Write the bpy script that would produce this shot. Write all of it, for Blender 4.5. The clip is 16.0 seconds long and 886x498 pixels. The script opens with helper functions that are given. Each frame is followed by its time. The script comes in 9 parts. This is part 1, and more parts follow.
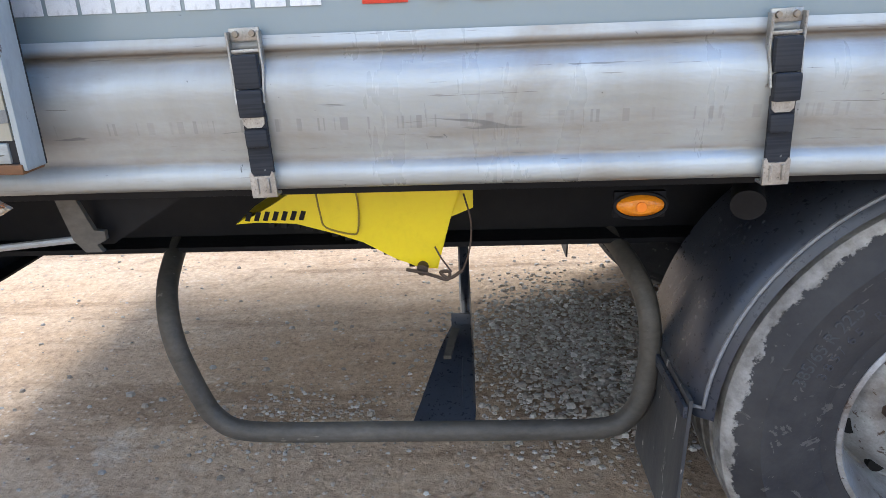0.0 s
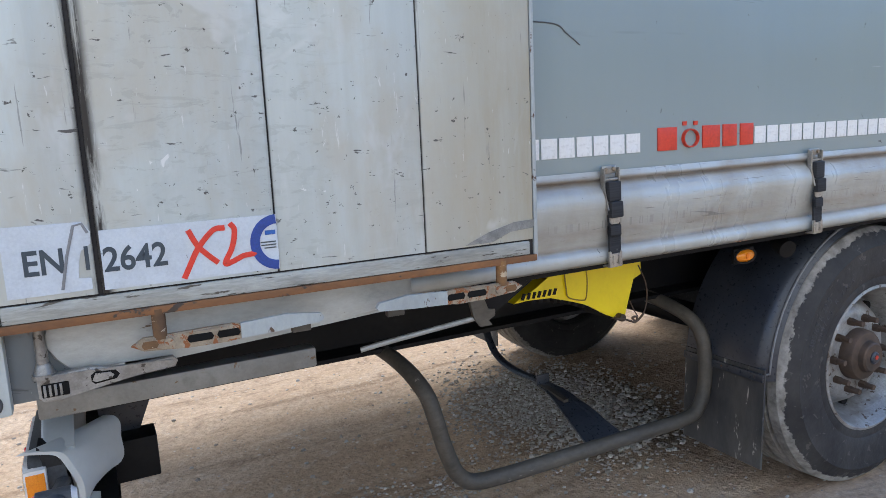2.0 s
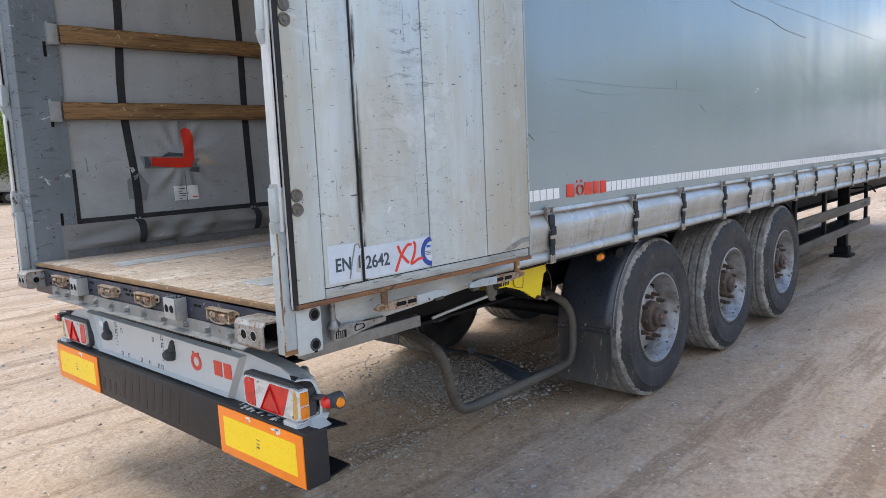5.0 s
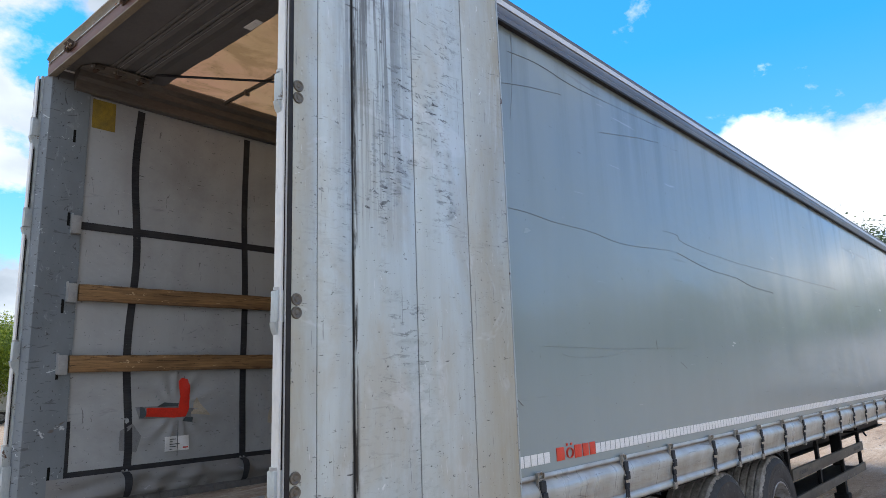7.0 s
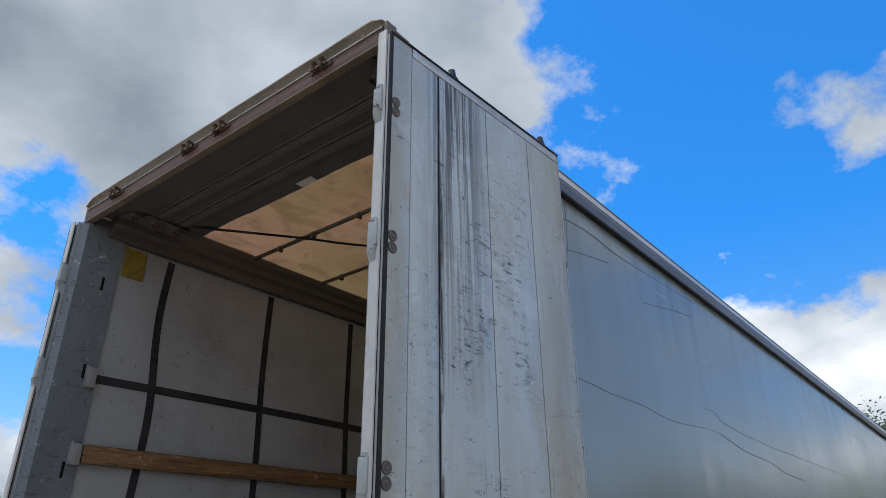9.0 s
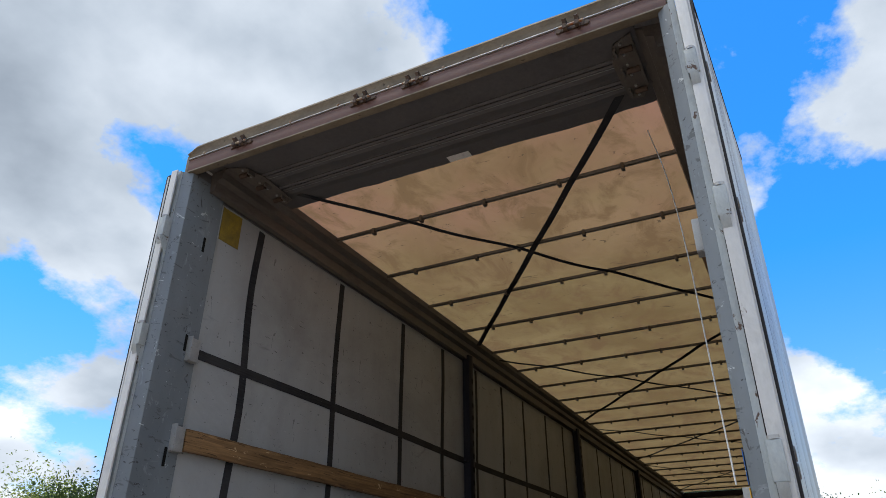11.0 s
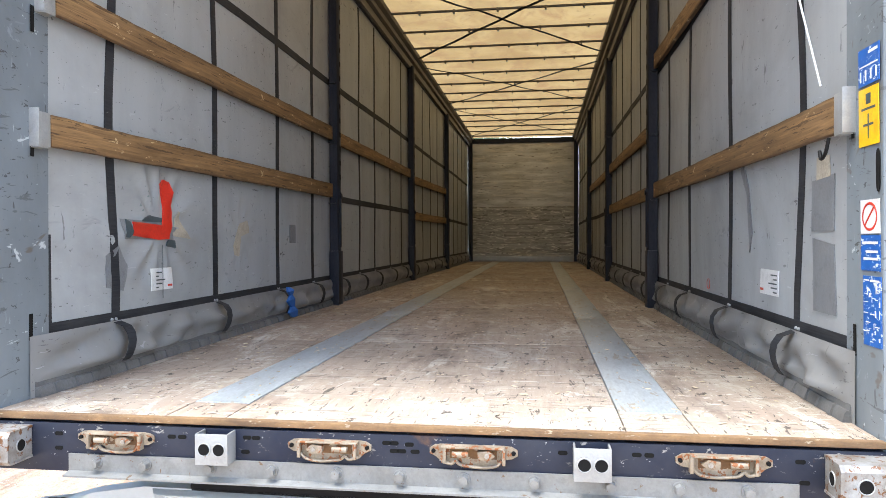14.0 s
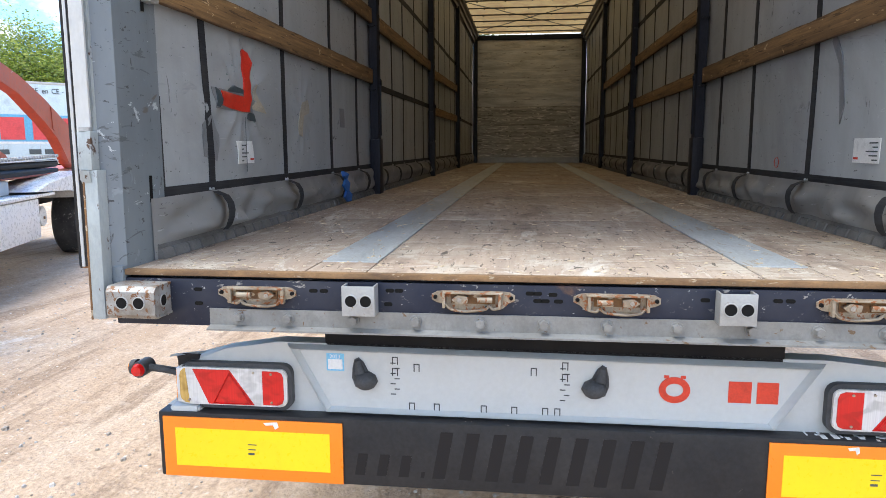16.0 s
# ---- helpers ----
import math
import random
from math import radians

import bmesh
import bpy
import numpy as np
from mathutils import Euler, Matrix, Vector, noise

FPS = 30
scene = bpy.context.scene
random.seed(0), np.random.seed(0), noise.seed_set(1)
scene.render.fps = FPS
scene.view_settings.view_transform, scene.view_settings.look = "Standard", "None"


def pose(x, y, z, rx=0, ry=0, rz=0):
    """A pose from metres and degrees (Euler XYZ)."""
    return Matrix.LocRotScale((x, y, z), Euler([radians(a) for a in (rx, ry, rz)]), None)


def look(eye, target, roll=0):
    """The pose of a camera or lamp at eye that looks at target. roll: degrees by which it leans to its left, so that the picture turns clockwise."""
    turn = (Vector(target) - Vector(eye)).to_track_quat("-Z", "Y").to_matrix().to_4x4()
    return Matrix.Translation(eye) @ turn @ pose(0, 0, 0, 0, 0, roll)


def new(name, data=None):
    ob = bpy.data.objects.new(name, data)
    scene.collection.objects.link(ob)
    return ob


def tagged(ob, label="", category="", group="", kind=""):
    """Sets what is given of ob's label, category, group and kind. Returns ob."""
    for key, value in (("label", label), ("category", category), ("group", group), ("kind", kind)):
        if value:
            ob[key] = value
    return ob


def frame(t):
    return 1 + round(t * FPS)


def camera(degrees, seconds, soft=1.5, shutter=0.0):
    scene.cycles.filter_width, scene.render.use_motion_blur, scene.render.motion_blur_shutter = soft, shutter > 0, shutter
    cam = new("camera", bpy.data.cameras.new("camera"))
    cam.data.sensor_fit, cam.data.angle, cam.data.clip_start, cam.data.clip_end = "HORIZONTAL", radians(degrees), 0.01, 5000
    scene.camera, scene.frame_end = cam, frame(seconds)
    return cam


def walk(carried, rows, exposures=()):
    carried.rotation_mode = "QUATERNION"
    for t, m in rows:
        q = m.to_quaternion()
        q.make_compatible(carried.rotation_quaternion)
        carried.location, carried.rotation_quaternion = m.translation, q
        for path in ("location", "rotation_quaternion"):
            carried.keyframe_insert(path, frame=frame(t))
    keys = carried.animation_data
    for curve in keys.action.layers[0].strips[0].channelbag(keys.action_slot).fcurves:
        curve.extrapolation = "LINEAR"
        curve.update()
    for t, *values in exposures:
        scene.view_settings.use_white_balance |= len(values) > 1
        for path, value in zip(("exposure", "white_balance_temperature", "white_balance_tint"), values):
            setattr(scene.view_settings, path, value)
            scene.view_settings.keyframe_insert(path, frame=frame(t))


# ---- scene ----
cam = camera(65.3, 16.0, soft=0.6)
PATH = [
    (0, (1.702, -2.446, 1.422), (1.61, -0.57, 0.736), -2.2),
    (0.5, (1.286, -2.567, 1.428), (1.443, -0.645, 0.899), -2.7),
    (1, (0.876, -2.688, 1.451), (1.276, -0.787, 0.978), -3.0),
    (1.5, (0.462, -2.709, 1.48), (1.117, -0.866, 1.061), -2.9),
    (2, (0.045, -2.784, 1.492), (0.927, -1.018, 1.169), -3.0),
    (2.5, (-0.349, -2.803, 1.515), (0.678, -1.116, 1.203), -2.8),
    (3, (-0.736, -2.82, 1.547), (0.441, -1.231, 1.248), -2.5),
    (3.2, (-0.891, -2.881, 1.537), (0.355, -1.34, 1.263), -2.4),
    (5.3, (-1.549, -3.221, 1.679), (-0.093, -1.874, 1.423), -3.0),
    (5.5, (-1.562, -3.235, 1.709), (-0.104, -1.889, 1.458), -2.9),
    (6, (-1.612, -3.25, 1.767), (-0.132, -1.909, 1.672), -2.7),
    (6.5, (-1.626, -3.257, 1.807), (-0.136, -1.932, 1.953), -2.6),
    (7, (-1.66, -3.305, 1.84), (-0.181, -2.013, 2.22), -2.3),
    (7.5, (-1.72, -3.346, 1.909), (-0.278, -2.099, 2.515), -2.1),
    (8, (-1.74, -3.295, 1.92), (-0.345, -2.112, 2.73), -1.7),
    (8.5, (-1.773, -3.144, 1.857), (-0.371, -1.997, 2.705), -1.1),
    (9, (-1.811, -2.855, 1.852), (-0.389, -1.732, 2.7), -0.9),
    (9.2, (-1.842, -2.722, 1.871), (-0.414, -1.61, 2.722), -0.9),
    (11.5, (-2.382, -1.056, 1.757), (-0.698, -0.407, 2.619), -0.3),
    (12, (-2.206, -0.791, 1.761), (-0.385, -0.322, 2.444), 0.1),
    (12.5, (-2.042, -0.631, 1.731), (-0.173, -0.25, 2.331), -0.3),
    (13, (-1.982, -0.506, 1.716), (-0.049, -0.147, 2.082), -0.5),
    (13.5, (-1.991, -0.408, 1.7), (-0.02, -0.092, 1.825), -0.1),
    (14, (-2.058, -0.386, 1.678), (-0.078, -0.108, 1.651), -0.2),
    (14.5, (-2.118, -0.425, 1.643), (-0.137, -0.167, 1.549), -0.3),
    (15, (-2.236, -0.321, 1.625), (-0.256, -0.076, 1.489), -0.0),
    (15.5, (-2.258, -0.16, 1.562), (-0.284, 0.08, 1.346), 0.2),
    (16, (-2.134, 0.046, 1.532), (-0.17, 0.28, 1.24), -0.2),
]
EXPOSURES = [(0.0, 1.82), (1.0, 1.6), (2.0, 1.36), (3.2, 1.34), (5.5, 1.3), (6.0, 1.32), (6.5, 1.24), (7.0, 1.0), (7.5, 0.7), (8.0, 0.4), (9.2, 0.32), (11.5, 1.12), (12.0, 1.98), (12.5, 2.62), (13.0, 2.95), (13.5, 2.88), (14.0, 2.55), (14.5, 2.28), (15.0, 2.1), (15.5, 1.95), (16.0, 1.8)]
walk(cam, [(t, look(eye, target, roll)) for t, eye, target, roll in PATH], EXPOSURES)

# ---- world and sun ----
SUN_EL, SUN_AZ = radians(74), radians(115)   # azimuth counter-clockwise from +x
world = bpy.data.worlds.new("sky")
scene.world = world
world.use_nodes = True
wn, wl = world.node_tree.nodes, world.node_tree.links
wn.clear()
w_out, w_bg = wn.new("ShaderNodeOutputWorld"), wn.new("ShaderNodeBackground")
sky = wn.new("ShaderNodeTexSky")
sky.sky_type, sky.sun_disc = "NISHITA", False
sky.sun_elevation, sky.sun_rotation = SUN_EL, radians(90) - SUN_AZ
sky.air_density, sky.dust_density, sky.ozone_density = 1.0, 0.4, 3.0
w_tc = wn.new("ShaderNodeTexCoord")
w_sep = wn.new("ShaderNodeSeparateXYZ")
wl.new(w_tc.outputs["Generated"], w_sep.inputs[0])
# clouds: a flat layer seen in perspective, so that they flatten towards the horizon
w_add = wn.new("ShaderNodeMath"); w_add.operation = "ADD"; w_add.inputs[1].default_value = 0.42
wl.new(w_sep.outputs[2], w_add.inputs[0])
w_dx = wn.new("ShaderNodeMath"); w_dx.operation = "DIVIDE"
w_dy = wn.new("ShaderNodeMath"); w_dy.operation = "DIVIDE"
wl.new(w_sep.outputs[0], w_dx.inputs[0]); wl.new(w_add.outputs[0], w_dx.inputs[1])
wl.new(w_sep.outputs[1], w_dy.inputs[0]); wl.new(w_add.outputs[0], w_dy.inputs[1])
w_com = wn.new("ShaderNodeCombineXYZ")
wl.new(w_dx.outputs[0], w_com.inputs[0]); wl.new(w_dy.outputs[0], w_com.inputs[1])
w_off = wn.new("ShaderNodeVectorMath"); w_off.operation = "ADD"; w_off.inputs[1].default_value = (3.1, 7.4, 0.35)
wl.new(w_com.outputs[0], w_off.inputs[0])
w_n1 = wn.new("ShaderNodeTexNoise")
w_n1.inputs["Scale"].default_value, w_n1.inputs["Detail"].default_value, w_n1.inputs["Roughness"].default_value = 1.7, 10.0, 0.6
wl.new(w_off.outputs[0], w_n1.inputs["Vector"])
w_ramp = wn.new("ShaderNodeValToRGB")
w_ramp.color_ramp.elements[0].position, w_ramp.color_ramp.elements[1].position = 0.49, 0.545
# the cover thins out towards the open blue over the trailer's front and thickens behind it; single clouds stand in the blue
w_dot = wn.new("ShaderNodeVectorMath"); w_dot.operation = "DOT_PRODUCT"; w_dot.inputs[1].default_value = (0.80, 0.0, 0.60)
wl.new(w_tc.outputs["Generated"], w_dot.inputs[0])


def w_range(value, lo, hi, a, b):
    node = wn.new("ShaderNodeMapRange")
    for key, v in zip(("From Min", "From Max", "To Min", "To Max"), (lo, hi, a, b)):
        node.inputs[key].default_value = v
    wl.new(value, node.inputs["Value"])
    return node.outputs["Result"]


def w_near(way, lo, amount):
    """A smooth hill of cover round one direction of the sky."""
    way = Vector(way).normalized()
    node = wn.new("ShaderNodeVectorMath"); node.operation = "DOT_PRODUCT"; node.inputs[1].default_value = way
    wl.new(w_tc.outputs["Generated"], node.inputs[0])
    return w_range(node.outputs["Value"], lo, 1.0, 0.0, amount)


w_sum = w_n1.outputs["Fac"]
for extra in (w_range(w_sep.outputs[2], 0.08, 0.22, 0.12, 0.0), w_range(w_dot.outputs["Value"], 0.35, 0.9, 0.075, -0.085), w_near((0.18, 0.76, 0.66), 0.90, 0.10), w_near((0.55, 0.44, 0.71), 0.972, 0.085), w_near((0.66, 0.37, 0.66), 0.986, 0.08), w_near((0.78, 0.27, 0.55), 0.975, -0.10), w_near((0.87, 0.06, 0.50), 0.993, 0.07), w_near((0.965, 0.13, 0.21), 0.975, 0.12), w_near((0.30, 0.90, 0.34), 0.985, 0.08), w_near((0.80, -0.30, 0.50), 0.96, 0.15), w_near((0.26, 0.87, 0.42), 0.988, -0.16), w_near((0.30, 0.935, 0.19), 0.986, -0.20), w_near((0.515, 0.675, 0.525), 0.9925, -0.15), w_near((0.53, 0.73, 0.43), 0.990, 0.05), w_near((0.917, -0.128, 0.377), 0.988, -0.11)):
    node = wn.new("ShaderNodeMath"); node.operation = "ADD"
    wl.new(w_sum, node.inputs[0]); wl.new(extra, node.inputs[1])
    w_sum = node.outputs[0]
wl.new(w_sum, w_ramp.inputs["Fac"])
w_n2 = wn.new("ShaderNodeTexNoise")
w_n2.inputs["Scale"].default_value, w_n2.inputs["Detail"].default_value = 3.0, 8.0
wl.new(w_off.outputs[0], w_n2.inputs["Vector"])
w_cl = wn.new("ShaderNodeValToRGB")
w_cl.color_ramp.elements[0].position, w_cl.color_ramp.elements[0].color = 0.02, (1.25, 1.5, 1.85, 1)
w_cl.color_ramp.elements[1].position, w_cl.color_ramp.elements[1].color = 0.64, (6.7, 6.9, 7.0, 1)
w_mid = w_cl.color_ramp.elements.new(0.40)
w_mid.color = (3.65, 4.0, 4.45, 1)
w_dim = w_cl.color_ramp.elements.new(0.22)
w_dim.color = (2.35, 2.7, 3.15, 1)
w_shade = wn.new("ShaderNodeMath"); w_shade.operation = "ADD"
wl.new(w_n2.outputs["Fac"], w_shade.inputs[0]); wl.new(w_near((0.40, 0.70, 0.58), 0.78, -0.27), w_shade.inputs[1])
for extra in (w_near((-0.95, 0.10, 0.25), 0.0, -0.10), w_near((0.82, -0.22, 0.52), 0.86, -0.22)):
    node = wn.new("ShaderNodeMath"); node.operation = "ADD"
    wl.new(w_shade.outputs[0], node.inputs[0]); wl.new(extra, node.inputs[1])
    w_shade = node
wl.new(w_shade.outputs[0], w_cl.inputs["Fac"])
w_mix = wn.new("ShaderNodeMix"); w_mix.data_type = "RGBA"
wl.new(w_ramp.outputs["Color"], w_mix.inputs["Factor"])
w_blue = wn.new("ShaderNodeMix"); w_blue.data_type, w_blue.blend_type = "RGBA", "MULTIPLY"
w_blue.inputs["Factor"].default_value = 1.0
w_tint = wn.new("ShaderNodeMix"); w_tint.data_type = "RGBA"
w_tint.inputs["A"].default_value, w_tint.inputs["B"].default_value = (0.66, 0.79, 0.92, 1), (0.158, 0.80, 1.34, 1)
wl.new(w_range(w_sep.outputs[2], 0.05, 0.42, 0.0, 1.0), w_tint.inputs["Factor"])
wl.new(w_tint.outputs["Result"], w_blue.inputs["B"])
wl.new(sky.outputs[0], w_blue.inputs["A"])
wl.new(w_blue.outputs["Result"], w_mix.inputs["A"]); wl.new(w_cl.outputs["Color"], w_mix.inputs["B"])
wl.new(w_mix.outputs["Result"], w_bg.inputs["Color"])
w_bg.inputs["Strength"].default_value = 0.14
wl.new(w_bg.outputs[0], w_out.inputs["Surface"])

sun = new("sun", bpy.data.lights.new("sun", "SUN"))
sun.data.energy, sun.data.angle, sun.data.color = 1.5, radians(34), (1.0, 0.96, 0.90)
sun.matrix_world = look((0, 0, 30), (-math.cos(SUN_EL) * math.cos(SUN_AZ), -math.cos(SUN_EL) * math.sin(SUN_AZ), 30 - math.sin(SUN_EL)))

# ---- materials ----
class Nodes:
    """A small writer of node materials on object or generated coordinates."""

    def __init__(self, name, rough=0.6, metal=0.0, spec=0.5):
        self.mat = bpy.data.materials.new(name)
        self.mat.use_nodes = True
        self.t = self.mat.node_tree
        self.b = self.t.nodes["Principled BSDF"]
        self.b.inputs["Roughness"].default_value = rough
        self.b.inputs["Metallic"].default_value = metal
        self.b.inputs["Specular IOR Level"].default_value = spec
        self.tc = self.t.nodes.new("ShaderNodeTexCoord")
        self.rand = None

    def link(self, a, b):
        self.t.links.new(a, b)

    def noise(self, scale, detail=4.0, rough=0.55, stretch=(1, 1, 1), coord="Object", warp=0.0):
        m = self.t.nodes.new("ShaderNodeMapping")
        m.inputs["Scale"].default_value = stretch
        self.link(self.tc.outputs[coord], m.inputs["Vector"])
        n = self.t.nodes.new("ShaderNodeTexNoise")
        n.inputs["Scale"].default_value, n.inputs["Detail"].default_value, n.inputs["Roughness"].default_value = scale, detail, rough
        n.inputs["Distortion"].default_value = warp
        self.link(m.outputs[0], n.inputs["Vector"])
        return n.outputs["Fac"]

    def voronoi(self, scale, stretch=(1, 1, 1)):
        m = self.t.nodes.new("ShaderNodeMapping")
        m.inputs["Scale"].default_value = stretch
        self.link(self.tc.outputs["Object"], m.inputs["Vector"])
        n = self.t.nodes.new("ShaderNodeTexVoronoi")
        n.inputs["Scale"].default_value = scale
        self.link(m.outputs[0], n.inputs["Vector"])
        return n.outputs["Distance"]

    def ramp(self, fac, *stops):
        r = self.t.nodes.new("ShaderNodeValToRGB")
        e = r.color_ramp.elements
        while len(e) < len(stops):
            e.new(0.5)
        for el, (p, c) in zip(e, stops):
            el.position = p
            el.color = (c, c, c, 1) if isinstance(c, (int, float)) else (*c, 1)
        self.link(fac, r.inputs["Fac"])
        return r.outputs["Color"]

    def mix(self, fac, a, b, mode="MIX"):
        m = self.t.nodes.new("ShaderNodeMix")
        m.data_type, m.blend_type = "RGBA", mode
        for key, v in (("Factor", fac), ("A", a), ("B", b)):
            if isinstance(v, (int, float)):
                m.inputs[key].default_value = v if key == "Factor" else (v, v, v, 1)
            elif isinstance(v, tuple):
                m.inputs[key].default_value = (*v, 1)
            else:
                self.link(v, m.inputs[key])
        return m.outputs["Result"]

    def math(self, op, a, b=0.0):
        m = self.t.nodes.new("ShaderNodeMath")
        m.operation = op
        for n, v in enumerate((a, b)):
            if isinstance(v, (int, float)):
                m.inputs[n].default_value = v
            else:
                self.link(v, m.inputs[n])
        return m.outputs[0]

    def axis(self, n, coord="Object"):
        s = self.t.nodes.new("ShaderNodeSeparateXYZ")
        self.link(self.tc.outputs[coord], s.inputs[0])
        return s.outputs[n]

    def random(self):
        o = self.t.nodes.new("ShaderNodeObjectInfo")
        return o.outputs["Random"]

    def colour(self, c):
        if isinstance(c, tuple):
            self.b.inputs["Base Color"].default_value = (*c, 1)
        else:
            self.link(c, self.b.inputs["Base Color"])
        return self

    def rough(self, r):
        self.link(r, self.b.inputs["Roughness"])
        return self

    def bump(self, h, strength=0.3, dist=0.005):
        n = self.t.nodes.new("ShaderNodeBump")
        n.inputs["Strength"].default_value, n.inputs["Distance"].default_value = strength, dist
        self.link(h, n.inputs["Height"])
        self.link(n.outputs[0], self.b.inputs["Normal"])
        return self


def marks(m, c, scale, stretch, at, colour, amount=0.85, warp=0.5, soft=0.02):
    """Scratches and dashes: where a stretched noise passes a level."""
    return m.mix(m.ramp(m.noise(scale, 4, 0.68, stretch, warp=warp), (at, 0.0), (at + soft, amount)), c, colour)


def worn(name, base, dark, rough=0.5, metal=0.0, scale=6.0, amount=0.5, stretch=(1, 1, 1), bump=0.15, spots=None, spot_at=0.64, grime=0.35, spec=0.5, fleck=0.45):
    """Paint, plastic or metal with two scales of variation, grime, and optional spots of another colour."""
    m = Nodes(name, rough, metal, spec)
    big = m.ramp(m.noise(scale, 6, 0.6, stretch), (0.35, 0.0), (0.7, 1.0))
    fine = m.noise(scale * 14, 4, 0.65, stretch)
    c = m.mix(m.math("MULTIPLY", big, amount), base, dark)
    c = m.mix(fleck, c, m.ramp(fine, (0.3, 0.3), (0.7, 0.7)), "OVERLAY")
    if grime:
        g = m.ramp(m.noise(scale * 2.1, 7, 0.7, stretch, warp=0.5), (0.52, 0.0), (0.68, grime))
        c = m.mix(g, c, tuple(v * 0.35 for v in base))
    if spots:
        s = m.ramp(m.noise(scale * 3.3, 5, 0.65, stretch, warp=0.4), (spot_at, 0.0), (spot_at + 0.03, 1.0))
        c = m.mix(s, c, spots)
    m.colour(c)
    m.rough(m.ramp(fine, (0.2, max(0.05, rough - 0.12)), (0.8, min(1.0, rough + 0.12))))
    if bump:
        m.bump(fine, bump, 0.002)
    return m.mat


def curtain_material(name, base, rough, streak, inner=False):
    m = Nodes(name, rough)
    big = m.noise(0.7, 5, 0.55, (1, 1, 1))
    run = m.noise(2.2, 6, 0.6, (2.2, 1, 0.22))
    c = m.mix(m.ramp(big, (0.3, 0.0), (0.7, 0.5)), base, tuple(v * 1.14 for v in base))
    c = m.mix(m.ramp(run, (0.45, 0.0), (0.75, 0.35 if inner else 0.10)), c, streak)
    if inner:
        # soft rubs and grease first, then few hard scratches
        pale = m.ramp(m.noise(2.4, 7, 0.7, (1, 1, 0.7), warp=0.4), (0.58, 0.0), (0.76, 0.3))
        c = m.mix(pale, c, tuple(min(1, v * 1.35) for v in base))
        grey = m.ramp(m.noise(1.1, 7, 0.68, (1, 1, 1), warp=0.5), (0.44, 0.0), (0.68, 0.65))
        c = m.mix(grey, c, (0.215, 0.22, 0.222))
        c = marks(m, c, 5, (0.5, 1, 1.4), 0.64, (0.15, 0.155, 0.16), 0.5, 1.2, 0.08)
        c = marks(m, c, 9, (0.9, 1, 0.8), 0.70, (0.055, 0.055, 0.058), 0.8, 1.6, 0.04)
        c = marks(m, c, 24, (0.35, 1, 2.0), 0.665, (0.07, 0.07, 0.075), 0.8, 0.5)
        c = marks(m, c, 15, (1.6, 1, 0.5), 0.675, (0.10, 0.10, 0.105), 0.7, 0.9)
        c = marks(m, c, 44, (0.7, 1, 1.1), 0.665, (0.05, 0.05, 0.05), 0.85, 0.3)
        c = marks(m, c, 30, (0.3, 1, 2.4), 0.68, (0.50, 0.52, 0.54), 0.5, 0.6)
        c = marks(m, c, 12, (0.6, 1, 1.6), 0.69, (0.50, 0.52, 0.54), 0.35, 1.4)
        m.rough(m.ramp(run, (0.3, rough - 0.05), (0.8, rough + 0.14)))
        m.bump(m.noise(1.8, 5, 0.55, (0.8, 1, 0.8), warp=0.3), 0.6, 0.014)
    else:
        # darker upright streaks towards the top, a few rubbed lines, oil-canned reflections
        z = m.axis(2)
        high = m.ramp(m.math("DIVIDE", m.math("SUBTRACT", z, 2.6), 1.2), (0.0, 0.0), (1.0, 1.0))
        upper_streak = m.ramp(m.noise(1.5, 6, 0.62, (2.4, 1, 0.16), warp=0.2), (0.50, 0.0), (0.66, 0.55))
        c = m.mix(m.math("MULTIPLY", high, upper_streak), c, tuple(v * 0.55 for v in base))
        c = marks(m, c, 7, (0.25, 1, 2.6), 0.69, (0.13, 0.145, 0.155), 0.55, 0.7)
        c = marks(m, c, 22, (1.2, 1, 0.8), 0.705, (0.08, 0.085, 0.09), 0.8)
        c = marks(m, c, 1.6, (0.16, 1, 3.4), 0.665, (0.15, 0.17, 0.185), 0.55, 0.35, 0.02)
        c = marks(m, c, 5, (0.2, 1, 3.0), 0.70, (0.42, 0.46, 0.47), 0.45, 0.5)
        m.rough(m.ramp(m.noise(1.3, 5, 0.6, (0.6, 1, 1.4)), (0.3, rough - 0.06), (0.75, rough + 0.07)))
        folds = m.math("ADD", m.noise(0.55, 4, 0.5, (0.7, 1, 1.3), warp=0.6), m.math("MULTIPLY", m.noise(2.2, 3, 0.5, (1.8, 1, 0.25)), 0.16))
        m.bump(folds, 0.55, 0.03)
    m.colour(c)
    return m.mat


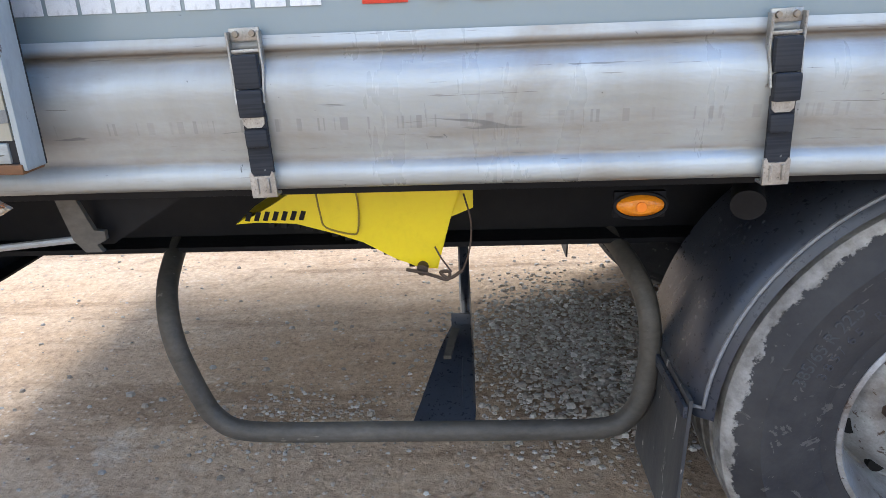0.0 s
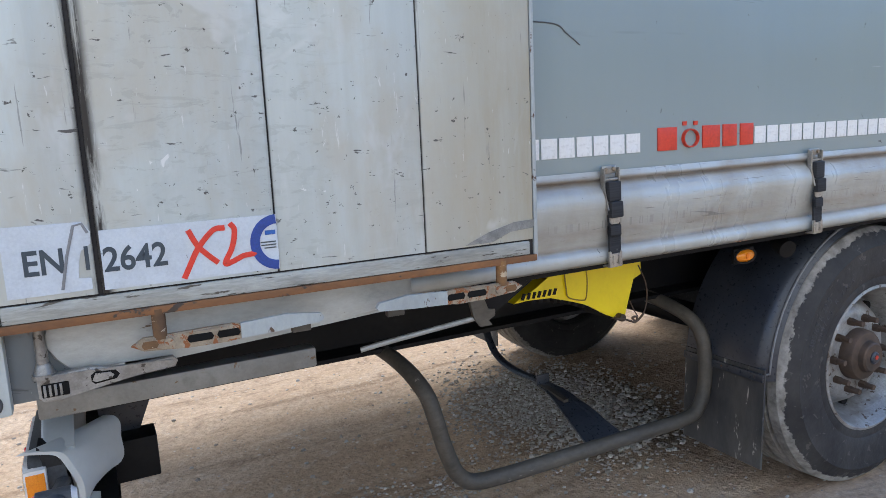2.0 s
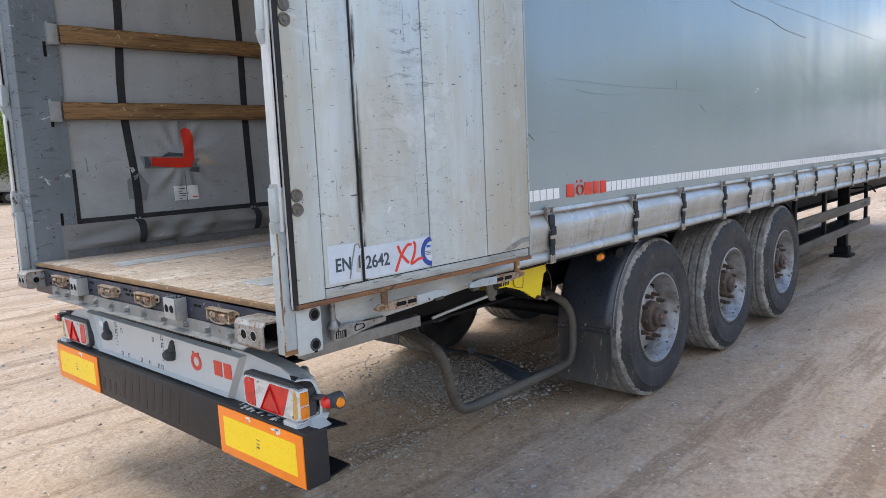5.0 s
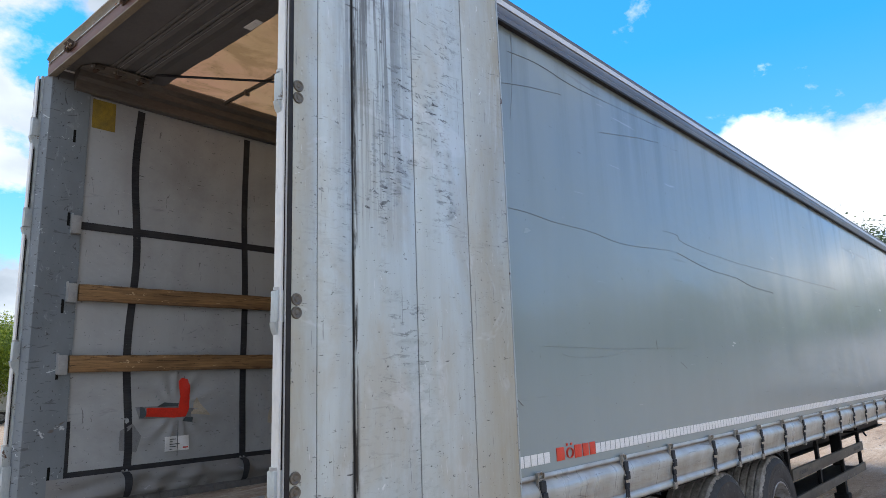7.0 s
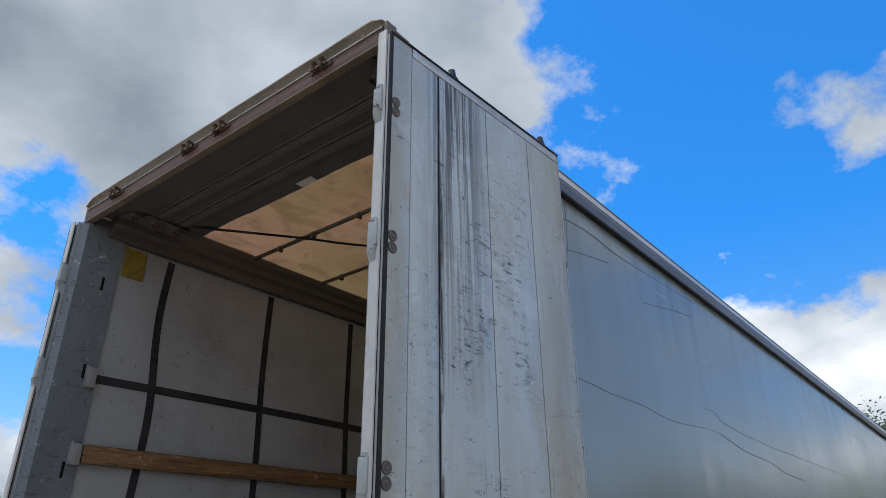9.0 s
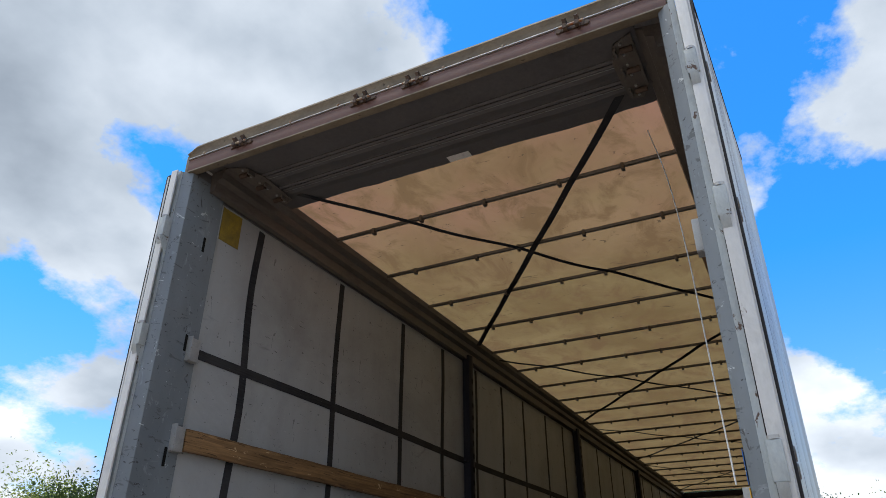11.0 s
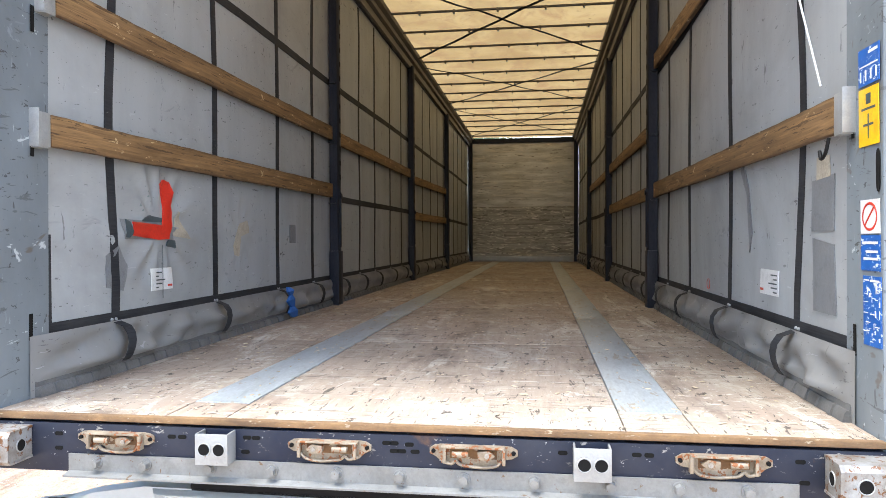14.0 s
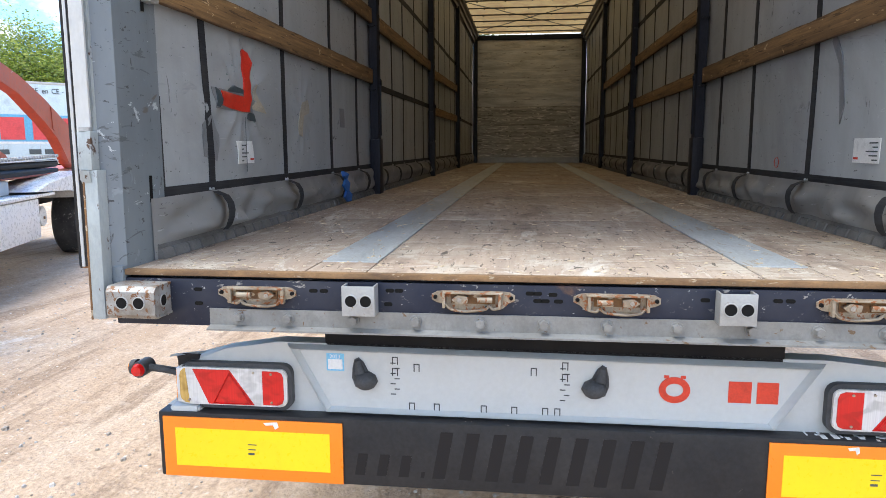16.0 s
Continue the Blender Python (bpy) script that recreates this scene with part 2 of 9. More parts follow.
def post_material():
    """Blue-grey paint with scratches through to the primer and black rubs."""
    m = Nodes("post_grey_paint", 0.42, 0, 0.4)
    run = m.noise(3.5, 6, 0.6, (1, 1, 0.5))
    c = m.mix(m.ramp(run, (0.35, 0.0), (0.7, 1.0)), (0.185, 0.215, 0.240), (0.130, 0.152, 0.170))
    c = marks(m, c, 9, (1.2, 1, 0.9), 0.63, (0.26, 0.295, 0.32), 0.5, 1.2, 0.05)
    c = marks(m, c, 13, (0.5, 1, 2.2), 0.62, (0.085, 0.095, 0.105), 0.85, 0.7)
    c = marks(m, c, 34, (0.7, 1, 1.4), 0.64, (0.04, 0.042, 0.045), 0.9, 0.4)
    c = marks(m, c, 20, (1.4, 1, 0.5), 0.66, (0.055, 0.057, 0.06), 0.9, 1.0)
    c = marks(m, c, 5, (1, 1, 1), 0.655, (0.10, 0.075, 0.055), 0.7, 0.6, 0.03)
    c = marks(m, c, 11, (0.7, 1, 1.2), 0.665, (0.50, 0.54, 0.56), 0.8, 1.8)
    c = marks(m, c, 40, (2.5, 1, 0.2), 0.695, (0.42, 0.46, 0.48), 0.6, 0.3)
    m.colour(c)
    m.rough(m.ramp(run, (0.3, 0.34), (0.8, 0.52)))
    m.bump(m.noise(30, 4), 0.12, 0.002)
    return m.mat


def lens_material(name, a, b):
    """A lamp lens with fine upright ribs."""
    m = Nodes(name, 0.14, 0, 0.6)
    rib = m.noise(260, 0, 0.5, (0.02, 1, 0.02))
    c = m.mix(m.ramp(rib, (0.36, 0.0), (0.64, 0.5)), a, b)
    c = m.mix(m.ramp(m.noise(30, 2, 0.5, (0.3, 0.6, 1.0), warp=0.6), (0.45, 0.0), (0.62, 0.55)), c, tuple(v * 0.55 for v in b))
    c = m.mix(m.ramp(m.noise(9, 4), (0.4, 0.0), (0.7, 0.4)), c, b)
    m.colour(c)
    m.bump(rib, 0.25, 0.001)
    return m.mat


def sign_material():
    """Blue sign film, rubbed through in many fine white lines."""
    m = Nodes("blue_sticker", 0.4)
    c = m.mix(m.ramp(m.noise(14, 5), (0.35, 0.0), (0.7, 1.0)), (0.010, 0.085, 0.34), (0.02, 0.12, 0.42))
    c = marks(m, c, 60, (0.6, 1, 1.4), 0.60, (0.60, 0.66, 0.72), 0.9, 0.8)
    c = marks(m, c, 34, (1.6, 1, 0.5), 0.635, (0.55, 0.60, 0.66), 0.9, 1.2)
    m.colour(c)
    return m.mat


def navy_material():
    """Dark blue paint, chipped to the bare metal along its upper edge, with rust round the chips."""
    m = Nodes("beam_navy_paint", 0.40, 0, 0.3)
    z = m.axis(2)
    c = m.mix(m.ramp(m.noise(6, 6, 0.65), (0.35, 0.0), (0.7, 1.0)), (0.010, 0.014, 0.030), (0.028, 0.032, 0.046))
    high = m.ramp(m.math("DIVIDE", m.math("SUBTRACT", z, 1.10), 0.07), (0.0, 0.15), (1.0, 1.0))
    c = m.mix(m.math("MULTIPLY", high, m.ramp(m.noise(5, 6, 0.7, warp=0.4), (0.60, 0.0), (0.68, 0.8))), c, (0.12, 0.062, 0.032))
    c = m.mix(m.math("MULTIPLY", high, m.ramp(m.noise(34, 5, 0.72, (1, 0.8, 1.6), warp=0.5), (0.625, 0.0), (0.65, 0.85))), c, (0.33, 0.31, 0.28))
    c = marks(m, c, 60, (1, 0.8, 1.3), 0.68, (0.36, 0.36, 0.35), 0.9, 0.4)
    m.colour(c)
    m.bump(m.noise(30, 4), 0.15, 0.002)
    return m.mat


def strap_material():
    """Woven webbing: fine cross ribs over a dusty black."""
    m = Nodes("webbing_black", 0.7, 0, 0.2)
    rib = m.noise(230, 1, 0.5, (0.04, 0.04, 1))
    c = m.mix(m.ramp(m.noise(6, 5), (0.35, 0.0), (0.7, 0.8)), (0.016, 0.018, 0.023), (0.045, 0.045, 0.046))
    c = m.mix(m.ramp(rib, (0.42, 0.0), (0.58, 0.3)), c, (0.050, 0.054, 0.062))
    c = marks(m, c, 45, (1, 1, 1), 0.68, (0.16, 0.155, 0.15), 0.8, 0.3)
    m.colour(c)
    m.bump(rib, 0.2, 0.001)
    return m.mat


M = {}
M["curtain"] = curtain_material("curtain_pvc_grey", (0.225, 0.272, 0.280), 0.22, (0.335, 0.385, 0.39))
M["curtain_in"] = curtain_material("curtain_inside_grey", (0.345, 0.370, 0.385), 0.50, (0.24, 0.245, 0.25), True)


def skirt_material():
    m = Nodes("skirt_pvc_silver", 0.3, 0.1)
    run = m.noise(3.0, 6, 0.6, (2.5, 1, 0.4))
    z = m.axis(2)
    c = m.mix(m.ramp(m.noise(1.2, 5, 0.6), (0.35, 0.0), (0.7, 0.6)), (0.45, 0.485, 0.485), (0.375, 0.385, 0.37))
    c = m.mix(m.ramp(run, (0.42, 0.0), (0.72, 0.5)), c, (0.28, 0.25, 0.20))
    c = m.mix(m.ramp(m.noise(1.6, 6, 0.65, (1.2, 1, 2.0), warp=0.4), (0.52, 0.0), (0.68, 0.55)), c, (0.26, 0.215, 0.16))

    def belt(at, half, amount, colour, c):
        d = m.math("DIVIDE", m.math("ABSOLUTE", m.math("SUBTRACT", m.math("ADD", z, m.math("MULTIPLY", m.math("SUBTRACT", m.noise(1.1, 3), 0.5), 0.02)), at)), half)
        f = m.math("MULTIPLY", m.ramp(d, (0.0, amount), (1.0, 0.0)), m.ramp(m.noise(3.2, 7, 0.7, (0.8, 1, 2.4), warp=0.4), (0.32, 0.45), (0.6, 1.0)))
        return m.mix(f, c, colour)

    # dust on the flat between the two rolls; dust and painted shade in creases
    c = belt(1.205, 0.055, 0.8, (0.215, 0.185, 0.145), c)
    c = belt(1.345, 0.016, 0.95, (0.12, 0.095, 0.075), c)
    c = belt(1.333, 0.030, 0.55, (0.21, 0.165, 0.125), c)
    c = belt(1.160, 0.014, 0.85, (0.15, 0.115, 0.085), c)
    c = belt(1.108, 0.010, 0.7, (0.17, 0.14, 0.11), c)
    c = marks(m, c, 9, (0.2, 1, 3.0), 0.66, (0.10, 0.10, 0.10), 0.6, 0.8)
    c = marks(m, c, 30, (1, 1, 1), 0.69, (0.06, 0.06, 0.06), 0.85)
    c = marks(m, c, 34, (0.12, 1, 3.0), 0.65, (0.13, 0.12, 0.11), 0.6, 0.2)
    # worn ticks of the seam half-way down
    tick = m.math("MULTIPLY", m.ramp(m.noise(130, 0, 0.5, (1, 0.01, 0.012)), (0.60, 0.0), (0.66, 0.35)), m.math("LESS_THAN", m.math("ABSOLUTE", m.math("SUBTRACT", z, 1.224)), 0.011))
    tick = m.math("MULTIPLY", tick, m.ramp(m.noise(9, 3), (0.35, 0.2), (0.6, 1.0)))
    c = m.mix(tick, c, (0.12, 0.115, 0.11))
    m.colour(c)
    m.rough(m.ramp(run, (0.3, 0.24), (0.8, 0.48)))
    m.bump(m.noise(6, 5, 0.6, (0.5, 1, 1.6)), 0.5, 0.014)
    return m.mat


M["skirt"] = skirt_material()
M["skirt_flap"] = worn("skirt_end_stained", (0.40, 0.43, 0.43), (0.27, 0.26, 0.235), 0.38, 0.1, 5, 0.8, (0.7, 1, 1.6), 0.3, (0.12, 0.08, 0.05), 0.68, grime=0.3, fleck=0.2)


def door_material():
    m = Nodes("door_worn_aluminium", 0.42, 0.15)
    x, z = m.axis(0), m.axis(2)
    x = m.math("SUBTRACT", x, m.math("MULTIPLY", m.math("SUBTRACT", z, 1.2), 0.007))
    run = m.noise(5, 8, 0.68, (3.0, 1, 0.16))
    blot = m.noise(2.6, 7, 0.65, (1.6, 1, 0.7), warp=0.3)
    rnd = m.random()
    wide = m.noise(1.1, 5, 0.6, (3.2, 1, 0.30), warp=0.3)
    c = m.mix(m.ramp(wide, (0.34, 0.0), (0.64, 1.0)), (0.535, 0.630, 0.660), (0.43, 0.495, 0.510))
    c = m.mix(m.ramp(run, (0.40, 0.0), (0.70, 0.55)), c, (0.37, 0.42, 0.43))
    c = m.mix(m.ramp(blot, (0.46, 0.0), (0.62, 0.6)), c, (0.395, 0.375, 0.315))
    c = m.mix(m.math("MULTIPLY", rnd, 0.25), c, (0.43, 0.43, 0.39))
    # the free edge and the hinge edge are yellowed, and grime is ingrained between
    free = m.ramp(m.math("SUBTRACT", x, 0.60), (0.06, 0.0), (0.22, 0.55), (0.38, 0.95))
    edge = m.ramp(m.math("SUBTRACT", 0.0, x), (0.10, 0.0), (0.20, 0.55))
    old = m.math("MAXIMUM", free, edge)
    c = m.mix(m.math("MULTIPLY", old, m.ramp(m.noise(3.5, 6, 0.65, (2, 1, 0.3)), (0.28, 0.25), (0.62, 1.0))), c, (0.315, 0.285, 0.205))
    c = marks(m, c, 4, (1.6, 1, 0.5), 0.59, (0.54, 0.59, 0.61), 0.45, 0.6, 0.08)
    # greasy rubs and scraped streaks on the middle panels, thickest at loading height
    mid = m.ramp(m.math("ABSOLUTE", m.math("SUBTRACT", z, 2.72)), (0.35, 1.0), (1.0, 0.12))
    inner = m.ramp(m.math("ABSOLUTE", m.math("SUBTRACT", x, 0.34)), (0.24, 1.0), (0.40, 0.12))
    zone = m.math("MULTIPLY", m.math("MULTIPLY", mid, inner), m.ramp(m.noise(2.3, 5, 0.6, (1.2, 1, 0.8)), (0.45, 0.0), (0.56, 1.0)))
    rub = m.ramp(m.noise(9.0, 8, 0.74, (0.8, 1, 1.6), warp=0.8), (0.52, 0.0), (0.64, 0.6))
    c = m.mix(m.math("MULTIPLY", zone, rub), c, (0.115, 0.12, 0.13))
    sweep = m.ramp(m.noise(24, 7, 0.72, (0.36, 1, 1.9), warp=0.7), (0.57, 0.0), (0.60, 0.9))
    c = m.mix(m.math("MULTIPLY", zone, sweep), c, (0.022, 0.023, 0.028))
    dash = m.ramp(m.noise(52, 4, 0.6, (0.5, 1, 0.9), warp=0.4), (0.60, 0.0), (0.63, 0.9))
    c = m.mix(m.math("MULTIPLY", zone, dash), c, (0.04, 0.042, 0.05))
    c = marks(m, c, 14, (0.5, 1, 1.8), 0.675, (0.085, 0.09, 0.095), 0.7, 0.9, 0.03)
    c = marks(m, c, 20, (0.3, 1, 2.2), 0.685, (0.04, 0.042, 0.045), 0.9, 0.4)
    c = marks(m, c, 36, (0.5, 1, 1.6), 0.68, (0.05, 0.052, 0.055), 0.9, 0.3)
    c = marks(m, c, 60, (1, 1, 1), 0.665, (0.05, 0.05, 0.05), 0.9, 0.3)
    c = marks(m, c, 44, (2.2, 1, 0.25), 0.675, (0.66, 0.69, 0.70), 0.55, 0.5)
    c = marks(m, c, 3.5, (0.5, 1, 0.9), 0.60, (0.58, 0.62, 0.63), 0.4, 0.9, 0.05)
    c = marks(m, c, 13, (1.1, 1, 0.9), 0.69, (0.66, 0.69, 0.70), 0.8, 1.4)
    c = marks(m, c, 30, (2.6, 1, 0.10), 0.665, (0.16, 0.17, 0.175), 0.6, 0.2)
    # black weeping dirt along the joint, and soot running down from the top
    drip = m.ramp(m.noise(24, 6, 0.7, (1.6, 1, 0.16), warp=0.3), (0.45, 0.0), (0.56, 1.0))
    c = m.mix(m.math("MULTIPLY", drip, m.ramp(m.math("ABSOLUTE", m.math("SUBTRACT", x, 0.042)), (0.008, 1.0), (0.022, 0.0))), c, (0.018, 0.018, 0.018))
    seam = m.ramp(m.math("ABSOLUTE", m.math("SUBTRACT", x, 0.037)), (0.0055, 0.95), (0.0085, 0.0))
    for at in (0.368, 0.700):
        seam = m.math("MAXIMUM", seam, m.ramp(m.math("ABSOLUTE", m.math("SUBTRACT", x, at)), (0.0015, 0.6), (0.0045, 0.0)))
    c = m.mix(m.math("MULTIPLY", seam, m.ramp(m.noise(9, 5, 0.7, (1, 1, 0.4)), (0.30, 0.35), (0.5, 1.0))), c, (0.02, 0.02, 0.02))
    soot = m.ramp(m.noise(11, 6, 0.7, (4.5, 1, 0.07), warp=0.25), (0.455, 0.0), (0.52, 0.95))
    near = m.ramp(m.math("ABSOLUTE", m.math("SUBTRACT", x, 0.15)), (0.09, 1.0), (0.21, 0.0))
    high = m.ramp(m.math("DIVIDE", m.math("SUBTRACT", z, 2.3), 1.5), (0.0, 0.0), (0.75, 0.85), (1.0, 1.0))
    c = m.mix(m.math("MULTIPLY", m.math("MULTIPLY", near, high), soot), c, (0.045, 0.045, 0.045))
    m.colour(c)
    m.rough(m.ramp(run, (0.3, 0.32), (0.8, 0.6)))
    m.bump(run, 0.25, 0.004)
    return m.mat


M["door"] = door_material()
M["door_dark"] = worn("door_black_gap", (0.02, 0.02, 0.022), (0.05, 0.05, 0.05), 0.7, spec=0.15)
M["paint_white"] = worn("frame_worn_pale_paint", (0.36, 0.405, 0.42), (0.23, 0.255, 0.26), 0.45, 0.05, 7, 0.6, (1, 1, 0.5), 0.08, (0.075, 0.042, 0.026), 0.625, grime=0.3, fleck=0.2)
M["strip_white"] = worn("strip_worn_white", (0.54, 0.56, 0.565), (0.42, 0.44, 0.445), 0.45, 0.0, 6, 0.6, (1, 1, 0.4), 0.05, (0.12, 0.09, 0.07), 0.68, grime=0.2, fleck=0.15)
M["foot_paint"] = worn("post_foot_pale_paint", (0.42, 0.465, 0.465), (0.37, 0.405, 0.40), 0.42, 0.0, 5, 0.6, bump=0.05, spots=(0.10, 0.055, 0.03), spot_at=0.70, grime=0.12, fleck=0.12)
M["post"] = post_material()
M["black_strap"] = strap_material()
M["rubber_seal"] = worn("rubber_seal_black", (0.018, 0.018, 0.02), (0.05, 0.048, 0.045), 0.6, 0, 9, spec=0.15)
M["plank_low"] = worn("door_bottom_weathered", (0.36, 0.385, 0.375), (0.25, 0.245, 0.215), 0.55, 0.1, 8, 0.9, (0.35, 1, 2.2), 0.3, (0.07, 0.062, 0.05), 0.60, grime=0.5)
M["edge_rust"] = worn("door_edge_rust", (0.24, 0.105, 0.038), (0.10, 0.05, 0.026), 0.8, 0.0, 7, 0.9, (0.5, 1, 1), 0.3, (0.045, 0.035, 0.028), 0.60)
M["galv"] = worn("galvanised_steel", (0.37, 0.385, 0.39), (0.26, 0.265, 0.26), 0.42, 0.35, 12, 0.6, spots=(0.19, 0.12, 0.07), spot_at=0.675, grime=0.2, fleck=0.2)
M["ledge_steel"] = worn("ledge_dull_steel", (0.25, 0.255, 0.25), (0.16, 0.16, 0.155), 0.5, 0.3, 9, 0.8, spots=(0.15, 0.10, 0.06), spot_at=0.63, grime=0.3, fleck=0.25)
M["buffer_steel"] = worn("buffer_rusty_steel", (0.34, 0.35, 0.35), (0.17, 0.14, 0.11), 0.5, 0.3, 16, 0.9, spots=(0.16, 0.075, 0.032), spot_at=0.545, grime=0.4, fleck=0.3)
M["steel_dirty"] = worn("dirty_steel", (0.36, 0.31, 0.235), (0.17, 0.125, 0.085), 0.6, 0.2, 18, 0.9, spots=(0.24, 0.085, 0.028), spot_at=0.55)
M["rust"] = worn("rusty_steel", (0.24, 0.125, 0.048), (0.075, 0.045, 0.028), 0.85, 0.05, 9, 0.95, (0.6, 0.6, 1), spots=(0.42, 0.34, 0.24), spot_at=0.57)
M["navy"] = navy_material()
M["ratchet_steel"] = worn("ratchet_oily_steel", (0.30, 0.30, 0.29), (0.12, 0.11, 0.10), 0.40, 0.4, 14, 0.9, spots=(0.045, 0.04, 0.035), spot_at=0.60)
M["edge_wood"] = worn("floor_edge_splintered", (0.25, 0.15, 0.072), (0.11, 0.066, 0.038), 0.85, 0, 22, 0.95, (1, 0.35, 1), 0.4, (0.36, 0.29, 0.20), 0.63)
M["chassis"] = worn("chassis_black_paint", (0.0055, 0.006, 0.008), (0.018, 0.017, 0.016), 0.55, 0.0, 4, 0.7, spec=0.15)
M["guard"] = worn("guard_dusty_steel", (0.060, 0.055, 0.048), (0.125, 0.112, 0.094), 0.55, 0.1, 6, 0.8, (0.5, 1, 1), spots=(0.20, 0.18, 0.155), spot_at=0.66, spec=0.3)
M["fender"] = worn("fender_black_plastic", (0.018, 0.023, 0.034), (0.048, 0.054, 0.066), 0.32, 0.0, 5, 0.7, fleck=0.25, spec=0.5)
M["bead_dust"] = worn("bead_highlight_grey", (0.20, 0.205, 0.215), (0.12, 0.122, 0.128), 0.6)
M["flap"] = worn("flap_dusty_rubber", (0.030, 0.031, 0.034), (0.085, 0.080, 0.072), 0.7, 0.0, 9, 0.9, (1, 1, 0.3), 0.3, (0.34, 0.32, 0.29), 0.62)
M["grey_plastic"] = worn("light_carrier_grey_plastic", (0.47, 0.50, 0.51), (0.40, 0.42, 0.425), 0.4, 0.0, 4, 0.4, grime=0.08, bump=0.0, fleck=0.08)
M["dark_plastic"] = worn("dark_grey_plastic", (0.05, 0.054, 0.06), (0.09, 0.09, 0.09), 0.5, 0, 9, spec=0.15)
M["red_lens"] = lens_material("red_lens", (0.62, 0.012, 0.011), (0.50, 0.010, 0.009))
M["clear_lens"] = lens_material("clear_lens", (0.66, 0.66, 0.66), (0.50, 0.50, 0.50))
M["amber_pale"] = lens_material("amber_tinted_lens", (0.60, 0.40, 0.12), (0.34, 0.20, 0.05))
M["amber_lens"] = worn("amber_lens", (0.75, 0.24, 0.01), (0.62, 0.17, 0.01), 0.18, 0, 30, 0.5, bump=0.25)
M["plate_orange"] = worn("reflector_orange", (0.85, 0.22, 0.010), (0.76, 0.18, 0.012), 0.34, 0, 5, 0.3, grime=0.08, fleck=0.06, bump=0.03)
M["plate_yellow"] = worn("reflector_yellow", (0.86, 0.60, 0.008), (0.80, 0.53, 0.012), 0.32, 0, 5, 0.3, grime=0.08, fleck=0.06, bump=0.03)
M["white_sticker"] = worn("white_sticker", (0.70, 0.72, 0.73), (0.58, 0.60, 0.60), 0.4, 0, 12, 0.5)
M["tape_white"] = worn("white_reflective_tape", (0.72, 0.73, 0.73), (0.62, 0.63, 0.63), 0.35, 0, 40, 0.5)
M["ink_dark"] = worn("dark_ink", (0.045, 0.065, 0.075), (0.08, 0.09, 0.1), 0.5)
M["red_paint"] = worn("red_paint", (0.62, 0.035, 0.018), (0.5, 0.03, 0.02), 0.4, 0, 10)
M["red_sticker"] = worn("red_letters", (0.60, 0.045, 0.02), (0.48, 0.04, 0.02), 0.42, 0, 12)
M["blue_sticker"] = sign_material()
M["yellow_sticker"] = worn("yellow_sticker", (0.80, 0.45, 0.012), (0.72, 0.40, 0.02), 0.42, 0, 10)
M["sticker_worn"] = worn("sticker_worn_white", (0.50, 0.56, 0.62), (0.40, 0.44, 0.48), 0.4, 0, 14, 0.6, spots=(0.10, 0.105, 0.11), spot_at=0.68, grime=0.15, fleck=0.2)
M["seal_blue"] = worn("seal_deep_blue", (0.010, 0.045, 0.27), (0.014, 0.055, 0.22), 0.4, 0, 20)
M["ink_blue"] = worn("print_blue_black", (0.028, 0.045, 0.062), (0.05, 0.07, 0.088), 0.5, 0, 30, 0.6)
# dusty yellow of the label, also the shade line round the chock's recess
M["yellow_dusty"] = worn("yellow_dust_and_shade", (0.30, 0.215, 0.025), (0.16, 0.115, 0.03), 0.6, 0, 12, 0.9)
M["light_blue"] = worn("light_blue_sticker", (0.16, 0.45, 0.68), (0.2, 0.5, 0.7), 0.4, 0, 10)
M["chock"] = worn("chock_yellow_plastic", (0.80, 0.62, 0.006), (0.70, 0.53, 0.010), 0.36, 0, 7, 0.4, grime=0.1, fleck=0.1, bump=0.03)
M["blue_webbing"] = worn("blue_webbing", (0.015, 0.10, 0.33), (0.02, 0.07, 0.24), 0.7, 0, 20)
M["alu"] = worn("aluminium_rail", (0.46, 0.47, 0.47), (0.35, 0.35, 0.34), 0.36, 0.6, 5, 0.5, (0.4, 1, 1))
M["buckle"] = worn("buckle_worn_steel", (0.42, 0.41, 0.385), (0.20, 0.185, 0.16), 0.34, 0.7, 20, 0.8)
M["bar_black"] = worn("bar_black_paint", (0.017, 0.018, 0.021), (0.036, 0.036, 0.037), 0.45, 0.0, 5, 0.6, spots=(0.20, 0.17, 0.14), spot_at=0.71, spec=0.25)
# inside of the skirt: dusty, and darkened for the shade under its folds
M["skirt_in"] = curtain_material("skirt_inside_dust_and_shade", (0.20, 0.20, 0.20), 0.5, (0.11, 0.105, 0.10), True)
M["cap_silver"] = worn("roof_cap_silver", (0.60, 0.61, 0.61), (0.48, 0.49, 0.49), 0.4, 0.2, 5, 0.6, (0.3, 1, 1), grime=0.25, fleck=0.2)
M["edge_dark"] = worn("roof_edge_dull", (0.17, 0.17, 0.18), (0.10, 0.10, 0.108), 0.42, 0.4, 5, 0.7, (0.3, 1, 1))
M["bead"] = worn("floor_bead_rubber", (0.135, 0.135, 0.135), (0.085, 0.083, 0.08), 0.7, 0, 9, 0.8, bump=0.3)
M["chip"] = worn("wood_chip", (0.55, 0.46, 0.33), (0.42, 0.33, 0.22), 0.8)
M["rail_in"] = worn("inner_rail_brown_grey", (0.150, 0.137, 0.125), (0.085, 0.078, 0.072), 0.45, 0.3, 5, 0.7, (0.3, 1, 1))
M["header_brown"] = worn("header_red_brown", (0.125, 0.066, 0.055), (0.08, 0.045, 0.038), 0.6, 0, 6, 0.6, (1, 0.5, 1))
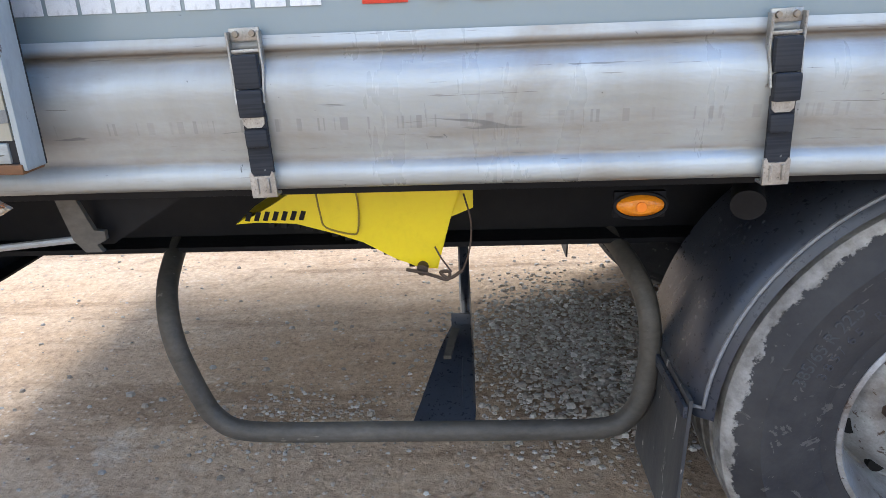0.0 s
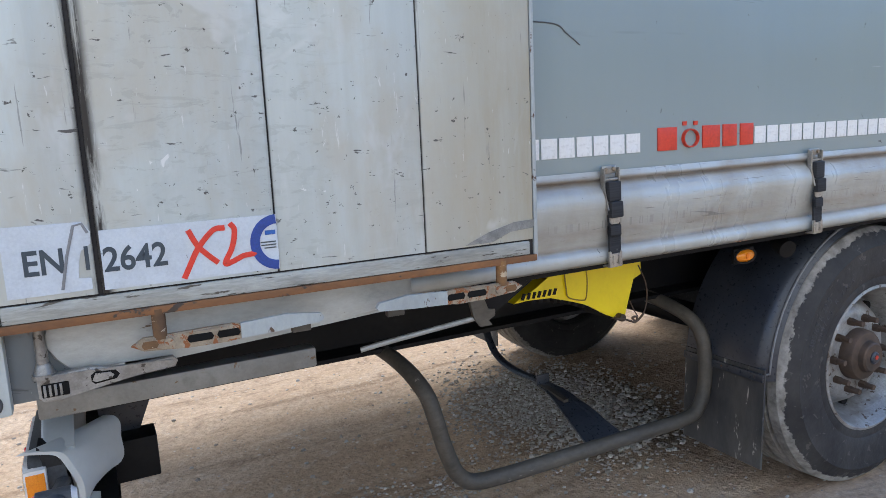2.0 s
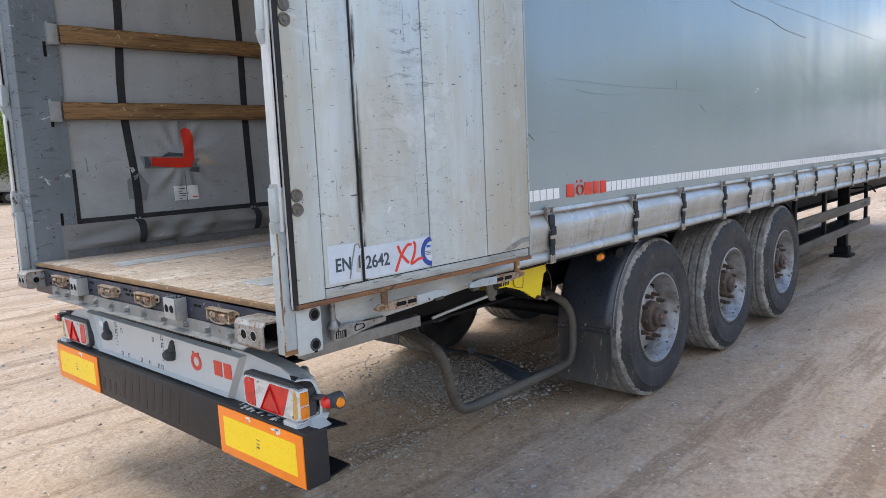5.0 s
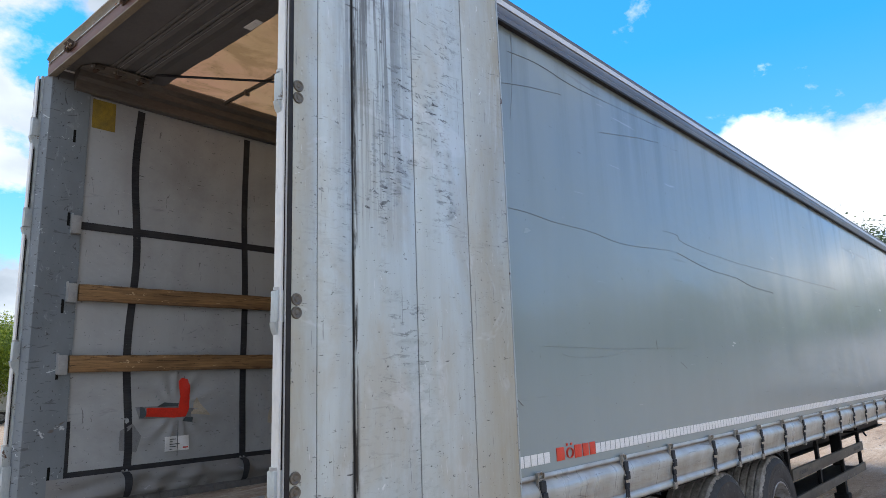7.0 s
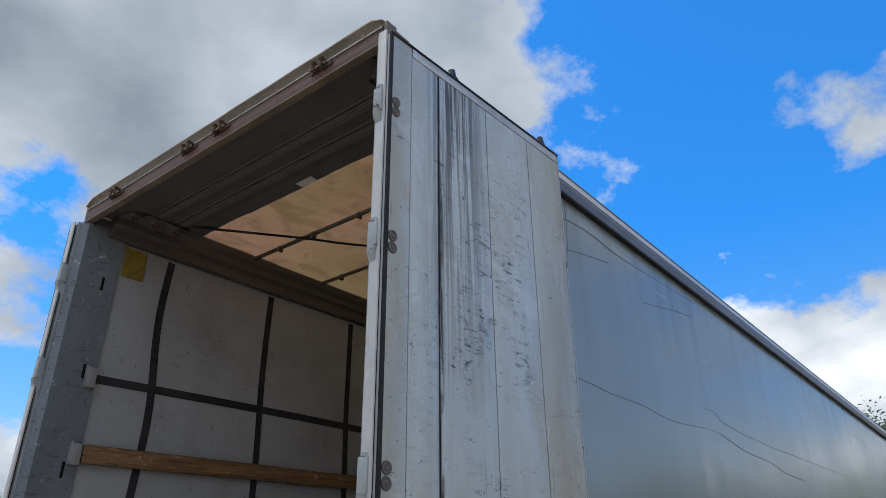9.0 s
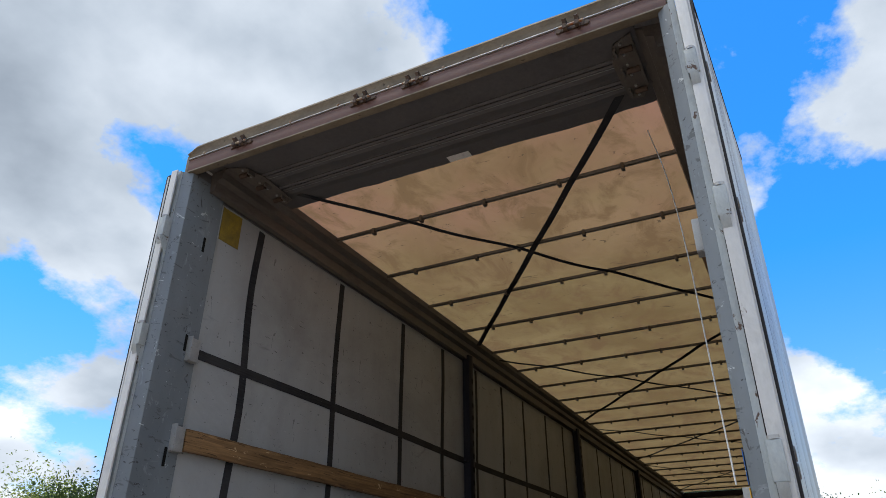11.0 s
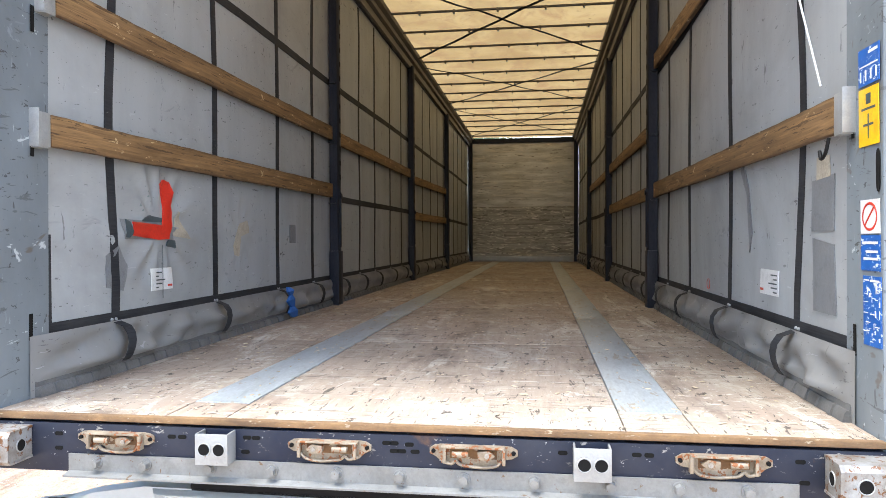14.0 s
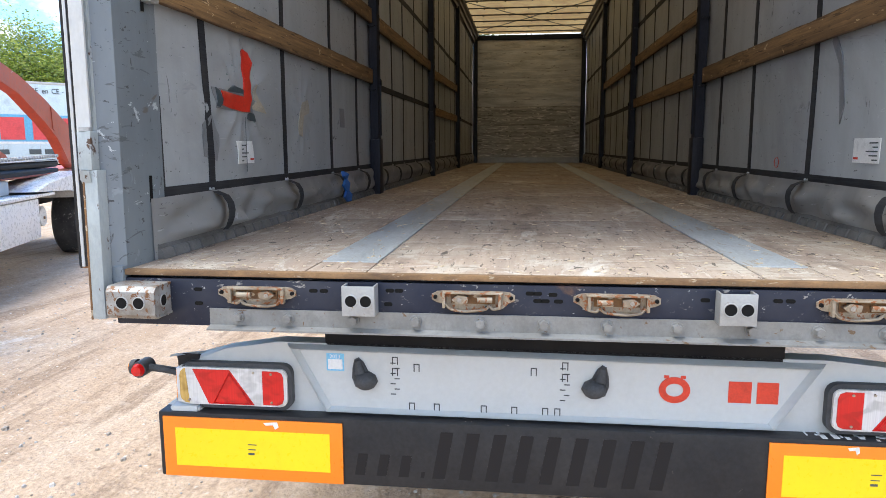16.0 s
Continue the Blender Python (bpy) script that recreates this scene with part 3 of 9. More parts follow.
M["header_beige"] = worn("header_weathered_beige", (0.21, 0.18, 0.13), (0.10, 0.082, 0.058), 0.6, 0.1, 8, 0.9, (1, 0.5, 1), spots=(0.05, 0.04, 0.03), spot_at=0.64)
M["roof_grey"] = worn("rear_roof_grey_sheet", (0.10, 0.10, 0.105), (0.075, 0.075, 0.08), 0.6, 0, 3, 0.6)
M["bow"] = worn("bow_steel", (0.15, 0.135, 0.115), (0.085, 0.078, 0.066), 0.45, 0.5, 7, 0.6)
M["post_blue"] = worn("pillar_dark_blue", (0.014, 0.017, 0.028), (0.032, 0.032, 0.038), 0.45, 0.1, 6, 0.6, (1, 1, 0.4), spec=0.15)
M["rim"] = worn("rim_silver_paint", (0.34, 0.35, 0.355), (0.13, 0.11, 0.095), 0.40, 0.25, 9, 0.95, spots=(0.075, 0.052, 0.038), spot_at=0.60)
M["hub"] = worn("hub_brown_rust", (0.10, 0.066, 0.047), (0.038, 0.028, 0.022), 0.7, 0.2, 14, 0.9)
M["black_hole"] = worn("dark_void", (0.008, 0.008, 0.008), (0.012, 0.012, 0.012), 0.9, spec=0.15)
M["car_white"] = worn("vehicle_white_paint", (0.68, 0.69, 0.69), (0.6, 0.61, 0.62), 0.3, 0, 2, 0.4)
M["vehicle_red"] = worn("vehicle_faded_red", (0.42, 0.10, 0.10), (0.36, 0.09, 0.09), 0.4, 0, 2, 0.5)
M["vehicle_bright_red"] = worn("vehicle_bright_red", (0.58, 0.02, 0.02), (0.5, 0.02, 0.02), 0.35, 0, 3, 0.4)
M["arm_red"] = worn("loader_arm_orange_red", (0.42, 0.075, 0.03), (0.33, 0.06, 0.028), 0.45, 0, 3, 0.5, spots=(0.55, 0.5, 0.45), spot_at=0.7)
M["pale_blue"] = worn("box_pale_blue", (0.48, 0.60, 0.68), (0.52, 0.62, 0.69), 0.4, 0, 1.5, 0.4)
M["mid_blue"] = worn("box_mid_blue", (0.10, 0.36, 0.58), (0.12, 0.38, 0.58), 0.4, 0, 1.5, 0.4)
M["box_red"] = worn("box_red_letters", (0.62, 0.06, 0.07), (0.58, 0.06, 0.07), 0.4, 0, 1.5, 0.4)
M["green"] = worn("green_paint", (0.02, 0.30, 0.08), (0.02, 0.25, 0.07), 0.4, 0, 5)


def tyre_material():
    m = Nodes("tyre_rubber", 0.6, 0, 0.25)
    x, y, z = m.axis(0), m.axis(1), m.axis(2)
    r = m.math("SQRT", m.math("ADD", m.math("MULTIPLY", x, x), m.math("MULTIPLY", z, z)))
    c = m.mix(m.ramp(m.noise(5, 6, 0.65), (0.35, 0.0), (0.7, 1.0)), (0.022, 0.022, 0.025), (0.052, 0.051, 0.051))
    c = marks(m, c, 22, (1, 1, 1), 0.62, (0.115, 0.108, 0.10), 0.6, 0.8)
    rag = m.math("ADD", m.math("MULTIPLY", m.math("SUBTRACT", m.noise(30, 5, 0.75), 0.5), 0.050), m.math("MULTIPLY", m.math("SUBTRACT", m.noise(4, 3), 0.5), 0.055))
    mud = m.ramp(m.math("ADD", r, rag), (0.508, 0.0), (0.511, 1.0))
    clay = m.mix(m.ramp(m.noise(18, 5, 0.7), (0.35, 0.0), (0.65, 1.0)), (0.17, 0.158, 0.143), (0.39, 0.375, 0.35))
    c = m.mix(m.math("MULTIPLY", mud, m.ramp(m.noise(3, 4), (0.3, 0.55), (0.6, 1.0))), c, clay)
    m.colour(c)
    m.bump(m.math("ADD", m.noise(40, 3), m.math("MULTIPLY", mud, 3.0)), 0.5, 0.004)
    return m.mat


M["tyre"] = tyre_material()


def floor_material():
    m = Nodes("plywood_floor_worn", 0.75)
    grain = m.noise(5, 8, 0.7, (0.5, 6, 1))
    blot = m.noise(1.6, 7, 0.68, (0.7, 1, 1), warp=0.5)
    c = m.mix(m.ramp(grain, (0.3, 0.0), (0.7, 1.0)), (0.50, 0.395, 0.31), (0.32, 0.245, 0.19))
    c = m.mix(m.math("MULTIPLY", m.random(), 0.5), c, (0.20, 0.145, 0.11))
    c = m.mix(m.ramp(blot, (0.38, 0.0), (0.60, 0.8)), c, (0.38, 0.32, 0.26))
    c = m.mix(m.ramp(m.noise(3.4, 9, 0.75, (0.8, 1.3, 1), warp=0.8), (0.52, 0.0), (0.62, 0.85)), c, (0.50, 0.455, 0.38))
    c = m.mix(m.ramp(m.noise(2.3, 6, 0.65, (0.6, 1.6, 1)), (0.54, 0.0), (0.66, 0.7)), c, (0.15, 0.11, 0.085))
    c = marks(m, c, 11, (0.22, 7, 1), 0.63, (0.34, 0.29, 0.23), 0.65, 0.3)
    c = m.mix(m.ramp(m.noise(1.9, 9, 0.78, (0.5, 1.6, 1), warp=0.5), (0.55, 0.0), (0.63, 0.85)), c, (0.62, 0.585, 0.52))
    c = marks(m, c, 8, (0.9, 0.9, 1), 0.645, (0.60, 0.57, 0.50), 0.8, 1.6)
    c = marks(m, c, 17, (0.5, 1.5, 1), 0.62, (0.045, 0.035, 0.028), 0.85, 0.5)
    c = marks(m, c, 40, (0.3, 2.2, 1), 0.62, (0.06, 0.045, 0.035), 0.8, 0.4)
    c = marks(m, c, 55, (1, 1, 1), 0.66, (0.62, 0.58, 0.50), 0.9, 0.3)
    c = marks(m, c, 28, (0.6, 1.6, 1), 0.64, (0.42, 0.37, 0.29), 0.8, 0.5)
    # scrapes across the boards from loading
    c = marks(m, c, 14, (3.2, 0.30, 1), 0.60, (0.15, 0.115, 0.09), 0.65, 0.4)
    c = marks(m, c, 20, (3.0, 0.35, 1), 0.625, (0.62, 0.585, 0.51), 0.75, 0.5)
    m.colour(c)
    m.rough(m.ramp(grain, (0.3, 0.62), (0.8, 0.88)))
    m.bump(m.noise(60, 5, 0.65, (0.4, 2, 1)), 0.45, 0.003)
    return m.mat


M["floor"] = floor_material()
M["zinc"] = worn("zinc_strip", (0.47, 0.51, 0.53), (0.34, 0.365, 0.375), 0.42, 0.25, 4, 0.8, (0.5, 2, 1), 0.15, (0.36, 0.32, 0.26), 0.60)


def wood_material(name, a, b):
    m = Nodes(name, 0.65, 0, 0.3)
    z = m.axis(2)
    grain = m.noise(10, 7, 0.65, (0.25, 4, 9), warp=0.5)
    c = m.mix(m.ramp(grain, (0.38, 0.0), (0.60, 1.0)), a, b)
    c = m.mix(m.ramp(m.noise(2.0, 6, 0.65, (0.6, 1, 2)), (0.42, 0.0), (0.66, 0.75)), c, tuple(v * 0.55 for v in b))
    c = m.mix(m.math("MULTIPLY", m.random(), 0.35), c, (0.13, 0.085, 0.05))
    knots = m.ramp(m.voronoi(3.2, (1, 0.2, 2.4)), (0.03, 0.9), (0.085, 0.0))
    c = m.mix(knots, c, (0.05, 0.026, 0.014))
    # splintered edges and handling marks
    edge = m.ramp(m.math("ADD", m.math("ABSOLUTE", z), m.math("MULTIPLY", m.math("SUBTRACT", m.noise(7, 6, 0.7, (0.8, 1, 1)), 0.5), 0.05)), (0.040, 0.0), (0.050, 0.8))
    c = m.mix(edge, c, (0.10, 0.062, 0.034))
    c = marks(m, c, 30, (0.2, 1, 3.0), 0.60, (0.06, 0.035, 0.02), 0.8, 0.4)
    c = marks(m, c, 16, (0.5, 1, 1.5), 0.655, (0.60, 0.46, 0.27), 0.8, 0.8)
    m.colour(c)
    m.bump(grain, 0.5, 0.004)
    return m.mat


M["plank"] = wood_material("board_spruce_worn", (0.40, 0.24, 0.105), (0.19, 0.11, 0.050))
def front_material():
    m = Nodes("front_wall_weathered", 0.6, 0.1)
    c = m.mix(m.ramp(m.noise(3, 7, 0.65, (1, 0.5, 3)), (0.35, 0.0), (0.65, 1.0)), (0.74, 0.76, 0.76), (0.42, 0.43, 0.42))
    c = marks(m, c, 5, (1, 0.5, 3.0), 0.55, (0.72, 0.71, 0.67), 0.8, 0.8, 0.06)
    c = marks(m, c, 7, (1, 0.4, 4.0), 0.62, (0.09, 0.08, 0.065), 0.8, 0.8)
    # battered planking on the lower half
    low = m.math("LESS_THAN", m.axis(2), 2.42)
    plank = m.mix(m.ramp(m.noise(4, 6, 0.65, (1, 0.3, 5)), (0.35, 0.0), (0.65, 1.0)), (0.50, 0.49, 0.45), (0.24, 0.235, 0.21))
    plank = marks(m, plank, 9, (1, 0.5, 2.4), 0.56, (0.78, 0.77, 0.72), 0.85, 0.9, 0.03)
    plank = marks(m, plank, 12, (1, 0.5, 2.0), 0.60, (0.07, 0.065, 0.055), 0.8, 0.8)
    c = m.mix(low, c, plank)
    m.colour(c)
    m.bump(m.noise(8, 5), 0.3, 0.004)
    return m.mat


M["front_wall"] = front_material()


def tarp_material():
    m = Nodes("roof_tarp_translucent", 0.6)
    nt = m.t
    blot = m.noise(1.4, 6, 0.65, warp=0.5)
    c = m.mix(m.ramp(blot, (0.35, 0.0), (0.65, 1.0)), (0.240, 0.164, 0.070), (0.176, 0.112, 0.046))
    rear = m.ramp(m.math("DIVIDE", m.axis(0), 2.4), (0.15, 0.85), (1.0, 0.0))
    pink = m.math("MULTIPLY", rear, m.ramp(m.noise(1.1, 4), (0.35, 0.3), (0.6, 1.0)))
    c = m.mix(pink, c, (0.34, 0.165, 0.105))
    stain = m.ramp(m.noise(2.6, 7, 0.7, (1, 1.6, 1), warp=0.6), (0.49, 0.0), (0.62, 0.85))
    c = m.mix(stain, c, (0.17, 0.10, 0.045))
    c = marks(m, c, 9, (1.5, 0.7, 1), 0.655, (0.07, 0.045, 0.025), 0.7, 1.4)
    m.colour(c)
    tr = nt.nodes.new("ShaderNodeBsdfTranslucent")
    m.link(c, tr.inputs["Color"])
    mx = nt.nodes.new("ShaderNodeMixShader")
    mx.inputs[0].default_value = 0.7
    m.link(m.b.outputs[0], mx.inputs[1])
    m.link(tr.outputs[0], mx.inputs[2])
    m.link(mx.outputs[0], nt.nodes["Material Output"].inputs["Surface"])
    m.bump(m.noise(3.5, 4), 0.3, 0.01)
    return m.mat


M["tarp"] = tarp_material()


def ground_material():
    m = Nodes("ground_sandy_dirt", 0.92, 0, 0.2)
    big = m.noise(0.16, 6, 0.6, warp=0.5)
    track = m.noise(0.9, 7, 0.68, (0.35, 1.3, 1), warp=0.6)
    rut = m.noise(1.5, 7, 0.7, (0.18, 1.6, 1), warp=0.25)
    peb, peb2 = m.voronoi(30), m.voronoi(12)
    fine = m.noise(38, 6, 0.75)
    mid = m.noise(9, 7, 0.72, warp=0.4)
    c = m.mix(m.ramp(big, (0.35, 0.0), (0.65, 1.0)), (0.415, 0.30, 0.205), (0.325, 0.222, 0.146))
    c = m.mix(m.ramp(track, (0.40, 0.0), (0.62, 0.85)), c, (0.475, 0.368, 0.272))
    c = m.mix(m.ramp(m.noise(0.5, 6, 0.65, (0.5, 1, 1)), (0.56, 0.0), (0.70, 0.5)), c, (0.29, 0.20, 0.14))
    c = m.mix(m.ramp(rut, (0.53, 0.0), (0.59, 0.7)), c, (0.235, 0.162, 0.108))
    c = m.mix(m.ramp(mid, (0.34, 0.6), (0.46, 0.0)), c, (0.22, 0.15, 0.105))
    c = m.mix(m.ramp(mid, (0.56, 0.0), (0.68, 0.5)), c, (0.50, 0.42, 0.34))
    grit = m.ramp(m.noise(1.3, 6, 0.7), (0.47, 0.15), (0.62, 0.95))
    c = m.mix(m.math("MULTIPLY", grit, m.ramp(peb, (0.12, 0.9), (0.24, 0.0))), c, (0.47, 0.41, 0.345))
    c = m.mix(m.math("MULTIPLY", grit, m.ramp(peb2, (0.08, 1.0), (0.13, 0.0))), c, (0.60, 0.56, 0.50))
    c = m.mix(m.ramp(m.noise(0.8, 7, 0.75, (0.6, 1, 1), warp=0.6), (0.60, 0.0), (0.68, 0.6)), c, (0.58, 0.54, 0.49))
    # dark bed of the gravel heap, with dried lime on it
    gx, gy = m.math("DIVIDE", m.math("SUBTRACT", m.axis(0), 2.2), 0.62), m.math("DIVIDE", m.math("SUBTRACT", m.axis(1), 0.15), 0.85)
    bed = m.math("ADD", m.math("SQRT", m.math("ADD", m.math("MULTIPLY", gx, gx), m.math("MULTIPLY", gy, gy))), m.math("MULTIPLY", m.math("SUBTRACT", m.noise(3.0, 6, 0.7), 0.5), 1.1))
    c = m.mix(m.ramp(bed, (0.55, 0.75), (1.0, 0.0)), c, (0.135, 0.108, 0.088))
    lime = m.ramp(m.noise(4.2, 7, 0.75, (1.8, 1, 1), warp=0.4), (0.57, 0.0), (0.64, 0.85))
    c = m.mix(m.math("MULTIPLY", m.ramp(bed, (0.4, 1.0), (0.75, 0.0)), lime), c, (0.50, 0.49, 0.47))
    c = m.mix(0.6, c, m.ramp(fine, (0.25, 0.2), (0.75, 0.85)), "OVERLAY")
    m.colour(c)
    h = m.math("ADD", m.math("ADD", fine, m.math("MULTIPLY", mid, 1.6)), m.math("ADD", m.math("MULTIPLY", m.ramp(peb, (0.0, 1.0), (0.4, 0.0)), 0.6), m.math("MULTIPLY", m.ramp(peb2, (0.0, 1.0), (0.3, 0.0)), 0.9)))
    m.bump(h, 0.6, 0.02)
    return m.mat


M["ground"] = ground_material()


def stone_material():
    m = Nodes("gravel_stone", 0.85)
    g = m.t.nodes.new("ShaderNodeNewGeometry")
    c = m.ramp(g.outputs["Random Per Island"], (0.0, (0.20, 0.175, 0.15)), (0.35, (0.30, 0.265, 0.23)), (0.7, (0.33, 0.315, 0.295)), (0.94, (0.40, 0.385, 0.36)), (1.0, (0.55, 0.53, 0.50)))
    c = m.mix(0.4, c, m.noise(60, 3), "OVERLAY")
    m.colour(c)
    return m.mat


M["stone"] = stone_material()


def leaf_material(name, a, b, d):
    m = Nodes(name, 0.55)
    g = m.t.nodes.new("ShaderNodeNewGeometry")
    c = m.ramp(g.outputs["Random Per Island"], (0.0, a), (0.55, b), (1.0, d))
    m.colour(c)
    tr = m.t.nodes.new("ShaderNodeBsdfTranslucent")
    m.link(c, tr.inputs["Color"])
    mx = m.t.nodes.new("ShaderNodeMixShader")
    mx.inputs[0].default_value = 0.4
    m.link(m.b.outputs[0], mx.inputs[1])
    m.link(tr.outputs[0], mx.inputs[2])
    m.link(mx.outputs[0], m.t.nodes["Material Output"].inputs["Surface"])
    return m.mat


M["leaf"] = leaf_material("leaves_spring_green", (0.08, 0.13, 0.012), (0.19, 0.27, 0.025), (0.33, 0.37, 0.045))
M["leaf_dark"] = leaf_material("leaves_dark_green", (0.02, 0.045, 0.012), (0.045, 0.085, 0.02), (0.09, 0.13, 0.03))
M["bark"] = worn("bark", (0.11, 0.09, 0.065), (0.06, 0.05, 0.04), 0.9, 0, 3, 0.8, bump=0.5)
glass = Nodes("window_glass", 0.05)
glass.colour((0.02, 0.025, 0.03))
M["glass"] = glass.mat

# ---- mesh tools ----
def box(bm, x0, x1, y0, y1, z0, z1, bevel=0.0):
    """A box, its edges bevelled where asked."""
    made = bmesh.ops.create_cube(bm, size=1.0, matrix=Matrix.Translation(((x0 + x1) / 2, (y0 + y1) / 2, (z0 + z1) / 2)) @ Matrix.Diagonal((abs(x1 - x0), abs(y1 - y0), abs(z1 - z0), 1)))
    if bevel:
        edges = list({e for v in made["verts"] for e in v.link_edges})
        bmesh.ops.bevel(bm, geom=edges, offset=bevel, segments=2, affect="EDGES", profile=0.6)
    return bm


def rod(bm, a, b, r, r2=None, seg=14):
    """A round bar or cone from a to b, closed at both ends."""
    a, b = Vector(a), Vector(b)
    d = b - a
    m = Matrix.Translation((a + b) / 2) @ d.to_track_quat("Z", "Y").to_matrix().to_4x4()
    bmesh.ops.create_cone(bm, cap_ends=True, segments=seg, radius1=r, radius2=r if r2 is None else r2, depth=d.length, matrix=m)
    return bm


def tube(bm, points, rx, ry=None, seg=10, closed=False):
    """A bar of elliptical section swept along points."""
    ry = rx if ry is None else ry
    pts = [Vector(p) for p in points]
    rings, side = [], None
    for n, p in enumerate(pts):
        if closed:
            d = pts[(n + 1) % len(pts)] - pts[n - 1]
        else:
            d = pts[min(n + 1, len(pts) - 1)] - pts[max(n - 1, 0)]
        d.normalize()
        if side is None:
            side = d.cross(Vector((0, 0, 1)))
            if side.length < 0.05:
                side = d.cross(Vector((0, 1, 0)))
        side = (side - d * side.dot(d)).normalized()
        up = d.cross(side)
        rings.append([bm.verts.new(p + side * rx * math.cos(k * math.tau / seg) + up * ry * math.sin(k * math.tau / seg)) for k in range(seg)])
    pairs = list(zip(rings, rings[1:])) + ([(rings[-1], rings[0])] if closed else [])
    for a, b in pairs:
        for k in range(seg):
            bm.faces.new((a[k], a[(k + 1) % seg], b[(k + 1) % seg], b[k]))
    if not closed:
        bm.faces.new(rings[0][::-1])
        bm.faces.new(rings[-1])
    return bm


def smooth_path(points, steps=6):
    """Points of a Catmull-Rom curve through the given ones."""
    p = [Vector(q) for q in points]
    p = [p[0] * 2 - p[1]] + p + [p[-1] * 2 - p[-2]]
    out = []
    for a, b, c, d in zip(p, p[1:], p[2:], p[3:]):
        for n in range(steps):
            t = n / steps
            out.append(0.5 * (2 * b + (c - a) * t + (2 * a - 5 * b + 4 * c - d) * t * t + (3 * b - a - 3 * c + d) * t ** 3))
    return out + [p[-2]]


def prism(bm, outline, axis, lo, hi):
    """A flat outline of (u, v) pushed out along an axis: x takes (y, z), y takes (x, z), z takes (x, y)."""
    put = {"x": lambda u, v, w: (w, u, v), "y": lambda u, v, w: (u, w, v), "z": lambda u, v, w: (u, v, w)}[axis]
    a = [bm.verts.new(put(u, v, lo)) for u, v in outline]
    b = [bm.verts.new(put(u, v, hi)) for u, v in outline]
    n = len(outline)
    for k in range(n):
        bm.faces.new((a[k], a[(k + 1) % n], b[(k + 1) % n], b[k]))
    bm.faces.new(a[::-1])
    bm.faces.new(b)
    return bm


def lathe(bm, profile, seg=48, closed=False):
    """A profile of (radius, y) turned round the y axis."""
    rings = [[bm.verts.new((r * math.cos(k * math.tau / seg), y, r * math.sin(k * math.tau / seg))) for k in range(seg)] for r, y in profile]
    pairs = list(zip(rings, rings[1:])) + ([(rings[-1], rings[0])] if closed else [])
    for a, b in pairs:
        for k in range(seg):
            bm.faces.new((a[k], a[(k + 1) % seg], b[(k + 1) % seg], b[k]))
    if not closed:
        for ring in (rings[0], rings[-1]):
            bm.faces.new(ring)
    return bm


def finish(bm, name, mats, soft=True, angle=35):
    bmesh.ops.recalc_face_normals(bm, faces=bm.faces)
    me = bpy.data.meshes.new(name)
    bm.to_mesh(me)
    bm.free()
    for m in mats if isinstance(mats, (list, tuple)) else [mats]:
        me.materials.append(M[m] if isinstance(m, str) else m)
    if soft and me.polygons:
        me.polygons.foreach_set("use_smooth", [True] * len(me.polygons))
        me.set_sharp_from_angle(angle=radians(angle))
    return me


def part(name, bm, material, parent, label="", soft=True, at=None):
    """One mesh object under a thing or a part."""
    me = bm if isinstance(bm, bpy.types.Mesh) else finish(bm, name, material, soft)
    ob = new(name, me)
    ob.parent = parent
    if at is not None:
        ob.matrix_basis = at if isinstance(at, Matrix) else Matrix.Translation(at)
    if label:
        ob["label"] = label
    return ob


def thing(name, label, category, group="", at=None):
    ob = new(name)
    ob.empty_display_size = 0.2
    if at is not None:
        ob.matrix_basis = at
    return tagged(ob, label, category, group)


def lettering(text, height, thick=0.0004, squeeze=1.0, bold=0.0):
    """A mesh of letters in the built-in font, standing in the x-z plane and facing -y, its lower left corner at the origin."""
    cu = bpy.data.curves.new("letters", "FONT")
    cu.body, cu.size, cu.extrude, cu.offset = text, height / 0.72, thick, bold
    ob = bpy.data.objects.new("letters", cu)
    scene.collection.objects.link(ob)
    bpy.context.view_layer.update()
    me = bpy.data.meshes.new_from_object(ob)
    bpy.data.objects.remove(ob)
    me.transform(Matrix.Diagonal((squeeze, 1, 1, 1)))
    me.transform(Matrix.Rotation(radians(90), 4, "X"))
    return me


def B():
    return bmesh.new()


rng = random.Random(7)

# ---- ground ----
def ground_height(x, y):
    v = Vector((x * 0.35, y * 0.5, 1.7))
    near = 1.0 / (1.0 + (math.hypot(x - 2, y) / 60) ** 2)
    return (0.05 * noise.noise(v) + 0.018 * noise.noise(v * 4.1)) * near - 0.015


def spread(lo, hi, far, step):
    """Grid lines: even between lo and hi, ever wider beyond."""
    out, d = list(np.arange(lo, hi + 1e-6, step)), step
    while out[-1] < far:
        d *= 1.22
        out.append(out[-1] + d)
    d = step
    while out[0] > -far:
        d *= 1.22
        out.insert(0, out[0] - d)
    return out


def build_ground():
    xs, ys = spread(-8, 16, 900, 0.16), spread(-7, 12, 900, 0.16)
    verts = [(x, y, ground_height(x, y)) for y in ys for x in xs]
    n = len(xs)
    faces = [(j * n + i, j * n + i + 1, (j + 1) * n + i + 1, (j + 1) * n + i) for j in range(len(ys) - 1) for i in range(n - 1)]
    me = bpy.data.meshes.new("ground")
    me.from_pydata(verts, [], faces)
    me.materials.append(M["ground"])
    me.polygons.foreach_set("use_smooth", [True] * len(me.polygons))
    return tagged(new("ground", me), "sandy brown dirt yard with loose stones and wheel tracks", "ground", kind="structure")


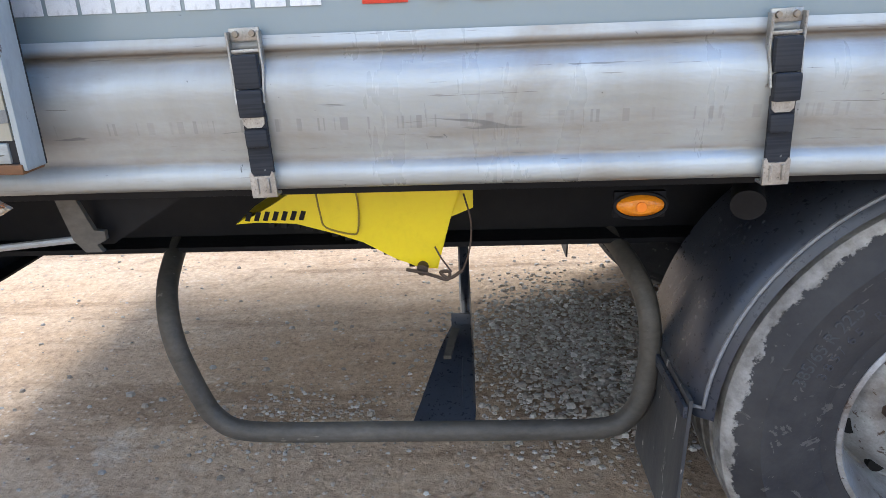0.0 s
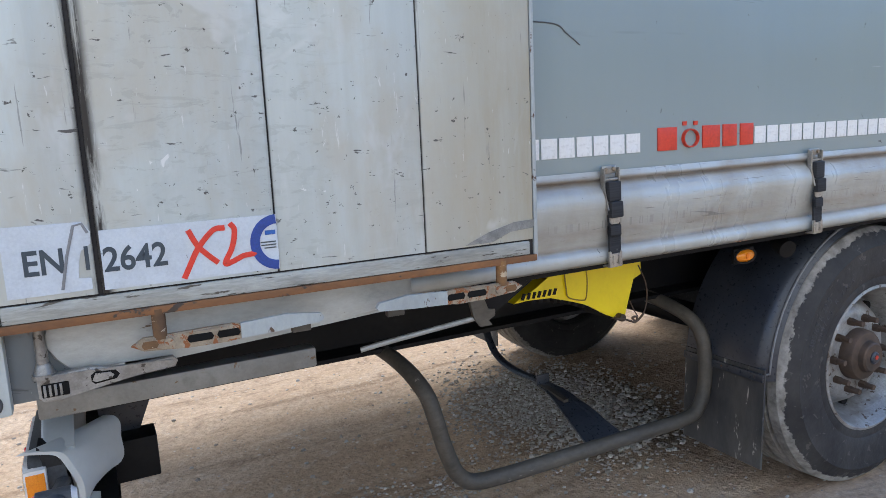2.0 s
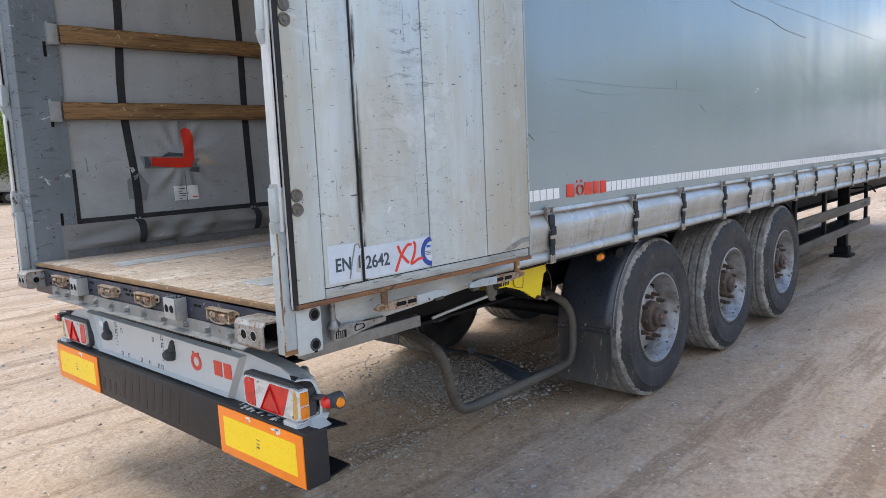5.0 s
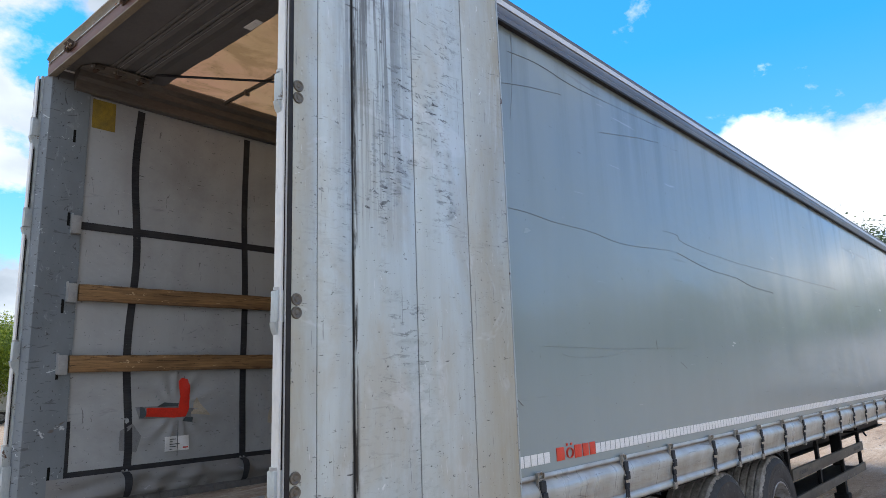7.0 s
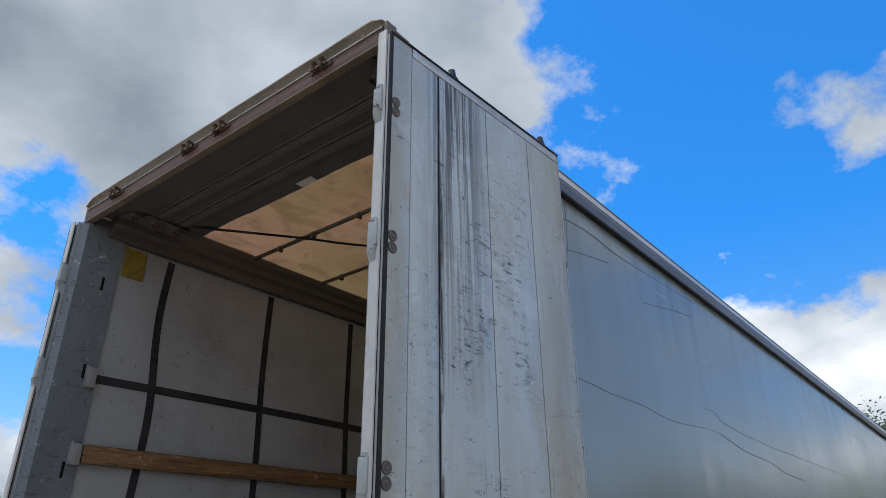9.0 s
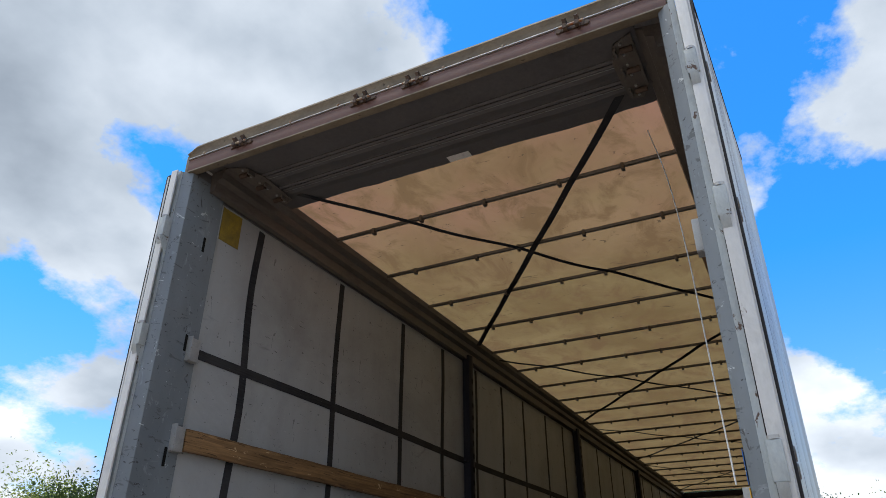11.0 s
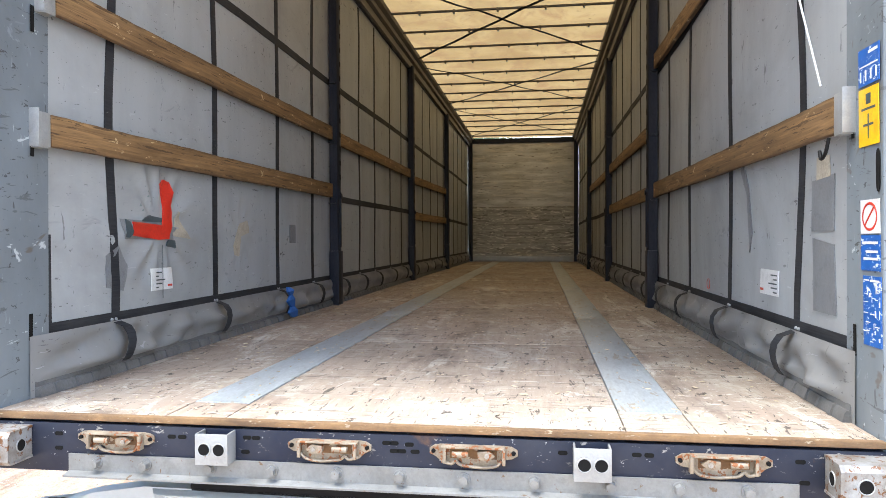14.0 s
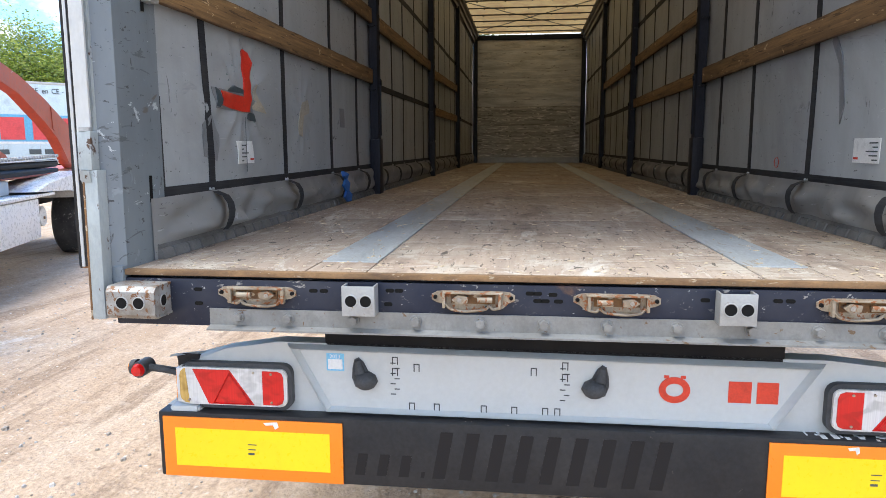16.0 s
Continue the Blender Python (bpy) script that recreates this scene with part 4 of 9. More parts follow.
def build_stones():
    verts, faces = [], []
    r2 = random.Random(3)

    def stone(x, y, s):
        base, z = len(verts), ground_height(x, y)
        turn, h = r2.random() * 6.3, s * r2.uniform(0.45, 0.8)
        for k in range(5):
            a, q = turn + k * math.tau / 5, s * r2.uniform(0.75, 1.15)
            verts.append((x + q * math.cos(a), y + q * math.sin(a) * 0.8, z - 0.2 * s))
        for k in range(5):
            a, q = turn + (k + 0.3) * math.tau / 5, s * r2.uniform(0.5, 0.85)
            verts.append((x + q * math.cos(a), y + q * math.sin(a) * 0.8, z + h * r2.uniform(0.6, 1)))
        verts.append((x, y, z + h * 1.1))
        for k in range(5):
            j = (k + 1) % 5
            faces.extend([(base + k, base + j, base + 5 + j, base + 5 + k), (base + 5 + k, base + 5 + j, base + 10)])

    # heaps of gravel under and beside the trailer, then a thin scatter
    for cx, cy, sx, sy, n, s0, s1 in ((2.28, -0.12, 0.20, 0.20, 700, 0.009, 0.024), (2.15, 0.40, 0.28, 0.26, 1300, 0.006, 0.017), (2.25, 0.1, 0.30, 0.35, 700, 0.005, 0.015),
                                      (1.05, -0.30, 0.24, 0.12, 380, 0.004, 0.012), (1.1, -1.0, 0.5, 0.3, 260, 0.004, 0.010), (2.25, 0.35, 0.28, 0.12, 420, 0.006, 0.018), (2.05, 0.18, 0.24, 0.34, 3200, 0.004, 0.012)):
        for _ in range(n):
            stone(r2.gauss(cx, sx), r2.gauss(cy, sy), r2.uniform(s0, s1))
    for _ in range(11000):
        x, y = r2.uniform(-5, 10), r2.uniform(-4.5, 7)
        if noise.noise(Vector((x * 0.6, y * 0.9, 5))) > r2.uniform(-0.5, 0.6):
            stone(x, y, 0.004 + 0.016 * r2.random() ** 3)
    for _ in range(1500):
        stone(r2.uniform(-2.5, 4), r2.uniform(-1.6, 5), 0.003 + 0.011 * r2.random() ** 3)
    for _ in range(2500):
        stone(r2.uniform(-6, 30), r2.uniform(-14, 24), 0.008 + 0.025 * r2.random() ** 3)
    me = bpy.data.meshes.new("gravel")
    me.from_pydata(verts, [], faces)
    me.materials.append(M["stone"])
    return tagged(new("gravel", me), "grey and brown loose gravel stones lying on the dirt", "gravel", kind="stuff")


build_ground()
build_stones()

# ---- the trailer ----
trailer = thing("semi_trailer", "grey three-axle curtain-sided semi trailer with its rear doors folded open", "semi trailer")
DECK, REAR, FRONT = 1.173, -0.215, 13.72
WALL = 1.25          # curtain from the centre line
ROOF = 3.977

# deck
def sheet(bm, x0, x1, y0, y1, z0, z1):
    return box(bm, x0, x1, y0, y1, z0, z1, 0.002)


deck = part("floor_base", sheet(B(), REAR + 0.02, FRONT, -1.235, 1.235, DECK - 0.045, DECK - 0.012), "chassis", trailer)
edges_x = [REAR + 0.012] + [REAR + 1.5 + 1.72 * k for k in range(8)] + [FRONT]
for xa, xb in zip(edges_x, edges_x[1:]):
    for ya, yb in ((-1.23, -0.793), (-0.609, 0.502), (0.685, 1.23)):
        part("floor_panel", sheet(B(), xa + 0.0015, xb - 0.0015, ya + 0.0015, yb - 0.0015, DECK - 0.012, DECK + 0.001 * rng.random()), "floor", deck)
for y0, y1, x0 in ((0.504, 0.683, -0.03), (-0.791, -0.611, 0.0)):
    part("floor_panel", sheet(B(), REAR + 0.012, x0, y0, y1, DECK - 0.012, DECK), "floor", deck)
    xa = x0
    for xb in (2.4, 4.9, 7.4, 9.9, FRONT):
        part("floor_strip", sheet(B(), xa + 0.001, xb - 0.001, y0, y1, DECK - 0.012, DECK + 0.003), "zinc", deck, "dull zinc floor strip")
        xa = xb
part("floor_edge", box(B(), REAR - 0.012, REAR + 0.012, -1.232, 1.232, DECK - 0.016, DECK + 0.0015, 0.003), "edge_wood", trailer, "rusty worn floor edge")

# rear beam
beam = part("rear_beam", box(B(), REAR - 0.008, REAR + 0.06, -1.2, 1.2, 1.035, DECK - 0.003, 0.003), "navy", trailer, "dark blue chipped rear beam")
bm = B()
prism(bm, [(REAR - 0.012, 1.088), (REAR - 0.018, 1.088), (REAR - 0.018, 1.042), (REAR - 0.045, 1.036), (REAR - 0.045, 1.031), (REAR - 0.012, 1.037)], "y", -0.985, 0.915)
part("ledge", bm, "ledge_steel", trailer, "grey galvanised ledge")
for k, y in enumerate((0.83, 0.686, 0.50, 0.328, 0.151, -0.017, -0.182, -0.36, -0.545, -0.71, -0.87)):
    bm = B()
    rod(bm, (REAR - 0.016, y, 1.066), (REAR - 0.021, y, 1.066), 0.018, 0.017, 14)
    rod(bm, (REAR - 0.021, y, 1.066), (REAR - 0.038, y, 1.066), 0.0135, 0.012, 6)
    part("bolt", bm, "ledge_steel", beam)


def slot(y, z, w, h):
    """An oblong hole in the beam."""
    oval = [(y + (w - h) / 2 * (1 if math.cos(a) > 0 else -1) + h / 2 * math.cos(a), z + h / 2 * math.sin(a)) for a in [(k + 0.5) * math.tau / 16 for k in range(16)]]
    part("slot", prism(B(), oval, "x", REAR - 0.0095, REAR - 0.0082), "black_hole", beam)


for y, z in ((0.585, 1.143), (0.615, 1.143), (0.40, 1.148), (0.375, 1.148), (0.405, 1.11), (0.02, 1.148), (0.0, 1.148), (-0.04, 1.146), (-0.02, 1.128), (0.0, 1.128), (-0.055, 1.128), (-0.43, 1.14), (-0.61, 1.142), (-0.64, 1.142), (-0.99, 1.14), (0.95, 1.14), (0.95, 1.10), (-1.0, 1.09)):
    slot(y, z, 0.024, 0.011)


def lock_plate(y, flip):
    """A pressed-steel door lock keeper on the rear beam: a scalloped tray with a lip, cheeks, a roller and a pawl."""
    f = -1 if flip else 1
    outline = [(-0.112, 1.142), (-0.098, 1.150), (-0.080, 1.152), (0.080, 1.152), (0.098, 1.150), (0.112, 1.142), (0.112, 1.128), (0.095, 1.120), (0.080, 1.106), (0.055, 1.104), (0.046, 1.114), (0.034, 1.112), (0.026, 1.100), (-0.030, 1.096), (-0.060, 1.102), (-0.072, 1.116), (-0.098, 1.120), (-0.112, 1.128)]
    plate = part("lock_keeper", prism(B(), [(y + f * u, v) for u, v in outline], "x", REAR - 0.014, REAR - 0.008), "steel_dirty", beam, "rusty pressed steel lock keeper")
    bm = B()
    box(bm, REAR - 0.036, REAR - 0.013, y - 0.080, y + 0.080, 1.147, 1.152, 0.0015)
    part("lip", bm, "steel_dirty", plate)
    bm = B()
    tube(bm, smooth_path([(REAR - 0.024, y + f * u, v) for u, v in ((0.080, 1.112), (0.055, 1.106), (0.044, 1.114), (0.030, 1.104), (-0.020, 1.099), (-0.058, 1.104), (-0.074, 1.118))], 4), 0.006, 0.004, 6)
    part("lower_lip", bm, "steel_dirty", plate)
    part("recess", box(B(), REAR - 0.0155, REAR - 0.0135, y - 0.060, y + 0.060, 1.118, 1.144), "rust", plate, "rusty recess")
    for u in (-0.078, 0.072):
        part("cheek", box(B(), REAR - 0.034, REAR - 0.013, y + f * u - 0.004, y + f * u + 0.004, 1.108, 1.148, 0.001), "steel_dirty", plate)
    part("roller", rod(B(), (REAR - 0.030, y + f * 0.012, 1.132), (REAR - 0.030, y + f * 0.052, 1.132), 0.008, 0.008, 12), "steel_dirty", plate)
    part("pawl", prism(B(), [(y - f * 0.012, 1.140), (y - f * 0.040, 1.144), (y - f * 0.056, 1.132), (y - f * 0.040, 1.120), (y - f * 0.014, 1.124)], "x", REAR - 0.038, REAR - 0.015), "steel_dirty", plate)
    part("pin", rod(B(), (REAR - 0.042, y - f * 0.036, 1.132), (REAR - 0.012, y - f * 0.036, 1.132), 0.006, 0.006, 10), "buckle", plate)
    for u in (-0.102, 0.102):
        part("rivet", rod(B(), (REAR - 0.013, y + u, 1.135), (REAR - 0.021, y + u, 1.135), 0.006, 0.005, 8), "black_hole", plate)


for y, f in ((0.776, False), (0.172, True), (-0.206, False), (-0.814, True)):
    lock_plate(y, f)


def ring_hole(ob, x, y, z, axis="x"):
    """A round hole: a dark disc inside a raised rim."""
    way = {"x": Vector((1, 0, 0)), "y": Vector((0, 1, 0))}[axis]
    u, v = (Vector((0, 1, 0)), Vector((0, 0, 1))) if axis == "x" else (Vector((1, 0, 0)), Vector((0, 0, 1)))
    p = Vector((x, y, z))
    part("hole", rod(B(), p - way * 0.0012, p + way * 0.0012, 0.0155, 0.0155, 20), "black_hole", ob)
    part("rim_ring", tube(B(), [p + (u * math.cos(k * math.tau / 16) + v * math.sin(k * math.tau / 16)) * 0.0168 for k in range(16)], 0.0020, seg=6, closed=True), "galv", ob)


def bracket(y0, y1):
    """A box bracket, open at the top, with two holes in its face."""
    z0, z1, xa, xb = 1.086, 1.168, REAR - 0.062, REAR - 0.009
    bm = B()
    box(bm, xa, xa + 0.005, y0, y1, z0, z1, 0.0015)
    box(bm, xa + 0.005, xb, y0, y0 + 0.005, z0, z1, 0.0015)
    box(bm, xa + 0.005, xb, y1 - 0.005, y1, z0, z1, 0.0015)
    box(bm, xa + 0.005, xb, y0 + 0.005, y1 - 0.005, z0, z0 + 0.005, 0.001)
    ob = part("buffer_bracket", bm, "galv", beam, "galvanised box bracket, open on top, with two holes")
    for u in (0.27, 0.72):
        ring_hole(ob, xa - 0.0005, y0 + (y1 - y0) * u, (z0 + z1) / 2)


def corner_buffer(s):
    """A stout bent steel buffer at the corner: face, lid, floor and inner cheek, open on the outer side."""
    z0, z1, xa, xb = 1.072, 1.162, REAR - 0.106, REAR - 0.009
    ya, yb = (1.030, 1.170) if s > 0 else (-1.043, -1.205)
    bm = B()
    prism(bm, [(xa + 0.012, z0), (xa, z0 + 0.012), (xa, z1 - 0.014), (xa + 0.012, z1), (xb, z1), (xb, z1 - 0.006), (xa + 0.014, z1 - 0.006), (xa + 0.006, z1 - 0.016), (xa + 0.006, z0 + 0.014), (xa + 0.014, z0 + 0.006), (xb, z0 + 0.006), (xb, z0)], "y", min(ya, yb), max(ya, yb))
    ob = part("corner_buffer", bm, "buffer_steel", beam, "scuffed galvanised corner buffer with round holes")
    box_y = ya + s * 0.005
    part("cheek", box(B(), xa + 0.006, xb, box_y - 0.003, box_y + 0.003, z0 + 0.006, z1 - 0.006, 0.001), "buffer_steel", ob)
    ring_hole(ob, xa + 0.052, box_y - s * 0.0035, (z0 + z1) / 2, "y")
    ring_hole(ob, xa + 0.052, box_y + s * 0.0035, (z0 + z1) / 2, "y")
    for u in (0.33, 0.68):
        ring_hole(ob, xa - 0.0005, ya + (yb - ya) * u, (z0 + z1) / 2)


bracket(0.432, 0.522)
bracket(-0.545, -0.455)
corner_buffer(1)
corner_buffer(-1)

# beam and ledge spread a little wider than the deck they carry
WIDE = Matrix.Translation((0, -0.15, 1.60)) @ Matrix.Diagonal((1, 1.05, 1.05, 1)) @ Matrix.Translation((0, 0.15, -1.60))
for ob in [beam] + [o for o in trailer.children if o.name == "ledge"]:
    ob.matrix_basis = WIDE

# chassis below
for side in (1, -1):
    # main I-beams with their flanges, and the outer rail that carries the curtain
    bm = B()
    web, half = side * 0.605, 0.075
    prism(bm, [(web - half, 0.782), (web + half, 0.782), (web + half, 0.796), (web + 0.006, 0.806), (web + 0.006, 1.118), (web + half, 1.128), (web + half, 1.142), (web - half, 1.142), (web - half, 1.128), (web - 0.006, 1.118), (web - 0.006, 0.806), (web - half, 0.796)], "x", 0.02, 13.2)
    part("chassis_beam", bm, "chassis", trailer, "black steel chassis beam")
    part("outer_rail", box(B(), -0.17, 13.6, side * 1.19 - 0.025, side * 1.19 + 0.025, 1.085, 1.15, 0.004), "chassis", trailer)
for k in range(22):
    x = 0.05 + 0.62 * k
    part("cross_member", box(B(), x, x + 0.06, -0.84, 0.84, 1.02, 1.144, 0.003), "chassis", trailer)
for k in range(3):
    x = 2.767 + 1.31 * k
    bm = B()
    rod(bm, (x, -0.85, 0.5), (x, 0.85, 0.5), 0.065)
    part("axle", bm, "chassis", trailer)
    for s in (-1, 1):
        part("air_spring", rod(B(), (x + 0.28, s * 0.55, 0.55), (x + 0.28, s * 0.55, 0.82), 0.13, 0.12, 20), "fender", trailer)

part("rear_cross_beam", box(B(), -0.12, -0.02, -0.70, 0.655, 0.90, 1.03, 0.006), "chassis", trailer)
# light carrier
PX = -0.16
carrier = B()
outline = [(-1.205, 0.735), (-1.17, 0.715), (1.12, 0.715), (1.155, 0.735), (1.10, 0.752), (1.05, 0.80), (1.05, 0.87), (1.06, 0.893), (0.95, 0.925), (0.78, 0.952), (-0.80, 0.945), (-1.0, 0.925), (-1.12, 0.893), (-1.10, 0.87), (-1.10, 0.80), (-1.15, 0.752)]
prism(carrier, outline, "x", PX - 0.015, PX + 0.05)
bmesh.ops.bevel(carrier, geom=[e for e in carrier.edges if all(abs(v.co.x - (PX - 0.015)) < 1e-5 for v in e.verts)], offset=0.012, segments=3, affect="EDGES", profile=0.5)
carrier = part("light_carrier", carrier, "grey_plastic", trailer, "light grey plastic rear light carrier")
bm = B()
ring_out = [(0.755, 0.948), (-0.79, 0.936), (-0.665, 0.738), (0.64, 0.738)]
ring_in = [(0.715, 0.930), (-0.75, 0.918), (-0.645, 0.756), (0.62, 0.756)]
va = [bm.verts.new((PX - 0.015, y, z)) for y, z in ring_out]
vb = [bm.verts.new((PX - 0.044, (y * 0.5 + yi * 0.5), (z * 0.5 + zi * 0.5))) for (y, z), (yi, zi) in zip(ring_out, ring_in)]
vc = [bm.verts.new((PX - 0.017, y, z)) for y, z in ring_in]
for k in range(4):
    j = (k + 1) % 4
    bm.faces.new((va[k], va[j], vb[j], vb[k]))
    bm.faces.new((vb[k], vb[j], vc[j], vc[k]))
bmesh.ops.bevel(bm, geom=[e for e in bm.edges if all(abs(v.co.x - (PX - 0.044)) < 1e-5 for v in e.verts)], offset=0.006, segments=2, affect="EDGES")
part("panel_rim", bm, "grey_plastic", carrier)
part("panel_field", prism(B(), ring_in, "x", PX - 0.0185, PX - 0.0155), "grey_plastic", carrier)
# plug covers
for y in (0.515, -0.164):
    bm = B()
    f = 1 if y > 0 else -1
    prism(bm, [(y + f * 0.018, 0.912), (y + f * 0.030, 0.906), (y + f * 0.036, 0.88), (y + f * 0.038, 0.85), (y + f * 0.028, 0.822), (y, 0.812), (y - f * 0.028, 0.820), (y - f * 0.040, 0.840), (y - f * 0.032, 0.860), (y - f * 0.010, 0.872), (y + f * 0.004, 0.900)], "x", PX - 0.026, PX - 0.018)
    cover = part("plug_cover", bm, "dark_plastic", carrier, "dark grey plastic plug cover")
    b2 = B()
    bmesh.ops.create_uvsphere(b2, u_segments=18, v_segments=12, radius=1.0, matrix=Matrix.Translation((PX - 0.026, y - f * 0.004, 0.842)) @ Matrix.Diagonal((0.034, 0.034, 0.028, 1)))
    rod(b2, (PX - 0.026, y + f * 0.012, 0.865), (PX - 0.024, y + f * 0.020, 0.903), 0.018, 0.010, 12)
    part("plug", b2, "dark_plastic", cover)
# clip slots moulded into the carrier
for y in (0.425, 0.375, 0.36, -0.02, 0.015, -0.075, 0.30, 0.16, 0.07, -0.055):
    for z in ((0.905, 0.87) if y in (0.425, -0.075) else (0.885,) if y in (0.36, 0.015) else (0.765,)):
        bm = B()
        box(bm, PX - 0.0195, PX - 0.0182, y - 0.011, y - 0.008, z - 0.012, z + 0.012)
        box(bm, PX - 0.0195, PX - 0.0182, y + 0.004, y + 0.007, z - 0.012, z + 0.012)
        box(bm, PX - 0.0195, PX - 0.0182, y - 0.008, y + 0.004, z + 0.009, z + 0.012)
        part("clip_slot", bm, "dark_plastic", carrier)
for y0 in (0.425, -0.075):
    for k in range(7):
        z = 0.80 + 0.016 * k
        part("clip_tick", box(B(), PX - 0.0195, PX - 0.0182, y0 - 0.004 - 0.012 * (k % 2), y0 + 0.012 - 0.012 * (k % 2), z, z + 0.003), "dark_plastic", carrier)
part("year_sticker", box(B(), PX - 0.0198, PX - 0.0184, 0.578, 0.632, 0.868, 0.922), "light_blue", carrier, "light blue square year sticker")
part("year_field", box(B(), PX - 0.0206, PX - 0.0199, 0.583, 0.627, 0.873, 0.904), "white_sticker", carrier)
FACE_REAR = Matrix.Rotation(radians(-90), 4, "Z")
me = lettering("2023", 0.012)
me.materials.append(M["white_sticker"])
part("year", me, None, carrier, at=Matrix.Translation((PX - 0.0205, 0.622, 0.907)) @ FACE_REAR)
# what is left of the maker's mark: plain red shapes
bm = B()
tube(bm, [(PX - 0.020, -0.385 + 0.034 * math.cos(k * math.tau / 28), 0.846 + 0.029 * math.sin(k * math.tau / 28)) for k in range(28)], 0.0025, 0.011, seg=6, closed=True)
part("mark", bm, "red_sticker", carrier, "red ring mark")
for u in (-0.030, 0.016):
    part("mark", box(B(), PX - 0.0205, PX - 0.0186, -0.385 + u, -0.385 + u + 0.014, 0.880, 0.889), "red_sticker", carrier)
for y0, w in ((-0.595, 0.062), (-0.668, 0.058)):
    part("mark", box(B(), PX - 0.0204, PX - 0.0186, y0, y0 + w, 0.815, 0.877), "red_sticker", carrier, "plain red block mark")


def rounded(ya, yb, za, zb, r):
    """Outline of a rectangle with round corners."""
    out = []
    for cy, cz, turn in ((yb - r, zb - r, 0), (ya + r, zb - r, 90), (ya + r, za + r, 180), (yb - r, za + r, 270)):
        out += [(cy + r * math.cos(radians(turn + 18 * k)), cz + r * math.sin(radians(turn + 18 * k))) for k in range(6)]
    return out


def tail_lamp(y_in, y_out):
    """One tail lamp: dark housing, lens fields in red, clear and amber, a triangle reflector."""
    f = 1 if y_out > y_in else -1
    w = abs(y_out - y_in)
    z0, z1 = 0.757, 0.874

    def field(us, name, mat, deep, label=""):
        bm = B()
        prism(bm, [(y_in + f * w * u, z0 + (z1 - z0) * v) for u, v in us], "x", PX - deep, PX - 0.02)
        return part(name, bm, mat, lamp, label)

    bm = B()
    ya, yb = sorted((y_in - f * 0.012, y_out - f * 0.006))
    prism(bm, rounded(ya, yb, z0 - 0.013, z1 + 0.013, 0.032), "x", PX - 0.040, PX + 0.03)
    lamp = part("tail_lamp", bm, "dark_plastic", trailer, "rear lamp with red, white and amber lens")
    bm = B()
    prism(bm, rounded(min(y_in, y_out), max(y_in, y_out), z0, z1, 0.022), "x", PX - 0.050, PX - 0.03)
    bmesh.ops.bevel(bm, geom=[e for e in bm.edges if all(abs(v.co.x - (PX - 0.050)) < 1e-5 for v in e.verts)], offset=0.003, segments=2, affect="EDGES")
    part("lens", bm, "clear_lens", lamp, "clear ribbed lens")
    field([(0.03, 0.22), (0.045, 0.10), (0.085, 0.05), (0.22, 0.05), (0.22, 0.95), (0.085, 0.95), (0.045, 0.90), (0.03, 0.78)], "lens", "red_lens", 0.0525, "red square lens")
    field([(0.30, 0.03), (0.72, 0.03), (0.86, 0.95), (0.52, 0.95)], "lens", "red_lens", 0.0522, "red lens")
    field([(0.90, 0.03), (0.935, 0.04), (0.975, 0.13), (0.985, 0.24), (0.985, 0.76), (0.975, 0.87), (0.945, 0.96), (0.93, 0.97)], "lens", "amber_pale", 0.0515, "amber-tinted lens end")
    bm = B()
    tri = [(0.33, 0.06), (0.67, 0.06), (0.52, 0.86)]
    pts = [(PX - 0.055, y_in + f * w * u, z0 + (z1 - z0) * v) for u, v in tri]
    tube(bm, pts, 0.004, 0.003, 6, closed=True)
    part("triangle_reflector", bm, "red_lens", lamp, "dark red triangle reflector")
    # clear flank that wraps round the end, with two amber fields in it
    ya, yb = sorted((y_out - f * 0.03, y_out + f * 0.006))
    part("flank", box(B(), PX - 0.049, PX - 0.006, ya, yb, z0 + 0.004, z1 - 0.004, 0.004), "clear_lens", lamp)
    ya, yb = sorted((y_out + f * 0.004, y_out + f * 0.009))
    for za, zb in ((z0 + 0.010, z0 + 0.052), (z0 + 0.058, z1 - 0.012)):
        part("side_lens", box(B(), PX - 0.045, PX - 0.010, ya, yb, za, zb, 0.002), "amber_lens", lamp, "amber side lens")
    for u, v in ((0.14, 0.88), (0.30, 0.9), (0.9, 0.12), (0.14, 0.12)):
        part("screw", rod(B(), (PX - 0.05, y_in + f * w * u, z0 + (z1 - z0) * v), (PX - 0.0545, y_in + f * w * u, z0 + (z1 - z0) * v), 0.004, 0.004, 8), "steel_dirty", lamp)


tail_lamp(0.748, 1.092)
tail_lamp(-0.802, -1.150)
